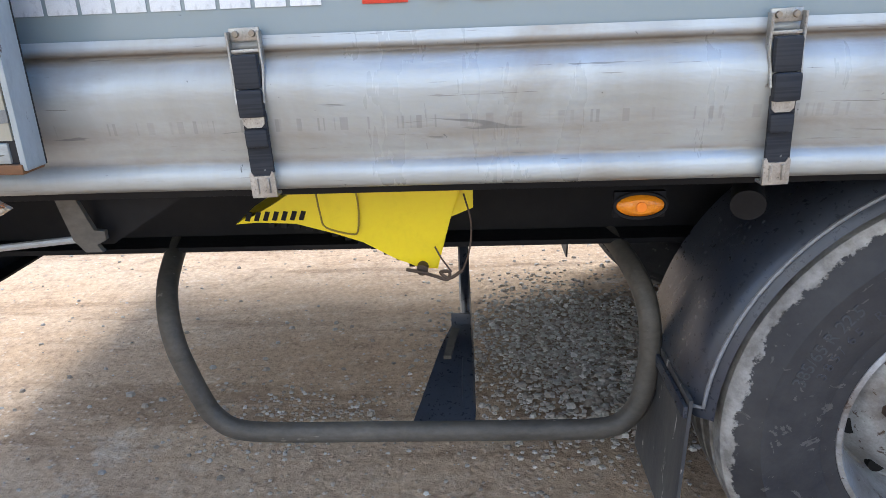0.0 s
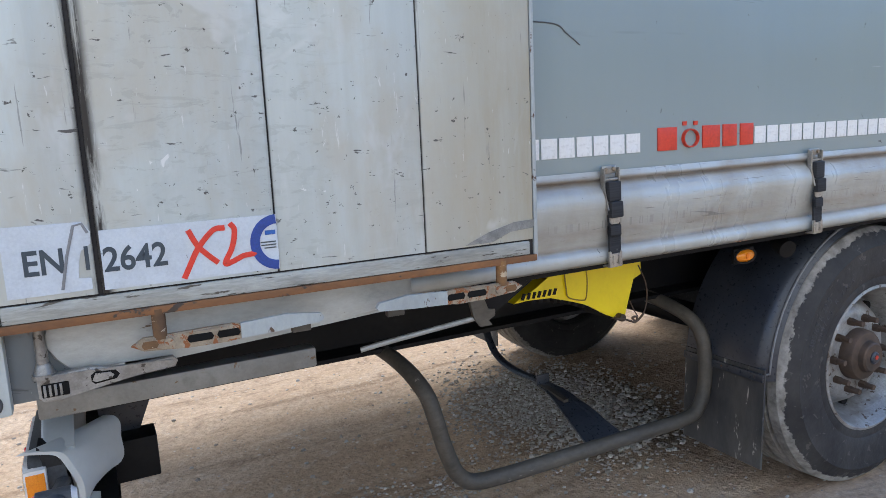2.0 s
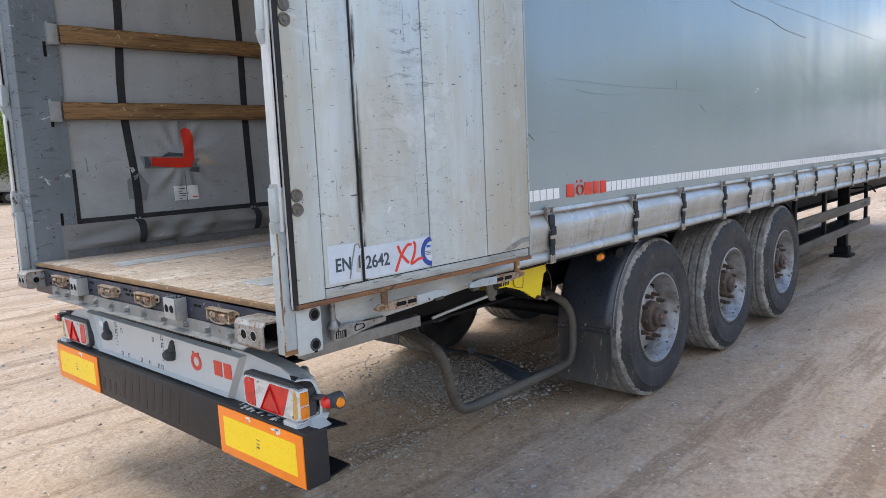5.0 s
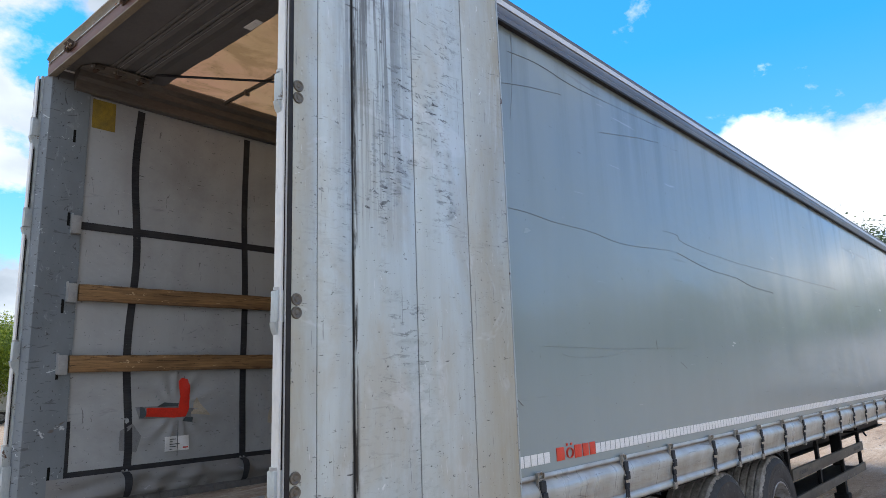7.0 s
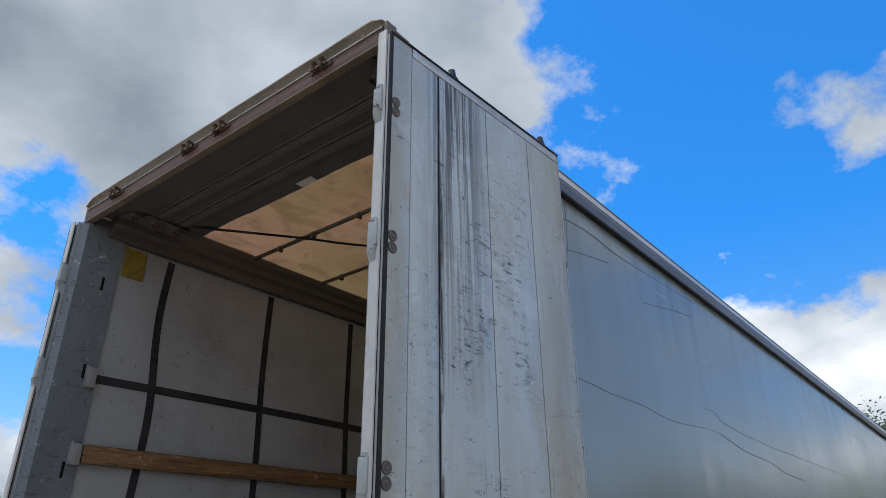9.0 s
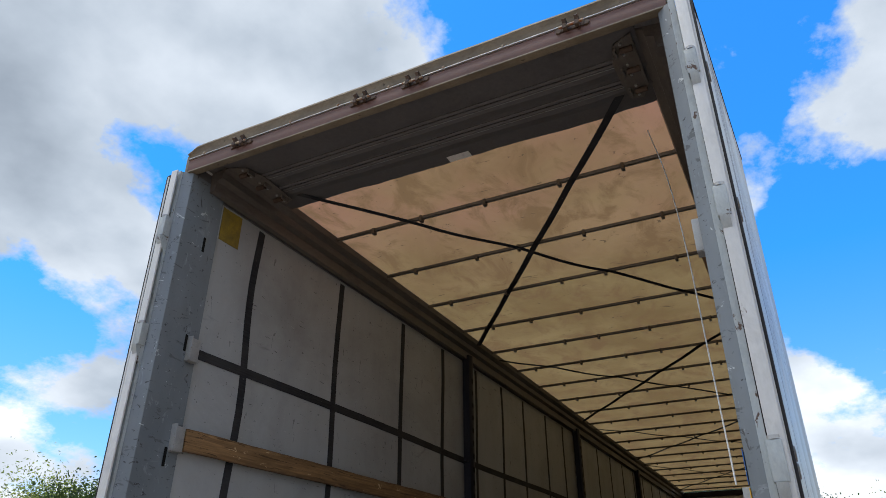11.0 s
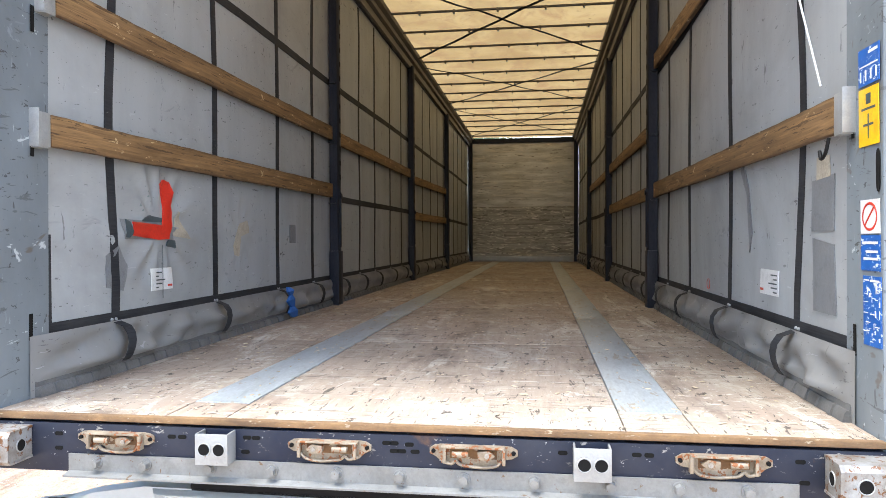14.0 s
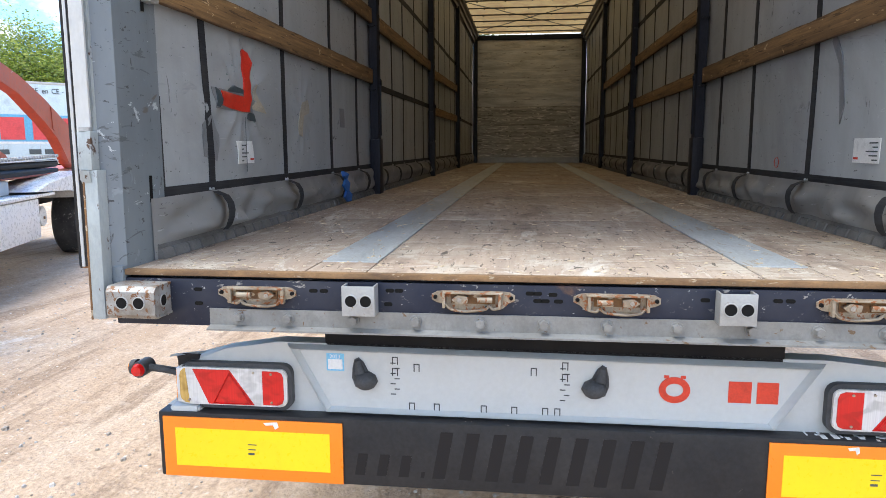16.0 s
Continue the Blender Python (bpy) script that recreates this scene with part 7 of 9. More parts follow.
for s in (1, -1):
    # sliding carriage: a bent plate with two arms, rollers and bolt heads
    bm = B()
    prism(bm, [(-0.06, s * 1.10), (-0.02, s * 1.02), (0.10, s * 0.985), (0.24, s * 0.99), (0.36, s * 1.00), (0.38, s * 1.06), (0.30, s * 1.10)], "z", 3.918, 3.924)
    carriage = part("roof_carriage", bm, "rail_in", trailer, "dark steel sliding roof carriage")
    for x in (0.02, 0.16, 0.31):
        part("roller", rod(B(), (x, s * 1.035, 3.908), (x, s * 1.09, 3.908), 0.014, 0.014, 14), "hub", carriage)
        part("axle_bracket", box(B(), x - 0.028, x + 0.028, s * 1.015 - 0.006, s * 1.015 + 0.006, 3.893, 3.918, 0.003), "rail_in", carriage)
        for u in (-0.035, 0.035):
            part("bolt", rod(B(), (x + u, s * 1.045, 3.918), (x + u, s * 1.045, 3.910), 0.007, 0.006, 8), "galv", carriage)

# front wall
fw = part("front_wall", box(B(), FRONT, FRONT + 0.06, -1.26, 1.26, 1.05, 3.96, 0.004), "front_wall", trailer, "weathered front wall")
for k in range(13):
    z = DECK + 0.002 + 0.205 * k
    part("front_plank", box(B(), FRONT - 0.010, FRONT, -1.13, 1.13, z, z + 0.202, 0.003), "front_wall", fw)
for s in (1, -1):
    part("front_post", box(B(), FRONT - 0.05, FRONT, s * 1.14, s * 1.24, DECK, ROOF - 0.03, 0.005), "post_blue", fw)
part("front_beam", box(B(), FRONT - 0.04, FRONT, -1.14, 1.14, ROOF - 0.11, ROOF - 0.01, 0.004), "post_blue", fw)
part("front_sill", box(B(), FRONT - 0.022, FRONT, -1.13, 1.13, DECK, DECK + 0.12, 0.003), "galv", fw)

# sliding pillars
def pillar(x, s):
    bm = B()
    y0 = 1.175
    prism(bm, [(x - 0.045, s * y0), (x - 0.02, s * (y0 - 0.012)), (x + 0.02, s * (y0 - 0.012)), (x + 0.045, s * y0), (x + 0.045, s * 1.235), (x - 0.045, s * 1.235)], "z", DECK, ROOF - 0.14)
    p = part("pillar", bm, "post_blue", trailer, "dark blue sliding side pillar")
    part("pillar_foot", box(B(), x - 0.06, x + 0.06, s * 1.16, s * 1.238, DECK, DECK + 0.42, 0.006), "post_blue", p)
    bm = B()
    rod(bm, (x, s * 1.15, 2.02), (x, s * 1.165, 2.02), 0.02, seg=12)
    box(bm, x - 0.012, x + 0.012, s * 1.16 - 0.004, s * 1.16 + 0.004, 1.62, 2.05, 0.002)
    part("pillar_lever", bm, "post_blue", p)
    for k in range(14):
        part("slot", box(B(), x - 0.016, x + 0.016, s * 1.1635 - 0.001, s * 1.1635 + 0.001, 2.15 + 0.11 * k, 2.19 + 0.11 * k), "black_hole", p)
    for z in (2.03, 2.50, 2.96):
        part("board_pocket", box(B(), x - 0.075, x + 0.075, s * 1.185, s * 1.236, z - 0.07, z - 0.062, 0.002), "post_blue", p)


PILLARS = (3.20, 6.45, 9.75)
for x in PILLARS:
    for s in (1, -1):
        pillar(x, s)


# side boards, loose in their pockets
def side_board(x0, x1, s, za, zb, label="weathered brown wooden side board"):
    L = x1 - x0
    bm = B()
    box(bm, -L / 2, L / 2, -0.0125, 0.0125, -0.052, 0.052, 0.004)
    bmesh.ops.subdivide_edges(bm, edges=[e for e in bm.edges if abs((e.verts[0].co - e.verts[1].co).x) > L * 0.5], cuts=40)
    seed = x0 * 3 + za
    for v in bm.verts:
        v.co.y += 0.004 * noise.noise(Vector((v.co.x * 1.2, seed, 0)))
        v.co.z += 0.004 * noise.noise(Vector((v.co.x * 2.0, seed, 7))) + 0.0035 * noise.noise(Vector((v.co.x * 9, seed, v.co.z * 30))) * (1 if v.co.z > 0 else 0.7)
    me = finish(bm, "side_board", "plank")
    ob = new("side_board", me)
    ob.matrix_basis = Matrix.Translation(((x0 + x1) / 2, s * 1.216, (za + zb) / 2)) @ Matrix.Rotation(-math.atan2(zb - za, L), 4, "Y")
    return tagged(ob, label, "side board", "side boards")


def clip(x, s, z):
    """A folded sheet-metal pocket that holds a board's end."""
    lo, hi = sorted((s * 1.197, s * 1.236))
    bm = B()
    face = s * 1.199
    box(bm, x - 0.045, x + 0.006, face - 0.002, face + 0.002, z - 0.060, z + 0.052, 0.001)
    box(bm, x - 0.048, x - 0.044, lo, hi, z - 0.060, z + 0.064, 0.001)
    box(bm, x - 0.045, x + 0.006, lo, hi, z - 0.0635, z - 0.0605, 0.0008)
    part("board_clip", bm, "galv", trailer, "galvanised steel board pocket")


side_board(0.02, 3.14, 1, 2.042, 2.062)
side_board(0.05, 3.14, 1, 2.482, 2.503, "yellowish wooden side board with dark knots")
side_board(0.02, 3.14, -1, 2.025, 2.032)
side_board(0.02, 3.14, -1, 2.93, 2.965)
side_board(3.26, 6.39, 1, 2.49, 2.50)
side_board(6.51, 9.69, 1, 2.44, 2.50)
side_board(6.51, 9.69, 1, 1.98, 2.00)
side_board(3.26, 6.39, -1, 2.03, 2.03)
side_board(3.26, 6.39, -1, 2.49, 2.51)
side_board(6.51, 9.69, -1, 2.49, 2.50)
for x, s, z in ((0.0, 1, 2.042), (0.03, 1, 2.482), (0.0, -1, 2.025), (0.0, -1, 2.93), (0.03, 1, 2.915)):
    clip(x, s, z)
bm = B()
tube(bm, smooth_path([(0.02, -1.19, 1.96), (0.03, -1.185, 1.92), (0.06, -1.185, 1.905), (0.08, -1.188, 1.93)], 6), 0.005, seg=6)
part("wire_loop", bm, "chassis", trailer)

# the white rope from the roof to the board pocket
bm = B()
tube(bm, smooth_path([(0.62, -1.02, 3.90), (0.55, -1.08, 3.55), (0.42, -1.12, 3.1), (0.22, -1.15, 2.55), (0.04, -1.175, 2.11)], 8), 0.003, seg=6)
rope = new("rope", finish(bm, "rope", "white_sticker"))
tagged(rope, "thin white rope hanging from the roof frame", "rope")

# blue strap hanging at the floor
bm = B()
ring = []
for k, (x, y, z, w) in enumerate([(2.07, 1.165, 1.385, 0.012), (2.065, 1.155, 1.355, 0.020), (2.085, 1.150, 1.335, 0.014), (2.06, 1.152, 1.30, 0.034), (2.10, 1.146, 1.262, 0.026), (2.08, 1.148, 1.228, 0.046), (2.12, 1.140, 1.196, 0.038)]):
    ring.append([bm.verts.new((x - w, y, z)), bm.verts.new((x + w, y - 0.022 * (k % 2), z + 0.012 * (k % 2))), bm.verts.new((x + w, y + 0.012, z)), bm.verts.new((x - w, y + 0.014, z))])
for a, b in zip(ring, ring[1:]):
    for k in range(4):
        bm.faces.new((a[k], a[(k + 1) % 4], b[(k + 1) % 4], b[k]))
bm.faces.new(ring[0]); bm.faces.new(ring[-1])
tagged(new("lashing_strap", finish(bm, "lashing_strap", "blue_webbing")), "crumpled blue webbing strap tied to the curtain", "strap")



# crumbs and wood chips on the floor
def build_debris():
    r3 = random.Random(11)
    verts, faces = [], []
    for _ in range(1500):
        x, y = REAR + 0.05 + 6.5 * r3.random() ** 1.6, r3.uniform(-1.19, 1.19)
        if noise.noise(Vector((x * 1.1, y * 1.7, 8))) < r3.uniform(-0.5, 0.35):
            continue
        a, L, w, h = r3.random() * 3.2, 0.002 + 0.013 * r3.random() ** 3, 0.0015 + 0.003 * r3.random(), 0.001 + 0.0025 * r3.random()
        ca, sa, b = math.cos(a), math.sin(a), len(verts)
        for dz, q in ((0.0, 1.0), (h, 0.7)):
            for u, v in ((-1, -1), (1, -1), (1, 1), (-1, 1)):
                verts.append((x + q * (u * L * ca - v * w * sa), y + q * (u * L * sa + v * w * ca), DECK + 0.0032 + dz))
        faces += [(b, b + 1, b + 5, b + 4), (b + 1, b + 2, b + 6, b + 5), (b + 2, b + 3, b + 7, b + 6), (b + 3, b, b + 4, b + 7), (b + 4, b + 5, b + 6, b + 7)]
    me = bpy.data.meshes.new("floor_debris")
    me.from_pydata(verts, [], faces)
    me.materials.append(M["chip"])
    tagged(new("floor_debris", me), "pale wood chips and crumbs scattered on the floor", "debris", kind="stuff")


build_debris()


# rear doors, folded back against the sides
def rear_door(s, full):
    x0, x1, z0, z1, yo, yi = -0.252, 0.985, 1.185, 3.836, 1.352, 1.300
    bm = B()
    box(bm, x0, x1, min(s * yo, s * yi) + 0.004, max(s * yo, s * yi) - 0.004, z0, z1, 0.003)
    door = part("rear_door", bm, "door_dark", trailer, "worn grey aluminium rear door folded open")
    seams = (x0 + 0.014, -0.128, 0.036, 0.368, 0.700, x1)
    for n, (a, b) in enumerate(zip(seams, seams[1:])):
        low = 1.232 if n > 0 else z0 + 0.012
        gap = 0.0040
        bm = B()
        box(bm, a + (gap if n == 2 else 0.0016), b - (gap if n == 1 else 0.0016), min(s * yo, s * (yo - 0.008)), max(s * yo, s * (yo - 0.008)), low + 0.0015, z1 - (0.045 if n else 0.0), 0.0022)
        part("door_panel", bm, "door", door)
    bm = B()
    box(bm, -0.128, x1 - 0.012, min(s * (yo + 0.001), s * (yo - 0.008)), max(s * (yo + 0.001), s * (yo - 0.008)), z0 + 0.012, 1.230, 0.003)
    part("bottom_plank", bm, "plank_low", door, "weathered splintered bottom plank")
    bm = B()
    box(bm, -0.125, x1 - 0.004, min(s * (yo + 0.002), s * (yo - 0.008)), max(s * (yo + 0.002), s * (yo - 0.008)), z1 - 0.043, z1, 0.003)
    part("top_profile", bm, "alu", door)
    part("bottom_edge", box(B(), x0, x1 + 0.006, s * 1.326 - 0.030, s * 1.326 + 0.030, z0 - 0.005, z0 + 0.011, 0.002), "edge_rust", door, "rusty bottom edge")
    part("door_seal", box(B(), x0 - 0.002, x0 + 0.011, s * 1.316 - 0.020, s * 1.316 + 0.020, z0, z1, 0.004), "rubber_seal", door, "black rubber edge seal")
    part("door_edge", box(B(), x0 - 0.003, x0 + 0.013, s * 1.3515 - 0.004, s * 1.3515 + 0.004, z0, z1, 0.001), "rubber_seal", door, "black rubber edge profile")
    part("door_edge", box(B(), x0 - 0.003, x0 + 0.010, s * 1.342 - 0.005, s * 1.342 + 0.005, z0, z1, 0.001), "strip_white", door, "worn white edge profile")
    part("door_end", box(B(), x1 + 0.001, x1 + 0.012, s * 1.326 - 0.026, s * 1.326 + 0.026, z0, z1, 0.003), "paint_white", door, "worn pale edge profile")
    part("door_seal", box(B(), x1 + 0.001, x1 + 0.010, s * 1.297 - 0.004, s * 1.297 + 0.004, z0, z1, 0.002), "rubber_seal", door, "black rubber edge seal")
    part("top_seal", box(B(), x0, x1 + 0.008, s * 1.326 - 0.031, s * 1.326 + 0.031, z1, z1 + 0.012, 0.003), "rubber_seal", door)
    for z in (1.545, 2.137, 2.925, 3.504):
        for dz in (-0.040, 0.006):
            bm = B()
            lathe(bm, [(0.0005, -0.005), (0.006, -0.005), (0.008, -0.002), (0.013, -0.002), (0.016, -0.005), (0.020, -0.005), (0.022, -0.001), (0.022, 0.0), (0.0005, 0.0)], 20)
            part("hinge_bolt", bm, "bow", door, at=Matrix.Translation((x0 + 0.036, s * (yo + 0.001), z + dz)) @ (Matrix.Identity(4) if s < 0 else Matrix.Rotation(math.pi, 4, "Z")))
    if not full:
        return door
    # lock bar cams on top
    for x in (0.16, 0.875):
        bm = B()
        box(bm, x - 0.03, x + 0.03, s * 1.326 - 0.016, s * 1.326 + 0.016, z1 + 0.012, z1 + 0.045, 0.008)
        rod(bm, (x, s * 1.326, z1 + 0.04), (x, s * 1.326, z1 + 0.072), 0.020, 0.016, 12)
        part("bar_end", bm, "fender", door, "dark steel lock bar end")
    # lock handles under the door
    for x, f in ((0.076, 1), (0.950, -1)):
        y = s * 1.345
        bm = B()
        prism(bm, [(x, 1.122), (x + f * 0.022, 1.136), (x + f * 0.19, 1.139), (x + f * 0.212, 1.134), (x + f * 0.212, 1.106), (x + f * 0.18, 1.103), (x + f * 0.10, 1.104), (x + f * 0.022, 1.110)], "y", y - 0.009, y + 0.006)
        bmesh.ops.bevel(bm, geom=[e for e in bm.edges if abs(e.verts[0].co.y - e.verts[1].co.y) < 1e-6], offset=0.003, segments=2, affect="EDGES")
        handle = part("lock_handle", bm, "steel_dirty", door, "worn steel door lock handle")
        for a, b in ((0.022, 0.045), (0.105, 0.148), (0.162, 0.200)):
            part("handle_slot", prism(B(), [(x + f * a, 1.114), (x + f * b, 1.114), (x + f * (b + 0.004), 1.121), (x + f * b, 1.129), (x + f * a, 1.129), (x + f * (a - 0.004), 1.121)], "y", y - 0.0104, y - 0.0085), "rust" if a < 0.1 else "black_hole", handle)
        part("handle_boss", rod(B(), (x + f * 0.068, y - 0.008, 1.122), (x + f * 0.068, y - 0.014, 1.122), 0.010, 0.009, 14), "steel_dirty", handle)
        part("handle_grip", prism(B(), [(x + f * 0.205, 1.138), (x + f * 0.30, 1.143), (x + f * 0.372, 1.134), (x + f * 0.378, 1.124), (x + f * 0.372, 1.116), (x + f * 0.29, 1.110), (x + f * 0.205, 1.107)], "y", y - 0.013, y - 0.003), "paint_white", handle, "pale painted grip")
        part("handle_clamp", box(B(), x + f * 0.33 - 0.020, x + f * 0.33 + 0.020, y - 0.008, y + 0.012, 1.098, 1.126, 0.003), "guard", handle)
        part("lock_bar", rod(B(), (x + f * 0.054, y, 1.13), (x + f * 0.054, y, 1.19), 0.013, 0.013, 12), "rust", handle, "rusty lock bar")
    return door


door_r = rear_door(-1, True)
door_l = rear_door(1, False)

# the sticker on the door
DY = -1.3532
sticker = part("load_sticker", prism(B(), [(-0.113, 1.243), (-0.012, 1.244), (0.024, 1.245), (0.024, 1.266), (0.003, 1.268), (0.006, 1.296), (0.012, 1.318), (0.029, 1.330), (0.031, 1.352), (0.018, 1.371), (-0.113, 1.372)], "y", DY - 0.0008, DY + 0.002), "sticker_worn", door_r, "white load securing sticker with dark print")
part("load_sticker", box(B(), 0.044, 0.370, DY - 0.0008, DY + 0.002, 1.240, 1.352), "sticker_worn", door_r, "white sticker half with dark print")


def print_on(text, x, z, h, mat, squeeze=0.9, skew=0.0):
    me = lettering(text, h, squeeze=squeeze, bold=0.0013)
    if skew:
        me.transform(Matrix(((1, 0, skew, 0), (0, 1, 0, 0), (0, 0, 1, 0), (0, 0, 0, 1))))
    me.materials.append(M[mat])
    return part("print", me, None, sticker, at=Matrix.Translation((x, DY - 0.0012, z)))


print_on("EN", -0.085, 1.282, 0.046, "ink_blue", 0.86)
print_on("1", 0.008, 1.283, 0.044, "ink_blue", 0.8)
print_on("2642", 0.046, 1.275, 0.046, "ink_blue", 0.88)
bm = B()
tube(bm, [(-0.025, DY - 0.0015, 1.25), (-0.012, DY - 0.0015, 1.31), (0.004, DY - 0.0015, 1.365), (0.018, DY - 0.0015, 1.368), (0.026, DY - 0.0015, 1.35)], 0.0012, 0.0030, 6)
part("tear", bm, "patch_grey", sticker)
for pts in ([(0.199, 1.337), (0.214, 1.305), (0.232, 1.284), (0.250, 1.267)], [(0.268, 1.335), (0.245, 1.332), (0.215, 1.300), (0.198, 1.270), (0.184, 1.243)], [(0.278, 1.343), (0.286, 1.328), (0.279, 1.295), (0.263, 1.264), (0.278, 1.266), (0.300, 1.275), (0.326, 1.277)]):
    bm = B()
    tube(bm, smooth_path([(x, DY - 0.0016, z) for x, z in pts], 6), 0.0012, 0.0062, 6)
    part("print", bm, "red_paint", sticker, "red brush-stroke letter")
bm = B()
tube(bm, [(0.368 - 0.044 * math.sin(a), DY - 0.0016, 1.296 + 0.047 * math.cos(a)) for a in [math.pi * k / 16 for k in range(17)]], 0.0012, 0.0110, 6)
part("seal_mark", bm, "seal_blue", sticker, "blue half-round test mark")
for k, (a, b, z) in enumerate(((0.345, 0.366, 1.312), (0.335, 0.366, 1.296), (0.336, 0.366, 1.290), (0.342, 0.366, 1.284))):
    part("seal_print", box(B(), a, b, DY - 0.0018, DY - 0.0006, z, z + (0.009 if k == 0 else 0.0025)), "blue_sticker" if k == 0 else "ink_dark", sticker)
M["smear"] = worn("dark_smear", (0.14, 0.145, 0.14), (0.28, 0.28, 0.27), 0.55, 0, 30, 0.9)
bm = prism(B(), [(0.80, 1.238), (0.86, 1.262), (0.93, 1.280), (0.985, 1.282), (0.985, 1.262), (0.92, 1.258), (0.87, 1.238)], "y", DY - 0.0006, DY + 0.002)
part("scuff", bm, "smear", door_r, "dark scuff mark")

lean(door_r, -1, 0.037)
lean(door_l, 1, 0.037)

# under the rear corner: curtain ratchet, square tube and lever
bm = B()
prism(bm, [(-0.072, 1.188), (-0.072, 1.140), (-0.066, 1.102), (-0.045, 1.078), (-0.011, 1.072), (0.155, 1.070), (0.377, 1.080), (0.70, 1.094), (0.70, 1.188)], "y", -1.306, -1.268)
bmesh.ops.bevel(bm, geom=[e for e in bm.edges if abs(e.verts[0].co.y - e.verts[1].co.y) < 1e-6 and e.verts[0].co.y < -1.29 and min(v.co.z for v in e.verts) < 1.15], offset=0.014, segments=3, affect="EDGES")
part("skirt_end", bm, "skirt_flap", trailer, "stuffed silver-grey end of the curtain skirt")
bm = B()
prism(bm, [(-0.090, 1.046), (-0.090, 1.082), (-0.060, 1.086), (0.0, 1.089), (0.030, 1.083), (0.062, 1.078), (0.150, 1.081), (0.158, 1.072), (0.152, 1.061), (0.060, 1.055), (0.0, 1.046), (-0.055, 1.034), (-0.082, 1.037)], "y", -1.337, -1.312)
bmesh.ops.bevel(bm, geom=[e for e in bm.edges if abs(e.verts[0].co.y - e.verts[1].co.y) < 1e-6], offset=0.004, segments=2, affect="EDGES")
ratchet = part("curtain_ratchet", bm, "ratchet_steel", trailer, "galvanised curtain ratchet with lever")
bm = B()
rod(bm, (-0.077, -1.318, 1.105), (-0.077, -1.318, 1.185), 0.011, 0.009, 12)
rod(bm, (-0.077, -1.318, 1.088), (-0.077, -1.318, 1.108), 0.019, 0.012, 14)
rod(bm, (-0.077, -1.318, 1.080), (-0.077, -1.318, 1.089), 0.021, 0.021, 14)
part("spindle", bm, "ratchet_steel", ratchet)
part("wheel_window", box(B(), -0.084, -0.038, -1.3385, -1.336, 1.046, 1.072, 0.002), "black_hole", ratchet)
for k in range(4):
    part("tooth", box(B(), -0.081 + 0.009 * k, -0.0765 + 0.009 * k, -1.3405, -1.337, 1.048, 1.070, 0.001), "ratchet_steel", ratchet)
part("lever_slot", prism(B(), [(0.0, 1.062), (0.006, 1.056), (0.044, 1.060), (0.050, 1.068), (0.044, 1.077), (0.008, 1.080), (0.0, 1.074)], "y", -1.3385, -1.336), "black_hole", ratchet)
part("pawl", prism(B(), [(0.002, 1.064), (0.008, 1.060), (0.036, 1.063), (0.040, 1.069), (0.035, 1.075), (0.008, 1.077)], "y", -1.3405, -1.3375), "ratchet_steel", ratchet)
bm = B()
box(bm, -0.11, 0.484, -1.185, -1.135, 0.952, 1.0, 0.006)
part("square_tube", bm, "ledge_steel", trailer, "dusty square steel tube")
bm = B()
tube(bm, smooth_path([(0.62, -1.12, 0.95), (0.70, -1.14, 0.965), (0.93, -1.19, 1.0)], 5), 0.0075, seg=8)
part("stay_rod", bm, "galv", trailer)
bm = B()
prism(bm, [(0.90, 1.085), (0.94, 1.085), (0.965, 1.02), (0.985, 1.018), (0.985, 1.0), (0.965, 0.99), (0.975, 0.975), (0.94, 0.975), (0.92, 1.0)], "y", -1.20, -1.188)
part("stay_bracket", bm, "guard", trailer)
part("frame_gusset", prism(B(), [(0.95, 1.10), (1.18, 1.10), (0.98, 0.98), (0.95, 0.98)], "y", -1.165, -1.155), "chassis", trailer)

# side guard loop
GY = -0.893
left_leg = [(0.835, -0.46, 0.798), (0.850, -0.58, 0.788), (0.875, -0.71, 0.766), (0.896, -0.81, 0.730), (0.916, -0.872, 0.675), (0.932, GY, 0.600), (0.952, GY, 0.520), (0.975, GY, 0.448), (1.002, GY, 0.394), (1.060, GY, 0.352)]
right_leg = [(2.030, GY, 0.346), (2.092, -0.888, 0.376), (2.122, -0.885, 0.430), (2.136, -0.880, 0.510), (2.138, -0.874, 0.590), (2.132, -0.858, 0.665), (2.118, -0.810, 0.722), (2.095, -0.700, 0.764), (2.070, -0.580, 0.788), (2.050, -0.460, 0.798)]
bm = B()
tube(bm, smooth_path(left_leg + [(1.2, GY, 0.341), (1.5, GY, 0.341), (1.85, GY, 0.341)] + right_leg, 5), 0.028, 0.025, 12)
guard = part("side_guard", bm, "guard", trailer, "dusty bent steel tube side guard")
# stay that runs inwards from the loop, with a slotted plate over its outer half
stay = [(1.676, -0.86, 0.362), (1.674, -0.70, 0.405), (1.670, -0.45, 0.425), (1.664, -0.22, 0.420), (1.660, -0.07, 0.450), (1.658, 0.01, 0.530), (1.656, 0.05, 0.640), (1.656, 0.06, 0.85)]
part("guard_stay", tube(B(), smooth_path(stay, 5), 0.020, 0.012, 8), "fender", guard, "black flat steel guard stay")


def slope(y):
    return 0.356 + 0.066 * min(1.0, max(0.0, (y + 0.88) / 0.30))


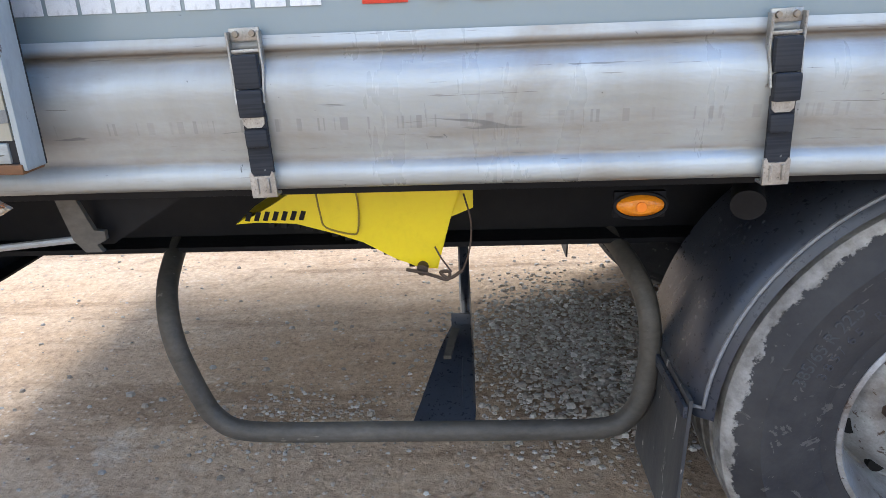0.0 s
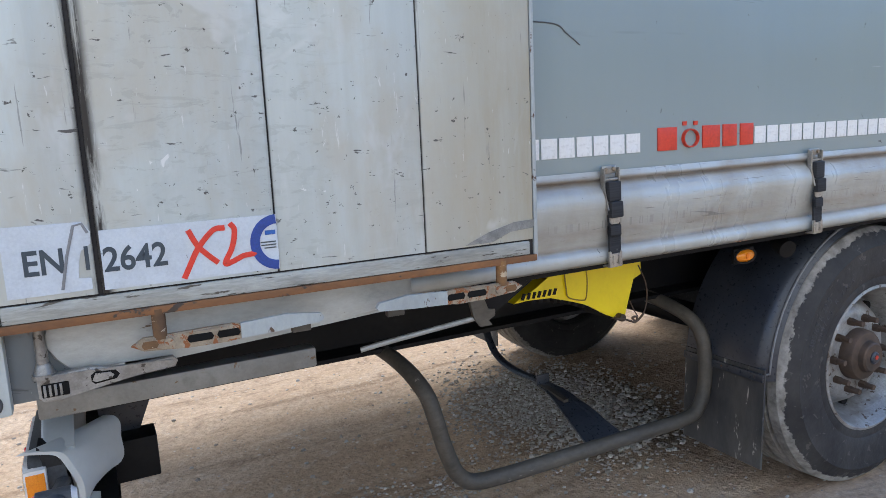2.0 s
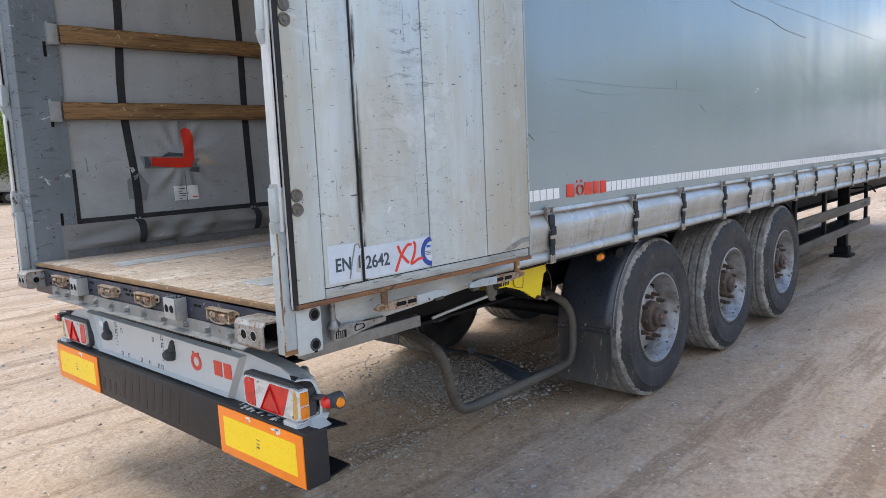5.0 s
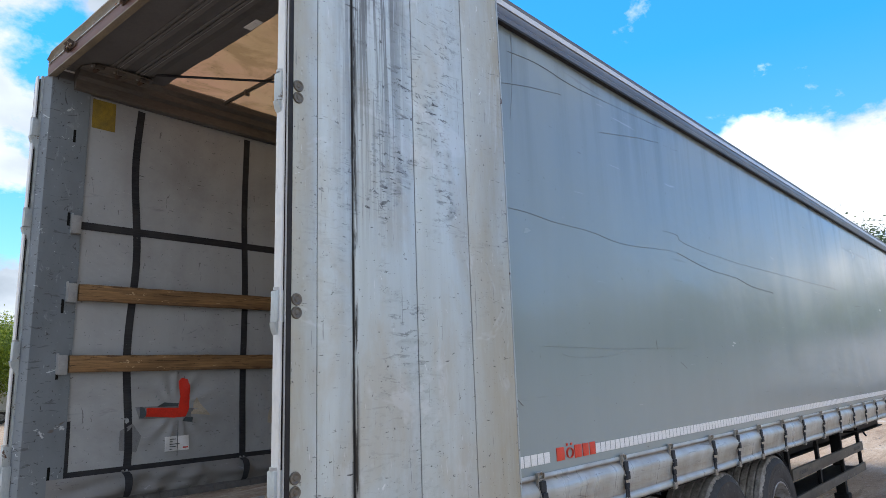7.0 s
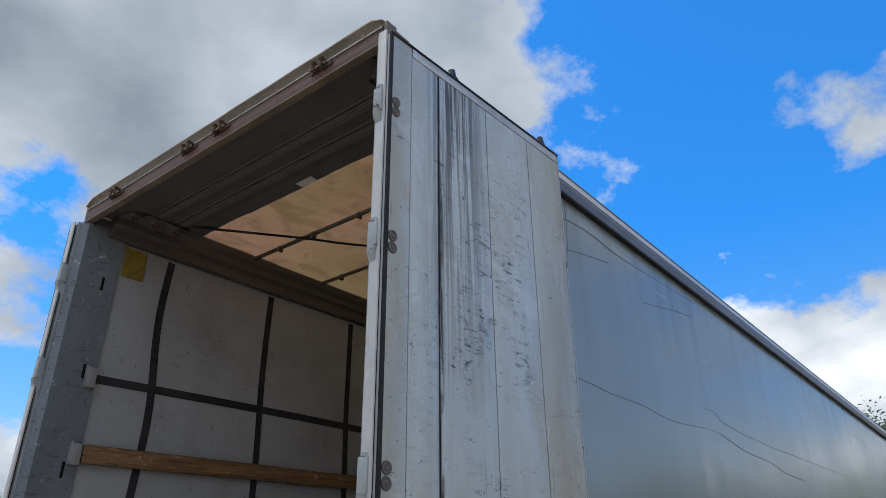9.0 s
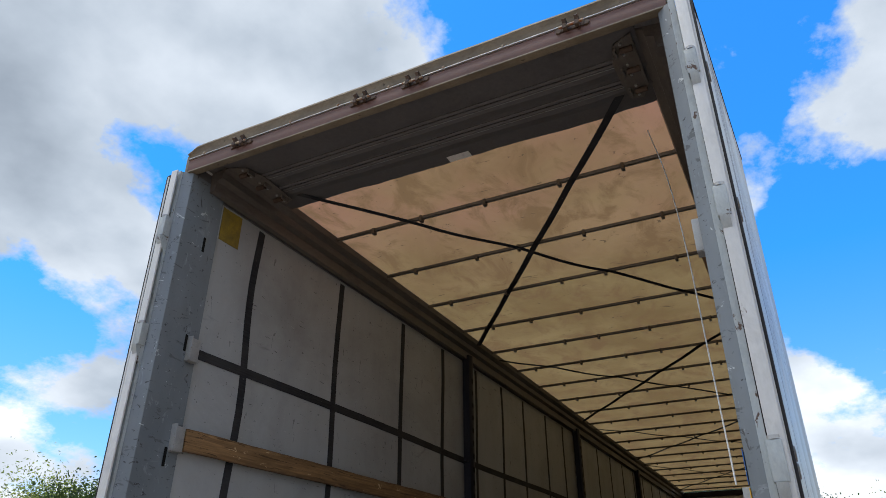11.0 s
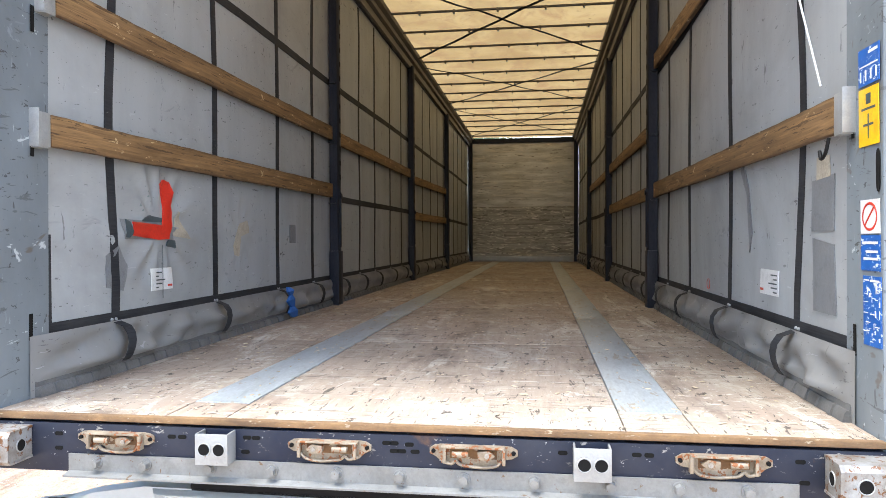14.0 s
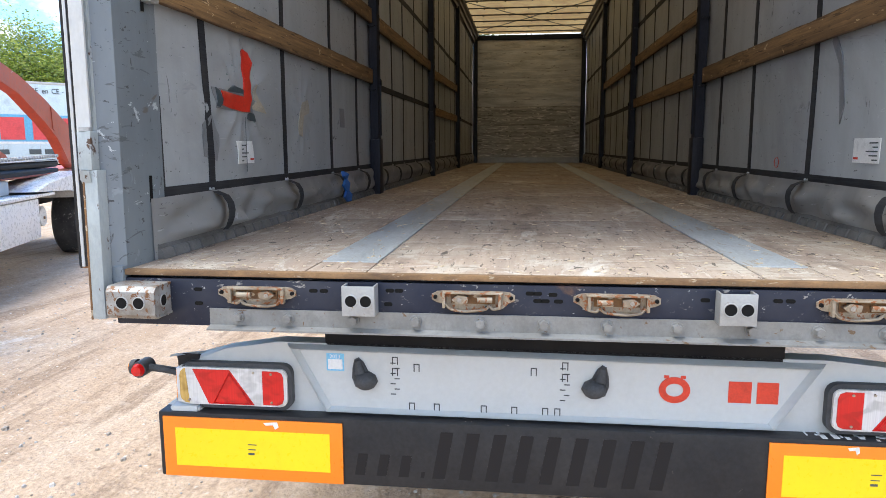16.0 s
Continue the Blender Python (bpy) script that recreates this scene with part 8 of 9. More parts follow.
bm = B()
rows = []
for k in range(9):
    y = -0.885 + 0.44 * k / 8
    t = k / 8
    xa, xb = 1.530 + 0.095 * t, 1.694 - 0.012 * t
    rows.append([bm.verts.new((x, y, slope(y) + dz)) for x, dz in ((xa, 0.012), (xb, 0.012), (xb, 0.004), (xa, 0.004))])
for a, b in zip(rows, rows[1:]):
    for k in range(4):
        bm.faces.new((a[k], a[(k + 1) % 4], b[(k + 1) % 4], b[k]))
bm.faces.new(rows[0][::-1]); bm.faces.new(rows[-1])
arm = part("guard_arm", bm, "fender", guard, "black slanting guard bracket plate")
part("arm_slot", prism(B(), [(1.604, -0.66), (1.626, -0.66), (1.648, -0.485), (1.624, -0.475)], "z", slope(-0.56) + 0.004, slope(-0.56) + 0.0155), "guard", arm)
part("arm_lip", box(B(), 1.622, 1.684, -0.452, -0.444, slope(-0.45) + 0.004, slope(-0.45) + 0.05, 0.002), "fender", arm)
for x in (0.843, 2.060):
    part("guard_foot", box(B(), x - 0.04, x + 0.04, -0.54, -0.53, 0.770, 0.830, 0.002), "chassis", guard)

# wheel chock on its bracket
bm = B()
out = [(1.172, 0.962), (1.235, 0.966), (1.308, 0.962), (1.394, 0.942), (1.455, 0.915), (1.528, 0.873), (1.578, 0.849), (1.618, 0.847), (1.650, 0.965), (1.672, 1.02), (1.672, 1.07), (1.36, 1.07), (1.26, 1.0), (1.21, 0.985)]
prism(bm, out, "y", -1.005, -0.855)
bmesh.ops.bevel(bm, geom=[e for e in bm.edges if abs(e.verts[0].co.y - e.verts[1].co.y) < 1e-6], offset=0.005, segments=2, affect="EDGES")
chock = thing("wheel_chock", "yellow plastic wheel chock in its holder under the side rail", "wheel chock")
body = part("body", bm, "chock", chock)
for k in range(12):
    t = k / 11
    x = 1.25 + 0.31 * t
    z = 0.962 - 0.10 * t ** 1.8
    part("tread_rib", box(B(), x - 0.007, x + 0.007, -0.995, -0.865, z - 0.012, z + 0.004, 0.002), "chassis", body)
bm = B()
prism(bm, [(1.365, 0.985), (1.375, 0.955), (1.43, 0.938), (1.445, 0.945), (1.45, 1.0), (1.44, 1.07), (1.36, 1.07)], "y", -1.011, -1.004)
recess = part("grip_recess", bm, "chock", body)
edge = [(1.358, -1.0115, 1.06), (1.366, -1.0115, 0.985), (1.376, -1.0115, 0.954), (1.43, -1.0115, 0.937), (1.446, -1.0115, 0.945), (1.451, -1.0115, 1.0), (1.444, -1.0115, 1.06)]
# thin raised tube in darker yellow draws the shade round the recess
part("recess_groove", tube(B(), smooth_path(edge, 4), 0.0022, seg=6), "yellow_dusty", recess)
for k in range(7):
    part("tail_rib", prism(B(), [(1.196 + 0.020 * k, 0.972), (1.206 + 0.020 * k, 0.970), (1.214 + 0.020 * k, 0.990), (1.204 + 0.020 * k, 0.992)], "y", -1.0075, -1.0035), "chassis", body)
part("side_fin", prism(B(), [(1.65, 0.965), (1.70, 0.985), (1.70, 1.07), (1.66, 1.07)], "y", -0.99, -0.975), "chock", body)
bm = B()
rod(bm, (1.585, -1.03, 0.855), (1.585, -0.85, 0.855), 0.013, seg=12)
tube(bm, smooth_path([(1.55, -1.03, 0.858), (1.585, -1.035, 0.852), (1.615, -1.03, 0.840), (1.64, -1.03, 0.832), (1.645, -1.03, 0.850), (1.625, -1.03, 0.850), (1.645, -1.03, 0.835), (1.675, -1.03, 0.855)], 5), 0.004, seg=6)
part("pin", bm, "hub", chock, "rusty steel retaining pin")
bm = B()
tube(bm, smooth_path([(1.675, -1.03, 0.855), (1.69, -1.03, 0.90), (1.695, -1.02, 0.96), (1.68, -1.0, 1.02)], 6), 0.0022, seg=6)
tube(bm, smooth_path([(1.615, -1.03, 0.91), (1.63, -1.03, 0.88), (1.65, -1.03, 0.85)], 6), 0.002, seg=6)
part("cable", bm, "hub", chock, "thin wire cable")
part("holder", box(B(), 1.36, 1.70, -0.99, -0.87, 1.06, 1.10, 0.004), "chassis", chock)

# side marker lamp on its bracket
bm = B()
box(bm, 1.972, 2.072, -1.150, -1.135, 1.003, 1.057, 0.004)
part("marker_bracket", bm, "chassis", trailer)
bm = B()
lathe(bm, [(0.0005, -0.014), (0.03, -0.012), (0.045, -0.004), (0.048, 0.002), (0.0005, 0.002)], 28)
for v in bm.verts:
    v.co.z *= 0.47
mk = part("side_marker", bm, "amber_lens", trailer, "oval amber side marker lamp", at=(2.022, -1.152, 1.030))
bm = B()
tube(bm, [(0.050 * math.cos(k * math.tau / 28), -0.002, 0.025 * math.sin(k * math.tau / 28)) for k in range(28)], 0.004, seg=6, closed=True)
part("marker_rim", bm, "chassis", mk)
part("marker_core", rod(B(), (0, -0.010, 0), (0, -0.0155, 0), 0.011, 0.010, 14), "plate_orange", mk)
bm = B()
rod(bm, (2.22, -1.17, 1.03), (2.24, -1.11, 1.045), 0.032, 0.03, 18)
part("valve_cap", bm, "chassis", trailer)

# wheels
def wheel_meshes():
    shoulder = [(0.288, -0.020), (0.300, -0.006), (0.315, -0.003), (0.330, -0.006), (0.345, 0.0), (0.40, 0.004), (0.44, 0.001), (0.452, 0.003), (0.47, -0.010), (0.492, -0.022), (0.505, -0.030)]
    tread = [(0.518, -0.045), (0.521, -0.085), (0.508, -0.090), (0.508, -0.100), (0.522, -0.105), (0.523, -0.150), (0.509, -0.155), (0.509, -0.165), (0.523, -0.170)]
    half = [(0.288 + (r - 0.288) * 1.058, y) for r, y in shoulder + tread]
    prof = [(r, -y) for r, y in half] + [(r, -(-0.385 - y)) for r, y in half[::-1]] + [(0.286, 0.33), (0.286, 0.06)]
    tyre = finish(lathe(B(), prof, 72, closed=True), "tyre", "tyre", angle=28)
    rim = finish(lathe(B(), [(0.302, 0.012), (0.300, 0.004), (0.290, 0.001), (0.283, 0.010), (0.279, 0.035), (0.262, 0.060), (0.250, 0.110), (0.244, 0.150), (0.238, 0.155), (0.225, 0.135), (0.205, 0.105), (0.185, 0.088), (0.165, 0.084), (0.10, 0.084), (0.10, 0.30), (0.288, 0.30), (0.302, 0.04)], 56, closed=True), "wheel", "rim", angle=40)
    hub = finish(lathe(B(), [(0.0005, 0.004), (0.055, 0.004), (0.062, 0.010), (0.066, 0.030), (0.096, 0.036), (0.104, 0.046), (0.108, 0.090), (0.0005, 0.090)], 32), "hub", "hub")
    cap = finish(lathe(B(), [(0.0005, -0.006), (0.020, -0.006), (0.026, 0.0), (0.026, 0.006), (0.0005, 0.006)], 20), "hub_cap", "fender")
    nut = B()
    rod(nut, (0, 0.088, 0), (0, 0.060, 0), 0.017, 0.016, 6)
    rod(nut, (0, 0.062, 0), (0, 0.026, 0), 0.0125, 0.0115, 10)
    nut = finish(nut, "wheel_nut", "hub")
    vent = finish(rod(B(), (0, 0.118, 0), (0, 0.136, 0), 0.021, 0.021, 16), "vent_hole", "black_hole")
    return tyre, rim, hub, cap, nut, vent


TYRE, RIM, HUB, CAP, NUT, VENT = wheel_meshes()


def sidewall(text, radius, at, h):
    """Raised size marking bent round the sidewall."""
    me = lettering(text, h, 0.0025, 0.85)
    wide = max(v.co.x for v in me.vertices)
    for v in me.vertices:
        r, a = radius + v.co.z, at - (v.co.x - wide / 2) / radius
        v.co = (r * math.cos(a), v.co.y - 0.0015, r * math.sin(a))
    me.materials.append(M["dark_plastic"])
    return me


SIZE_MARK = [sidewall("385/65 R 22.5", 0.405, radians(a), 0.030) for a in (150, -30)]
WHEEL_Y = 1.170
for k, x in enumerate((2.767, 4.077, 5.387)):
    for s in (-1, 1):
        m = Matrix.Translation((x, s * WHEEL_Y, 0.520)) @ (Matrix.Identity(4) if s < 0 else Matrix.Rotation(math.pi, 4, "Z")) @ Matrix.Rotation(radians(17 * k), 4, "Y")
        wheel = part("wheel", RIM, None, trailer, "dusty silver wheel with black tyre", at=m)
        part("tyre", TYRE, None, wheel, "black truck tyre with dried mud")
        for me in SIZE_MARK:
            part("size_mark", me, None, wheel)
        part("hub", HUB, None, wheel, "brown rusty hub")
        part("hub_cap", CAP, None, wheel)
        part("hub_badge", rod(B(), (0, -0.006, 0.004), (0, -0.008, 0.004), 0.009, 0.009, 12), "red_sticker", wheel)
        for n in range(10):
            a = math.tau * n / 10
            part("wheel_nut", NUT, None, wheel, at=(0.150 * math.cos(a), 0, 0.150 * math.sin(a)))
            part("vent_hole", VENT, None, wheel, at=(0.214 * math.cos(a + 0.31), 0, 0.214 * math.sin(a + 0.31)))
        if k == 0 and s < 0:
            # size lettering moulded into the sidewall
            text = "385/65 R 22.5"
            for n, ch in enumerate(text):
                if ch == " ":
                    continue
                a = radians(160 - 17 * k) - n * 0.062
                me = lettering(ch, 0.022, 0.0012)
                me.materials.append(M["tyre_text"] if "tyre_text" in M else M["fender"])
                rot = Matrix.Rotation(-(a - math.pi / 2), 4, "Y")
                part("sidewall_letter", me, None, wheel, at=Matrix.Translation((0.372 * math.cos(a), -0.0022, 0.372 * math.sin(a))) @ rot)

# mudguards and flaps
def arch(x, a0, a1, s):
    """A mudguard shell round an axle between two angles (degrees), with a rolled outer lip."""
    bm = B()
    R = 0.605
    section = [(R - 0.006, 0.755), (R, 0.755), (R + 0.002, 1.0), (R - 0.002, 1.085), (R - 0.018, 1.118), (R - 0.045, 1.135), (R - 0.052, 1.140), (R - 0.055, 1.132), (R - 0.022, 1.108), (R - 0.008, 1.08)]
    rings = []
    for n in range(25):
        a = radians(a0 + (a1 - a0) * n / 24)
        rings.append([bm.verts.new((x + r * math.cos(a), s * y, 0.520 + r * math.sin(a))) for r, y in section])
    for p, q in zip(rings, rings[1:]):
        for k in range(len(section)):
            bm.faces.new((p[k], p[(k + 1) % len(section)], q[(k + 1) % len(section)], q[k]))
    bm.faces.new(rings[0]); bm.faces.new(rings[-1])
    return part("mudguard", bm, "fender", trailer, "black plastic mudguard")


for s in (-1, 1):
    g = arch(2.767, 179, 70, s)
    bm = B()
    pts = [(2.767 + 0.577 * math.cos(radians(a)), s * 1.1315, 0.520 + 0.580 * math.sin(radians(a))) for a in range(176, 96, -4)]
    tube(bm, [(2.767 - 0.604, s * 1.085, 0.560), (2.767 - 0.592, s * 1.118, 0.556)] + pts, 0.0045, seg=6)
    # the bead's paler grey paints the highlight along the black lip
    part("lip_bead", bm, "bead_dust", g, "raised bead in highlight grey")
    arch(5.387, 100, 6, s)
    bm = B()
    prism(bm, [(2.160, 0.58), (2.168, 0.58), (2.156, 0.195), (2.148, 0.195)], "y", s * 0.755, s * 1.135)
    flap = part("mud_flap", bm, "flap", trailer, "dusty black rubber mud flap")
    for y in (0.80, 0.95, 1.10):
        part("flap_bolt", rod(B(), (2.159, s * y, 0.55), (2.148, s * y, 0.55), 0.008, 0.007, 8), "steel_dirty", flap)
    part("flap_strip", box(B(), 2.148, 2.158, s * 0.945 - 0.19, s * 0.945 + 0.19, 0.535, 0.565, 0.002), "fender", flap)
    for xx in (2.767, 4.077):
        part("guard_bridge", box(B(), xx + 0.2, xx + 1.1, s * 0.95 - 0.19, s * 0.95 + 0.19, 1.08, 1.095, 0.003), "fender", trailer)

# front side guard with its box frame, landing leg
for s in (-1, 1):
    guard2 = part("front_side_guard", box(B(), 6.15, 9.45, s * 1.06 - 0.015, s * 1.06 + 0.015, 0.46, 0.56, 0.005), "guard", trailer, "dark dusty side guard rail")
    part("guard_rail", box(B(), 6.15, 9.45, s * 1.06 - 0.015, s * 1.06 + 0.015, 0.72, 0.83, 0.005), "guard", guard2)
    for x in (6.17, 7.3, 8.4, 9.40):
        part("guard_post", box(B(), x - 0.03, x + 0.03, s * 1.03 - 0.02, s * 1.03 + 0.02, 0.46, 1.10, 0.004), "chassis", guard2)
    for xa in (6.35, 8.9):
        for k in range(6):
            part("guard_print", box(B(), xa + 0.06 * k, xa + 0.04 + 0.06 * k, s * 1.0755 - 0.001, s * 1.0755 + 0.001, 0.755, 0.795), "flap", guard2)
    part("pallet_box", box(B(), 6.3, 9.3, s * 0.70, s * 1.02, 0.50, 0.52, 0.003), "chassis", trailer)
    leg = part("landing_leg", box(B(), 9.36, 9.48, s * 0.75 - 0.06, s * 0.75 + 0.06, 0.10, 1.05, 0.006), "chassis", trailer, "black landing leg")
    part("leg_foot", box(B(), 9.26, 9.58, s * 0.75 - 0.13, s * 0.75 + 0.13, -0.01, 0.03, 0.006), "chassis", leg)
    part("leg_socket", box(B(), 9.33, 9.51, s * 0.75 - 0.09, s * 0.75 + 0.09, 0.03, 0.14, 0.01), "chassis", leg)
    bm = B()
    tube(bm, smooth_path([(9.35, s * 0.82, 0.95), (9.3, s * 1.0, 0.97), (9.42, s * 1.08, 0.98), (9.5, s * 1.12, 0.90)], 5), 0.012, seg=8)
    part("crank_handle", bm, "chassis", leg)

# ---- the yard round the trailer ----
def tyre_simple(r, w):
    return finish(lathe(B(), [(r * 0.56, 0.02), (r * 0.62, 0.0), (r * 0.9, 0.004), (r, 0.04), (r, w - 0.04), (r * 0.9, w), (r * 0.56, w - 0.02)], 32, closed=True), "tyre", "tyre", angle=28)


def rim_simple(r):
    return finish(lathe(B(), [(r * 0.58, 0.03), (r * 0.55, 0.05), (r * 0.48, 0.12), (r * 0.35, 0.09), (r * 0.2, 0.06), (0.0005, 0.05), (0.0005, 0.2), (r * 0.58, 0.2)], 24), "rim", "rim")


TS, RS = tyre_simple(0.5, 0.36), rim_simple(0.5)


def add_wheel(parent, x, y, s):
    """A wheel in the parent's frame, its outer face towards -y (s = -1) or +y."""
    w = part("wheel", RS, None, parent, "dusty truck wheel", at=Matrix.Translation((x, y, 0.5)) @ (Matrix.Identity(4) if s < 0 else Matrix.Rotation(math.pi, 4, "Z")))
    part("tyre", TS, None, w)
    return w


def box_trailer(name, label, at, length, height, body, low=1.05, wheels=(0.6, 1.9, 3.2), red_tail=False, end=0.0):
    """A parked box trailer: its near long side lies on y = 0 of its frame and it runs from x = -length to 0."""
    t = thing(name, label, "semi trailer", "", at)
    part("box_body", box(B(), -length, 0, 0.0, 2.5, low, height, 0.03), body, t)
    part("roof_edge", box(B(), -length - 0.01, 0.01, -0.015, 0.03, height - 0.08, height + 0.01, 0.01), "alu", t)
    part("lower_rail", box(B(), -length, 0, -0.012, 0.05, low - 0.10, low + 0.06, 0.01), "alu", t)
    part("chassis", box(B(), -length + 0.2, -0.1, 0.7, 1.8, 0.6, low - 0.02, 0.02), "chassis", t)
    for x in wheels:
        for y, s in ((0.08, -1), (2.42, 1)):
            add_wheel(t, -x - 0.5, y, s)
    for x in np.arange(-length + 0.6, -0.3, 1.2):
        part("seam", box(B(), x - 0.006, x + 0.006, -0.004, 0.01, low + 0.06, height - 0.08), "alu", t)
    part("leg", box(B(), -length + 2.0, -length + 2.15, 0.4, 0.55, 0.0, 0.9, 0.01), "chassis", t)
    if red_tail:
        part("tail_frame", box(B(), -0.02, 0.05, 0.0, 2.5, low - 0.25, low + 0.10, 0.02), "vehicle_bright_red", t)
        part("underrun", box(B(), 0.0, 0.10, 0.05, 2.45, 0.45, 0.62, 0.01), "vehicle_bright_red", t)
        pl = part("plate_holder", box(B(), 0.05, 0.07, 0.9, 1.6, 0.68, 0.84, 0.01), "white_sticker", t)
        for k in range(6):
            part("plate_bar", box(B(), 0.070, 0.074, 0.98 + 0.09 * k, 1.04 + 0.09 * k, 0.72, 0.80), "ink_dark", pl)
        part("tail_panel", box(B(), 0.0, 0.06, 0.2, 2.3, 0.62, 0.80, 0.01), "car_white", t)
        for y in (0.12, 2.1):
            part("tail_lamp", box(B(), 0.04, 0.09, y, y + 0.3, 0.82, 0.94, 0.02), "red_lens", t)
    return t


white = box_trailer("parked_trailer", "white parked refrigerated trailer with three axles", Matrix.Translation((1.25, 23.1, 0)), 13.4, 4.0, "car_white", wheels=(0.5, 1.8, 3.1))
red = box_trailer("parked_trailer", "faded red parked trailer with bright red tail frame", Matrix.Translation((1.5, 23.6, 0)) @ Matrix.Rotation(radians(-90), 4, "Z"), 11.0, 3.85, "vehicle_red", red_tail=True)
bm = B()
for k, (a, b, c, d) in enumerate(((0.25, 0.40, 2.3, 3.2), (0.40, 0.62, 3.05, 3.2), (0.40, 0.62, 2.3, 2.45), (0.75, 0.9, 2.3, 3.2), (1.0, 1.15, 2.3, 3.0))):
    box(bm, 0.0, 0.02 + 0.001 * k, a, b, c, d)
part("side_mark", bm, "car_white", red, "plain white mark")
far = box_trailer("parked_truck", "white truck parked far off across the yard", Matrix.Translation((18.5, 61, 0)), 7.0, 3.9, "car_white")
part("cab", box(B(), 0.2, 2.2, 0.0, 2.4, 0.6, 3.2, 0.15), "car_white", far)
add_wheel(far, 1.2, 0.05, -1)
part("box_edge", box(B(), -0.03, 0.03, -0.03, 2.5, 1.0, 3.93, 0.01), "mid_blue", far)

# pale blue driving-school box, seen over the loader
blue = box_trailer("box_truck", "pale blue box truck body with lettering", Matrix.Translation((27.5, 13.6, 0)) @ Matrix.Rotation(radians(-52 + 14), 4, "Z"), 12.5, 3.95, "pale_blue", wheels=(1.5, 8.6))
part("band", box(B(), -12.2, -0.2, -0.012, -0.002, 1.75, 2.75), "mid_blue", blue)
part("lower_band", box(B(), -12.2, -0.2, -0.013, -0.002, 1.70, 1.78), "car_white", blue)
for k in range(8):
    x = -9.4 + 1.05 * k
    part("plain_mark", box(B(), x, x + 0.78, -0.03, -0.004, 1.85, 2.65), "box_red", blue, "plain red block")
for text, x, z, h in (("auto", -7.92, 3.54, 0.20), ("-", -7.40, 3.54, 0.20), ("BE", -7.26, 3.54, 0.20), ("en", -6.90, 3.54, 0.20), ("CE", -6.58, 3.54, 0.20), ("-", -6.22, 3.54, 0.20), ("basiskw", -6.08, 3.54, 0.20)):
    me = lettering(text, h, 0.004, 0.82)
    me.materials.append(M["ink_dark"])
    part("lettering", me, None, blue, at=(x, -0.02, z))
for k in range(14):
    x = -10.6 + 0.52 * k
    if k in (5, 9):
        continue
    part("plain_bar", box(B(), x, x + 0.40, -0.02, -0.004, 1.32, 1.50), "ink_dark", blue)

# skip loader beside the trailer
loader = thing("skip_loader", "white skip loader truck with an orange-red lifting arm", "truck", "", Matrix.Translation((2.45, 4.72, 0)) @ Matrix.Rotation(radians(19), 4, "Z"))
bm = B()
prism(bm, [(-0.72, 0.75), (-0.72, 1.7), (-0.66, 2.55), (-0.58, 2.63), (0.22, 2.72), (0.30, 2.62), (0.30, 0.75)], "y", 0.05, 1.75)
bmesh.ops.bevel(bm, geom=list(bm.edges), offset=0.04, segments=2, affect="EDGES")
cab = part("cab", bm, "car_white", loader, "white truck cab")
for xa, xb in ((-0.58, -0.24), (-0.20, 0.12)):
    part("window", box(B(), xa, xb, 0.030, 0.06, 1.85, 2.54, 0.04), "glass", cab, "dark side window")
    bm = B()
    tube(bm, [(xa, 0.045, 1.85), (xb, 0.045, 1.85), (xb, 0.045, 2.54), (xa, 0.045, 2.54)], 0.026, seg=6, closed=True)
    part("window_seal", bm, "rubber_seal", cab)
bm = B()
tube(bm, smooth_path([(0.44, 0.45, 1.2), (0.44, 0.45, 2.5), (0.43, 0.42, 2.72), (0.40, 0.30, 2.80)], 5), 0.06, seg=10)
part("exhaust", bm, "chassis", loader, "black exhaust stack")
bm = B()
tube(bm, smooth_path([(0.31, 0.08, 2.70), (0.42, 0.06, 2.71), (0.50, 0.05, 2.64), (0.52, 0.05, 2.4), (0.52, 0.05, 1.6)], 5), 0.022, seg=8)
part("hand_rail", bm, "green", loader, "green painted rail")
add_wheel(loader, -0.12, 0.10, -1)
add_wheel(loader, 0.15, 1.72, 1)
part("frame_rail", box(B(), -0.5, 7.4, 0.7, 1.5, 0.72, 1.0, 0.02), "chassis", loader)
part("side_locker", box(B(), 1.0, 3.25, 0.05, 0.6, 0.47, 0.94, 0.015), "car_white", loader, "white side locker")
part("locker_top", box(B(), 0.98, 3.80, 0.03, 0.75, 0.95, 0.99, 0.008), "car_white", loader)
part("tool_tray", box(B(), 1.0, 3.1, 0.30, 0.9, 0.99, 1.16, 0.03), "grey_plastic", loader, "dented grey tray")
part("air_tank", rod(B(), (3.98, 0.25, 0.66), (3.98, 0.95, 0.66), 0.13, 0.13, 20), "car_white", loader, "white air tank")
part("drain_plug", rod(B(), (4.00, 0.25, 0.64), (4.00, 0.235, 0.64), 0.02, 0.02, 8), "steel_dirty", loader)
for x in (5.32, 6.65):
    add_wheel(loader, x, 0.08, -1)
    add_wheel(loader, x, 2.32, 1)
    d = x - 5.32
    bm = B()
    prism(bm, [(px + d, pz) for px, pz in ((4.30 if d else 3.14, 1.02), (4.36 if d else 3.60, 1.11), (4.62, 1.18), (5.12, 1.21), (5.45, 1.19), (5.75, 1.08), (5.92, 0.92), (5.96, 0.80), (5.90, 0.80), (5.75, 0.96), (5.32, 1.08), (5.06, 1.02), (5.00, 0.84), (4.92, 0.84), (4.86, 0.92), (4.67, 0.93), (4.40, 0.97))], "y", 0.02, 0.55)
    part("mudguard", bm, "car_white", loader, "white mudguard")
part("deck", box(B(), 1.4, 7.4, 0.35, 2.05, 1.16, 1.24, 0.02), "arm_red", loader)
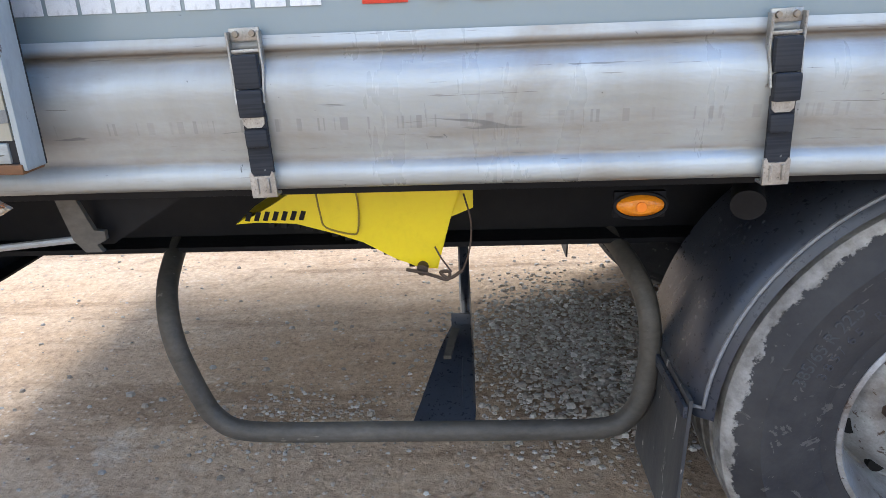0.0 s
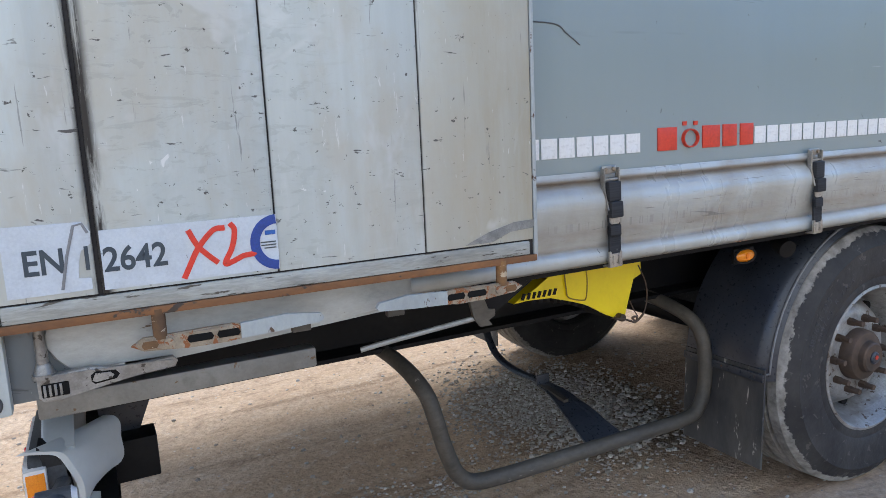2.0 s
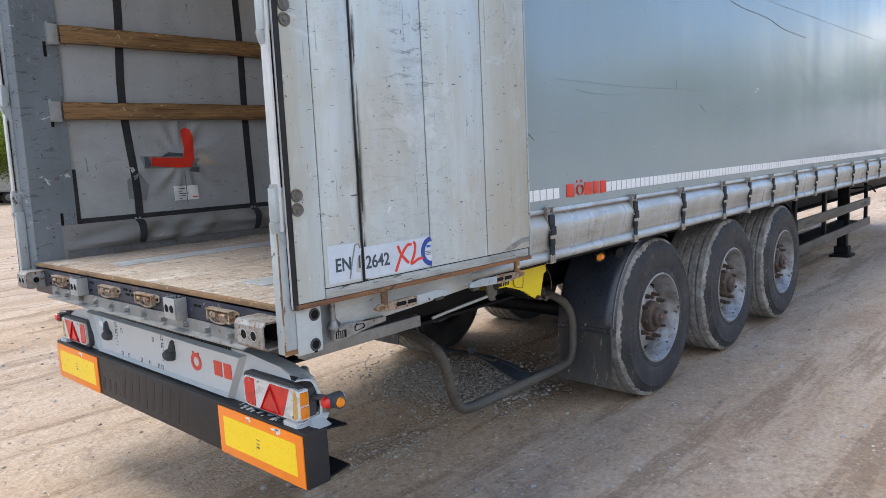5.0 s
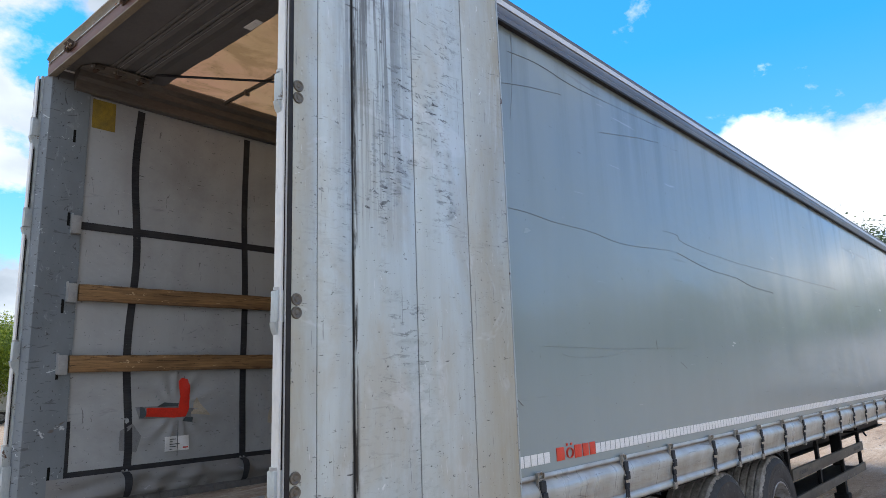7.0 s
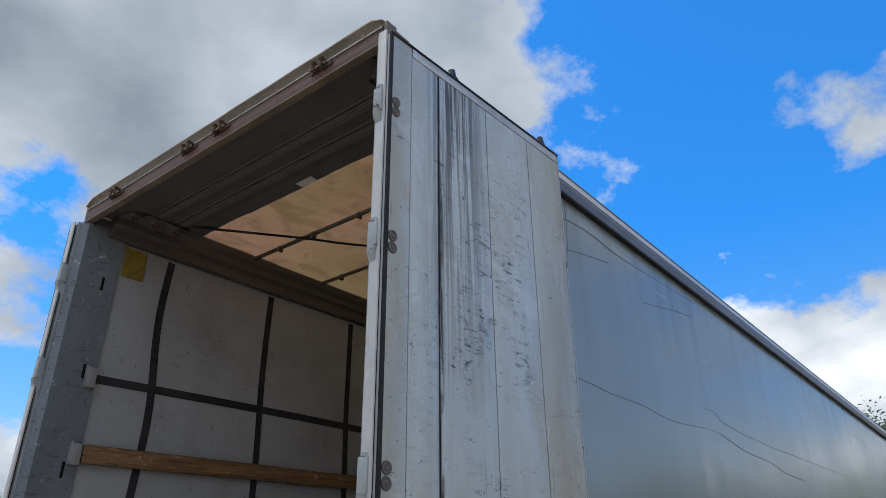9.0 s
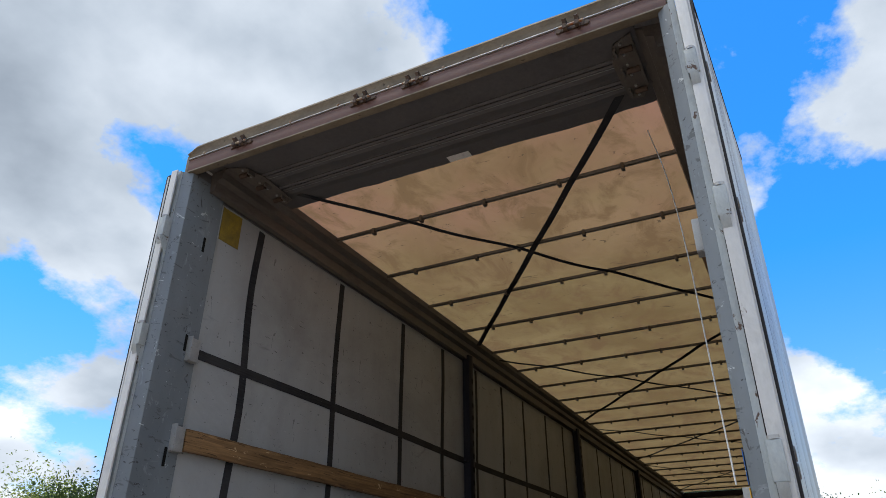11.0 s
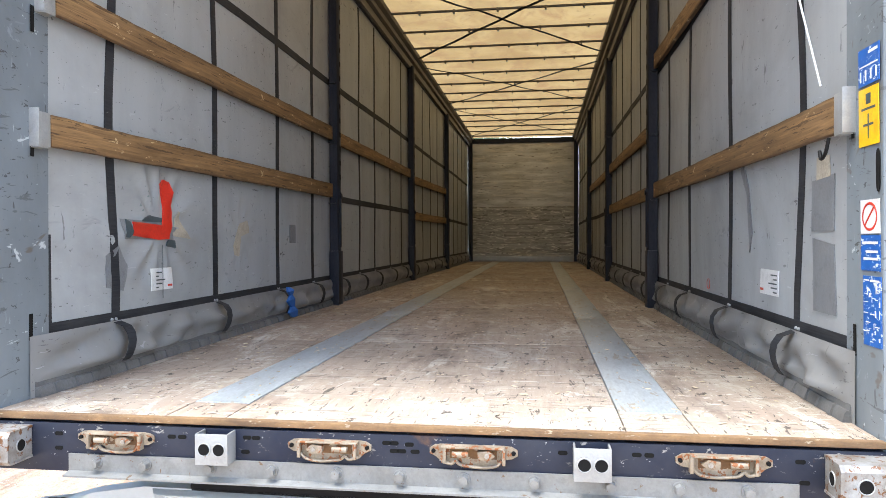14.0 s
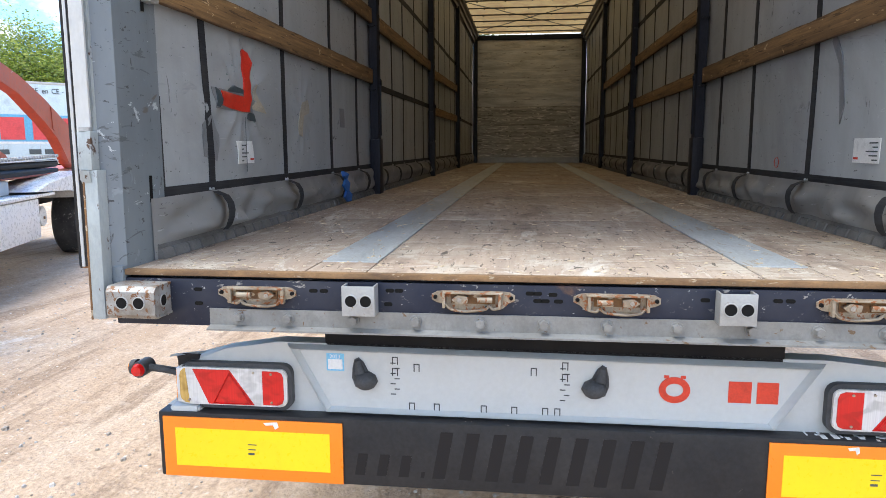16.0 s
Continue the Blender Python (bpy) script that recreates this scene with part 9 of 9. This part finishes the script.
for y in (0.25, 2.05):
    bm = B()
    prism(bm, [(5.45, 1.24), (6.00, 1.24), (6.02, 1.44), (5.80, 1.66), (5.60, 1.78), (4.40, 2.18), (3.58, 2.40), (2.62, 2.58), (2.58, 2.36), (3.53, 2.18), (4.34, 1.88), (4.80, 1.68), (5.04, 1.50), (5.23, 1.32)], "y", y, y + 0.14)
    bmesh.ops.bevel(bm, geom=list(bm.edges), offset=0.008, segments=1, affect="EDGES")
    arm = part("lifting_arm", bm, "arm_red", loader, "orange-red lifting arm")
    part("arm_pin", rod(B(), (5.50, y - 0.02, 1.34), (5.50, y + 0.16, 1.34), 0.05, 0.05, 14), "chassis", arm)
    part("web_plate", prism(B(), [(4.60, 2.09), (4.66, 2.07), (4.68, 1.77), (4.62, 1.79)], "y", y - 0.012, y - 0.001), "arm_red", arm)
    ram = part("hydraulic_ram", rod(B(), (2.2, y + 0.05, 1.31), (4.72, y + 0.05, 1.33), 0.055, 0.055, 14), "chassis", loader, "black hydraulic ram")
    b2 = B()
    for k in range(26):
        rod(b2, (2.3 + 0.092 * k, y - 0.02, 1.395 + 0.0015 * k), (2.3 + 0.092 * k, y - 0.045, 1.395 + 0.0015 * k), 0.024, 0.024, 8)
    box(b2, 2.2, 4.72, y - 0.02, y + 0.1, 1.366, 1.375)
    part("chain", b2, "galv", ram)
part("arm_foot", prism(B(), [(2.2, 1.40), (3.5, 1.40), (3.40, 1.46), (2.85, 1.63), (2.2, 1.84)], "y", 0.42, 0.50), "arm_red", loader)
part("net_roll", rod(B(), (1.6, 0.28, 1.24), (4.6, 0.24, 1.24), 0.06, 0.03, 12), "chassis", loader, "rolled black net")

# container beyond the near side of the trailer
cont = box_trailer("container_trailer", "white container trailer parked beyond", Matrix.Translation((36, -10.5, 0)) @ Matrix.Rotation(radians(-80), 4, "Z"), 8.0, 3.3, "car_white", wheels=(0.6, 1.9))


# trees
def tree_meshes(seed, leaf, height, spread_r, dense):
    """Trunk with limbs, and a crown of many small leaves gathered in clumps."""
    r = random.Random(seed)
    bm = B()
    trunk_top = height * 0.55
    tube(bm, smooth_path([(0, 0, -0.2), (0.1 * r.uniform(-1, 1), 0.1, height * 0.25), (0.3 * r.uniform(-1, 1), 0.2 * r.uniform(-1, 1), trunk_top)], 4), height * 0.022, seg=8)
    tips = []
    for k in range(16):
        a, h = r.uniform(0, math.tau), r.uniform(0.22, 0.6) * height
        L = spread_r * r.uniform(0.55, 1.0)
        p0 = Vector((0, 0, h))
        p1 = p0 + Vector((math.cos(a) * L * 0.5, math.sin(a) * L * 0.5, height * 0.12))
        p2 = p0 + Vector((math.cos(a) * L, math.sin(a) * L, height * r.uniform(0.16, 0.34)))
        rod(bm, p0, p1, height * 0.010, height * 0.006, 6)
        rod(bm, p1, p2, height * 0.006, height * 0.002, 5)
        tips += [p1, p2, (p1 + p2) / 2]
    for k in range(8):
        tips.append(Vector((r.uniform(-0.4, 0.4) * spread_r, r.uniform(-0.4, 0.4) * spread_r, height * r.uniform(0.6, 0.95))))
    trunk = finish(bm, "trunk", "bark")
    verts, faces = [], []
    for tip in tips:
        size = spread_r * r.uniform(0.16, 0.34)
        for _ in range(dense):
            c = tip + Vector((r.gauss(0, size), r.gauss(0, size), r.gauss(0, size * 0.75)))
            if c.z < height * 0.16:
                continue
            u = Vector((r.gauss(0, 1), r.gauss(0, 1), r.gauss(0, 1))).normalized()
            w = u.orthogonal().normalized()
            s = r.uniform(0.06, 0.125) * height / 9
            base = len(verts)
            verts.extend([c - u * s, c + w * s * 0.55, c + u * s, c - w * s * 0.55])
            faces.append((base, base + 1, base + 2, base + 3))
    me = bpy.data.meshes.new("crown")
    me.from_pydata([tuple(v) for v in verts], [], faces)
    me.materials.append(M[leaf])
    return trunk, me


KINDS = [tree_meshes(11, "leaf", 9.0, 3.4, 420), tree_meshes(12, "leaf", 8.0, 3.8, 400), tree_meshes(13, "leaf_dark", 9.0, 3.6, 640)]
TREES = [(36.5, 46, 1.0, 0), (33.0, 50, 1.05, 1), (40.5, 47, 0.95, 1), (44.5, 52, 1.0, 0), (53.6, 46, 0.98, 0), (51.3, 42, 0.86, 2), (48.2, 44, 0.84, 1), (55.6, 50, 0.98, 1), (57.0, 60, 0.85, 1), (50.0, 62, 0.8, 1), (61, 64, 0.95, 0), (68.5, 62, 0.92, 1), (72.0, 66, 1.0, 0), (75.5, 64, 0.98, 1),
         (79.5, 60, 0.85, 0), (83.8, 52, 0.85, 0), (87.5, 58, 0.8, 1), (92, 60, 0.85, 0), (7.8, 62, 1.34, 2), (4.5, 66, 1.3, 2), (10.8, 70, 1.30, 2), (0.5, 70, 1.1, 2), (-8.2, 62, 0.95, 0), (-11.5, 66, 0.85, 1), (-17.6, 50, 0.95, 1), (-21, 54, 1.0, 0), (-25, 58, 1.0, 1), (15, 75, 1.0, 2), (20, 78, 1.0, 0), (26, 70, 1.0, 1), (29.5, 60, 1.0, 0),
         # near-side trees, out of view, added to darken the curtain's reflections
         (-31, 52, 1.0, 1), (-38, 56, 1.1, 2), (-46, 50, 1.0, 0), (-54, 54, 1.1, 1), (-63, 50, 1.0, 2), (-72, 56, 1.1, 0)]
for k, (az, dist, size, kind) in enumerate(TREES):
    a = radians(az)
    m = Matrix.Translation((-2.0 + dist * math.cos(a), -1.0 + dist * math.sin(a), 0)) @ Matrix.Rotation(k * 1.7, 4, "Z") @ Matrix.Diagonal((size, size, size, 1))
    t = thing("tree", "fresh green broadleaf tree beyond the yard" if kind < 2 else "dark green leafy tree beyond the yard", "tree", "trees round the yard", m)
    part("trunk", KINDS[kind][0], None, t)
    part("crown", KINDS[kind][1], None, t)
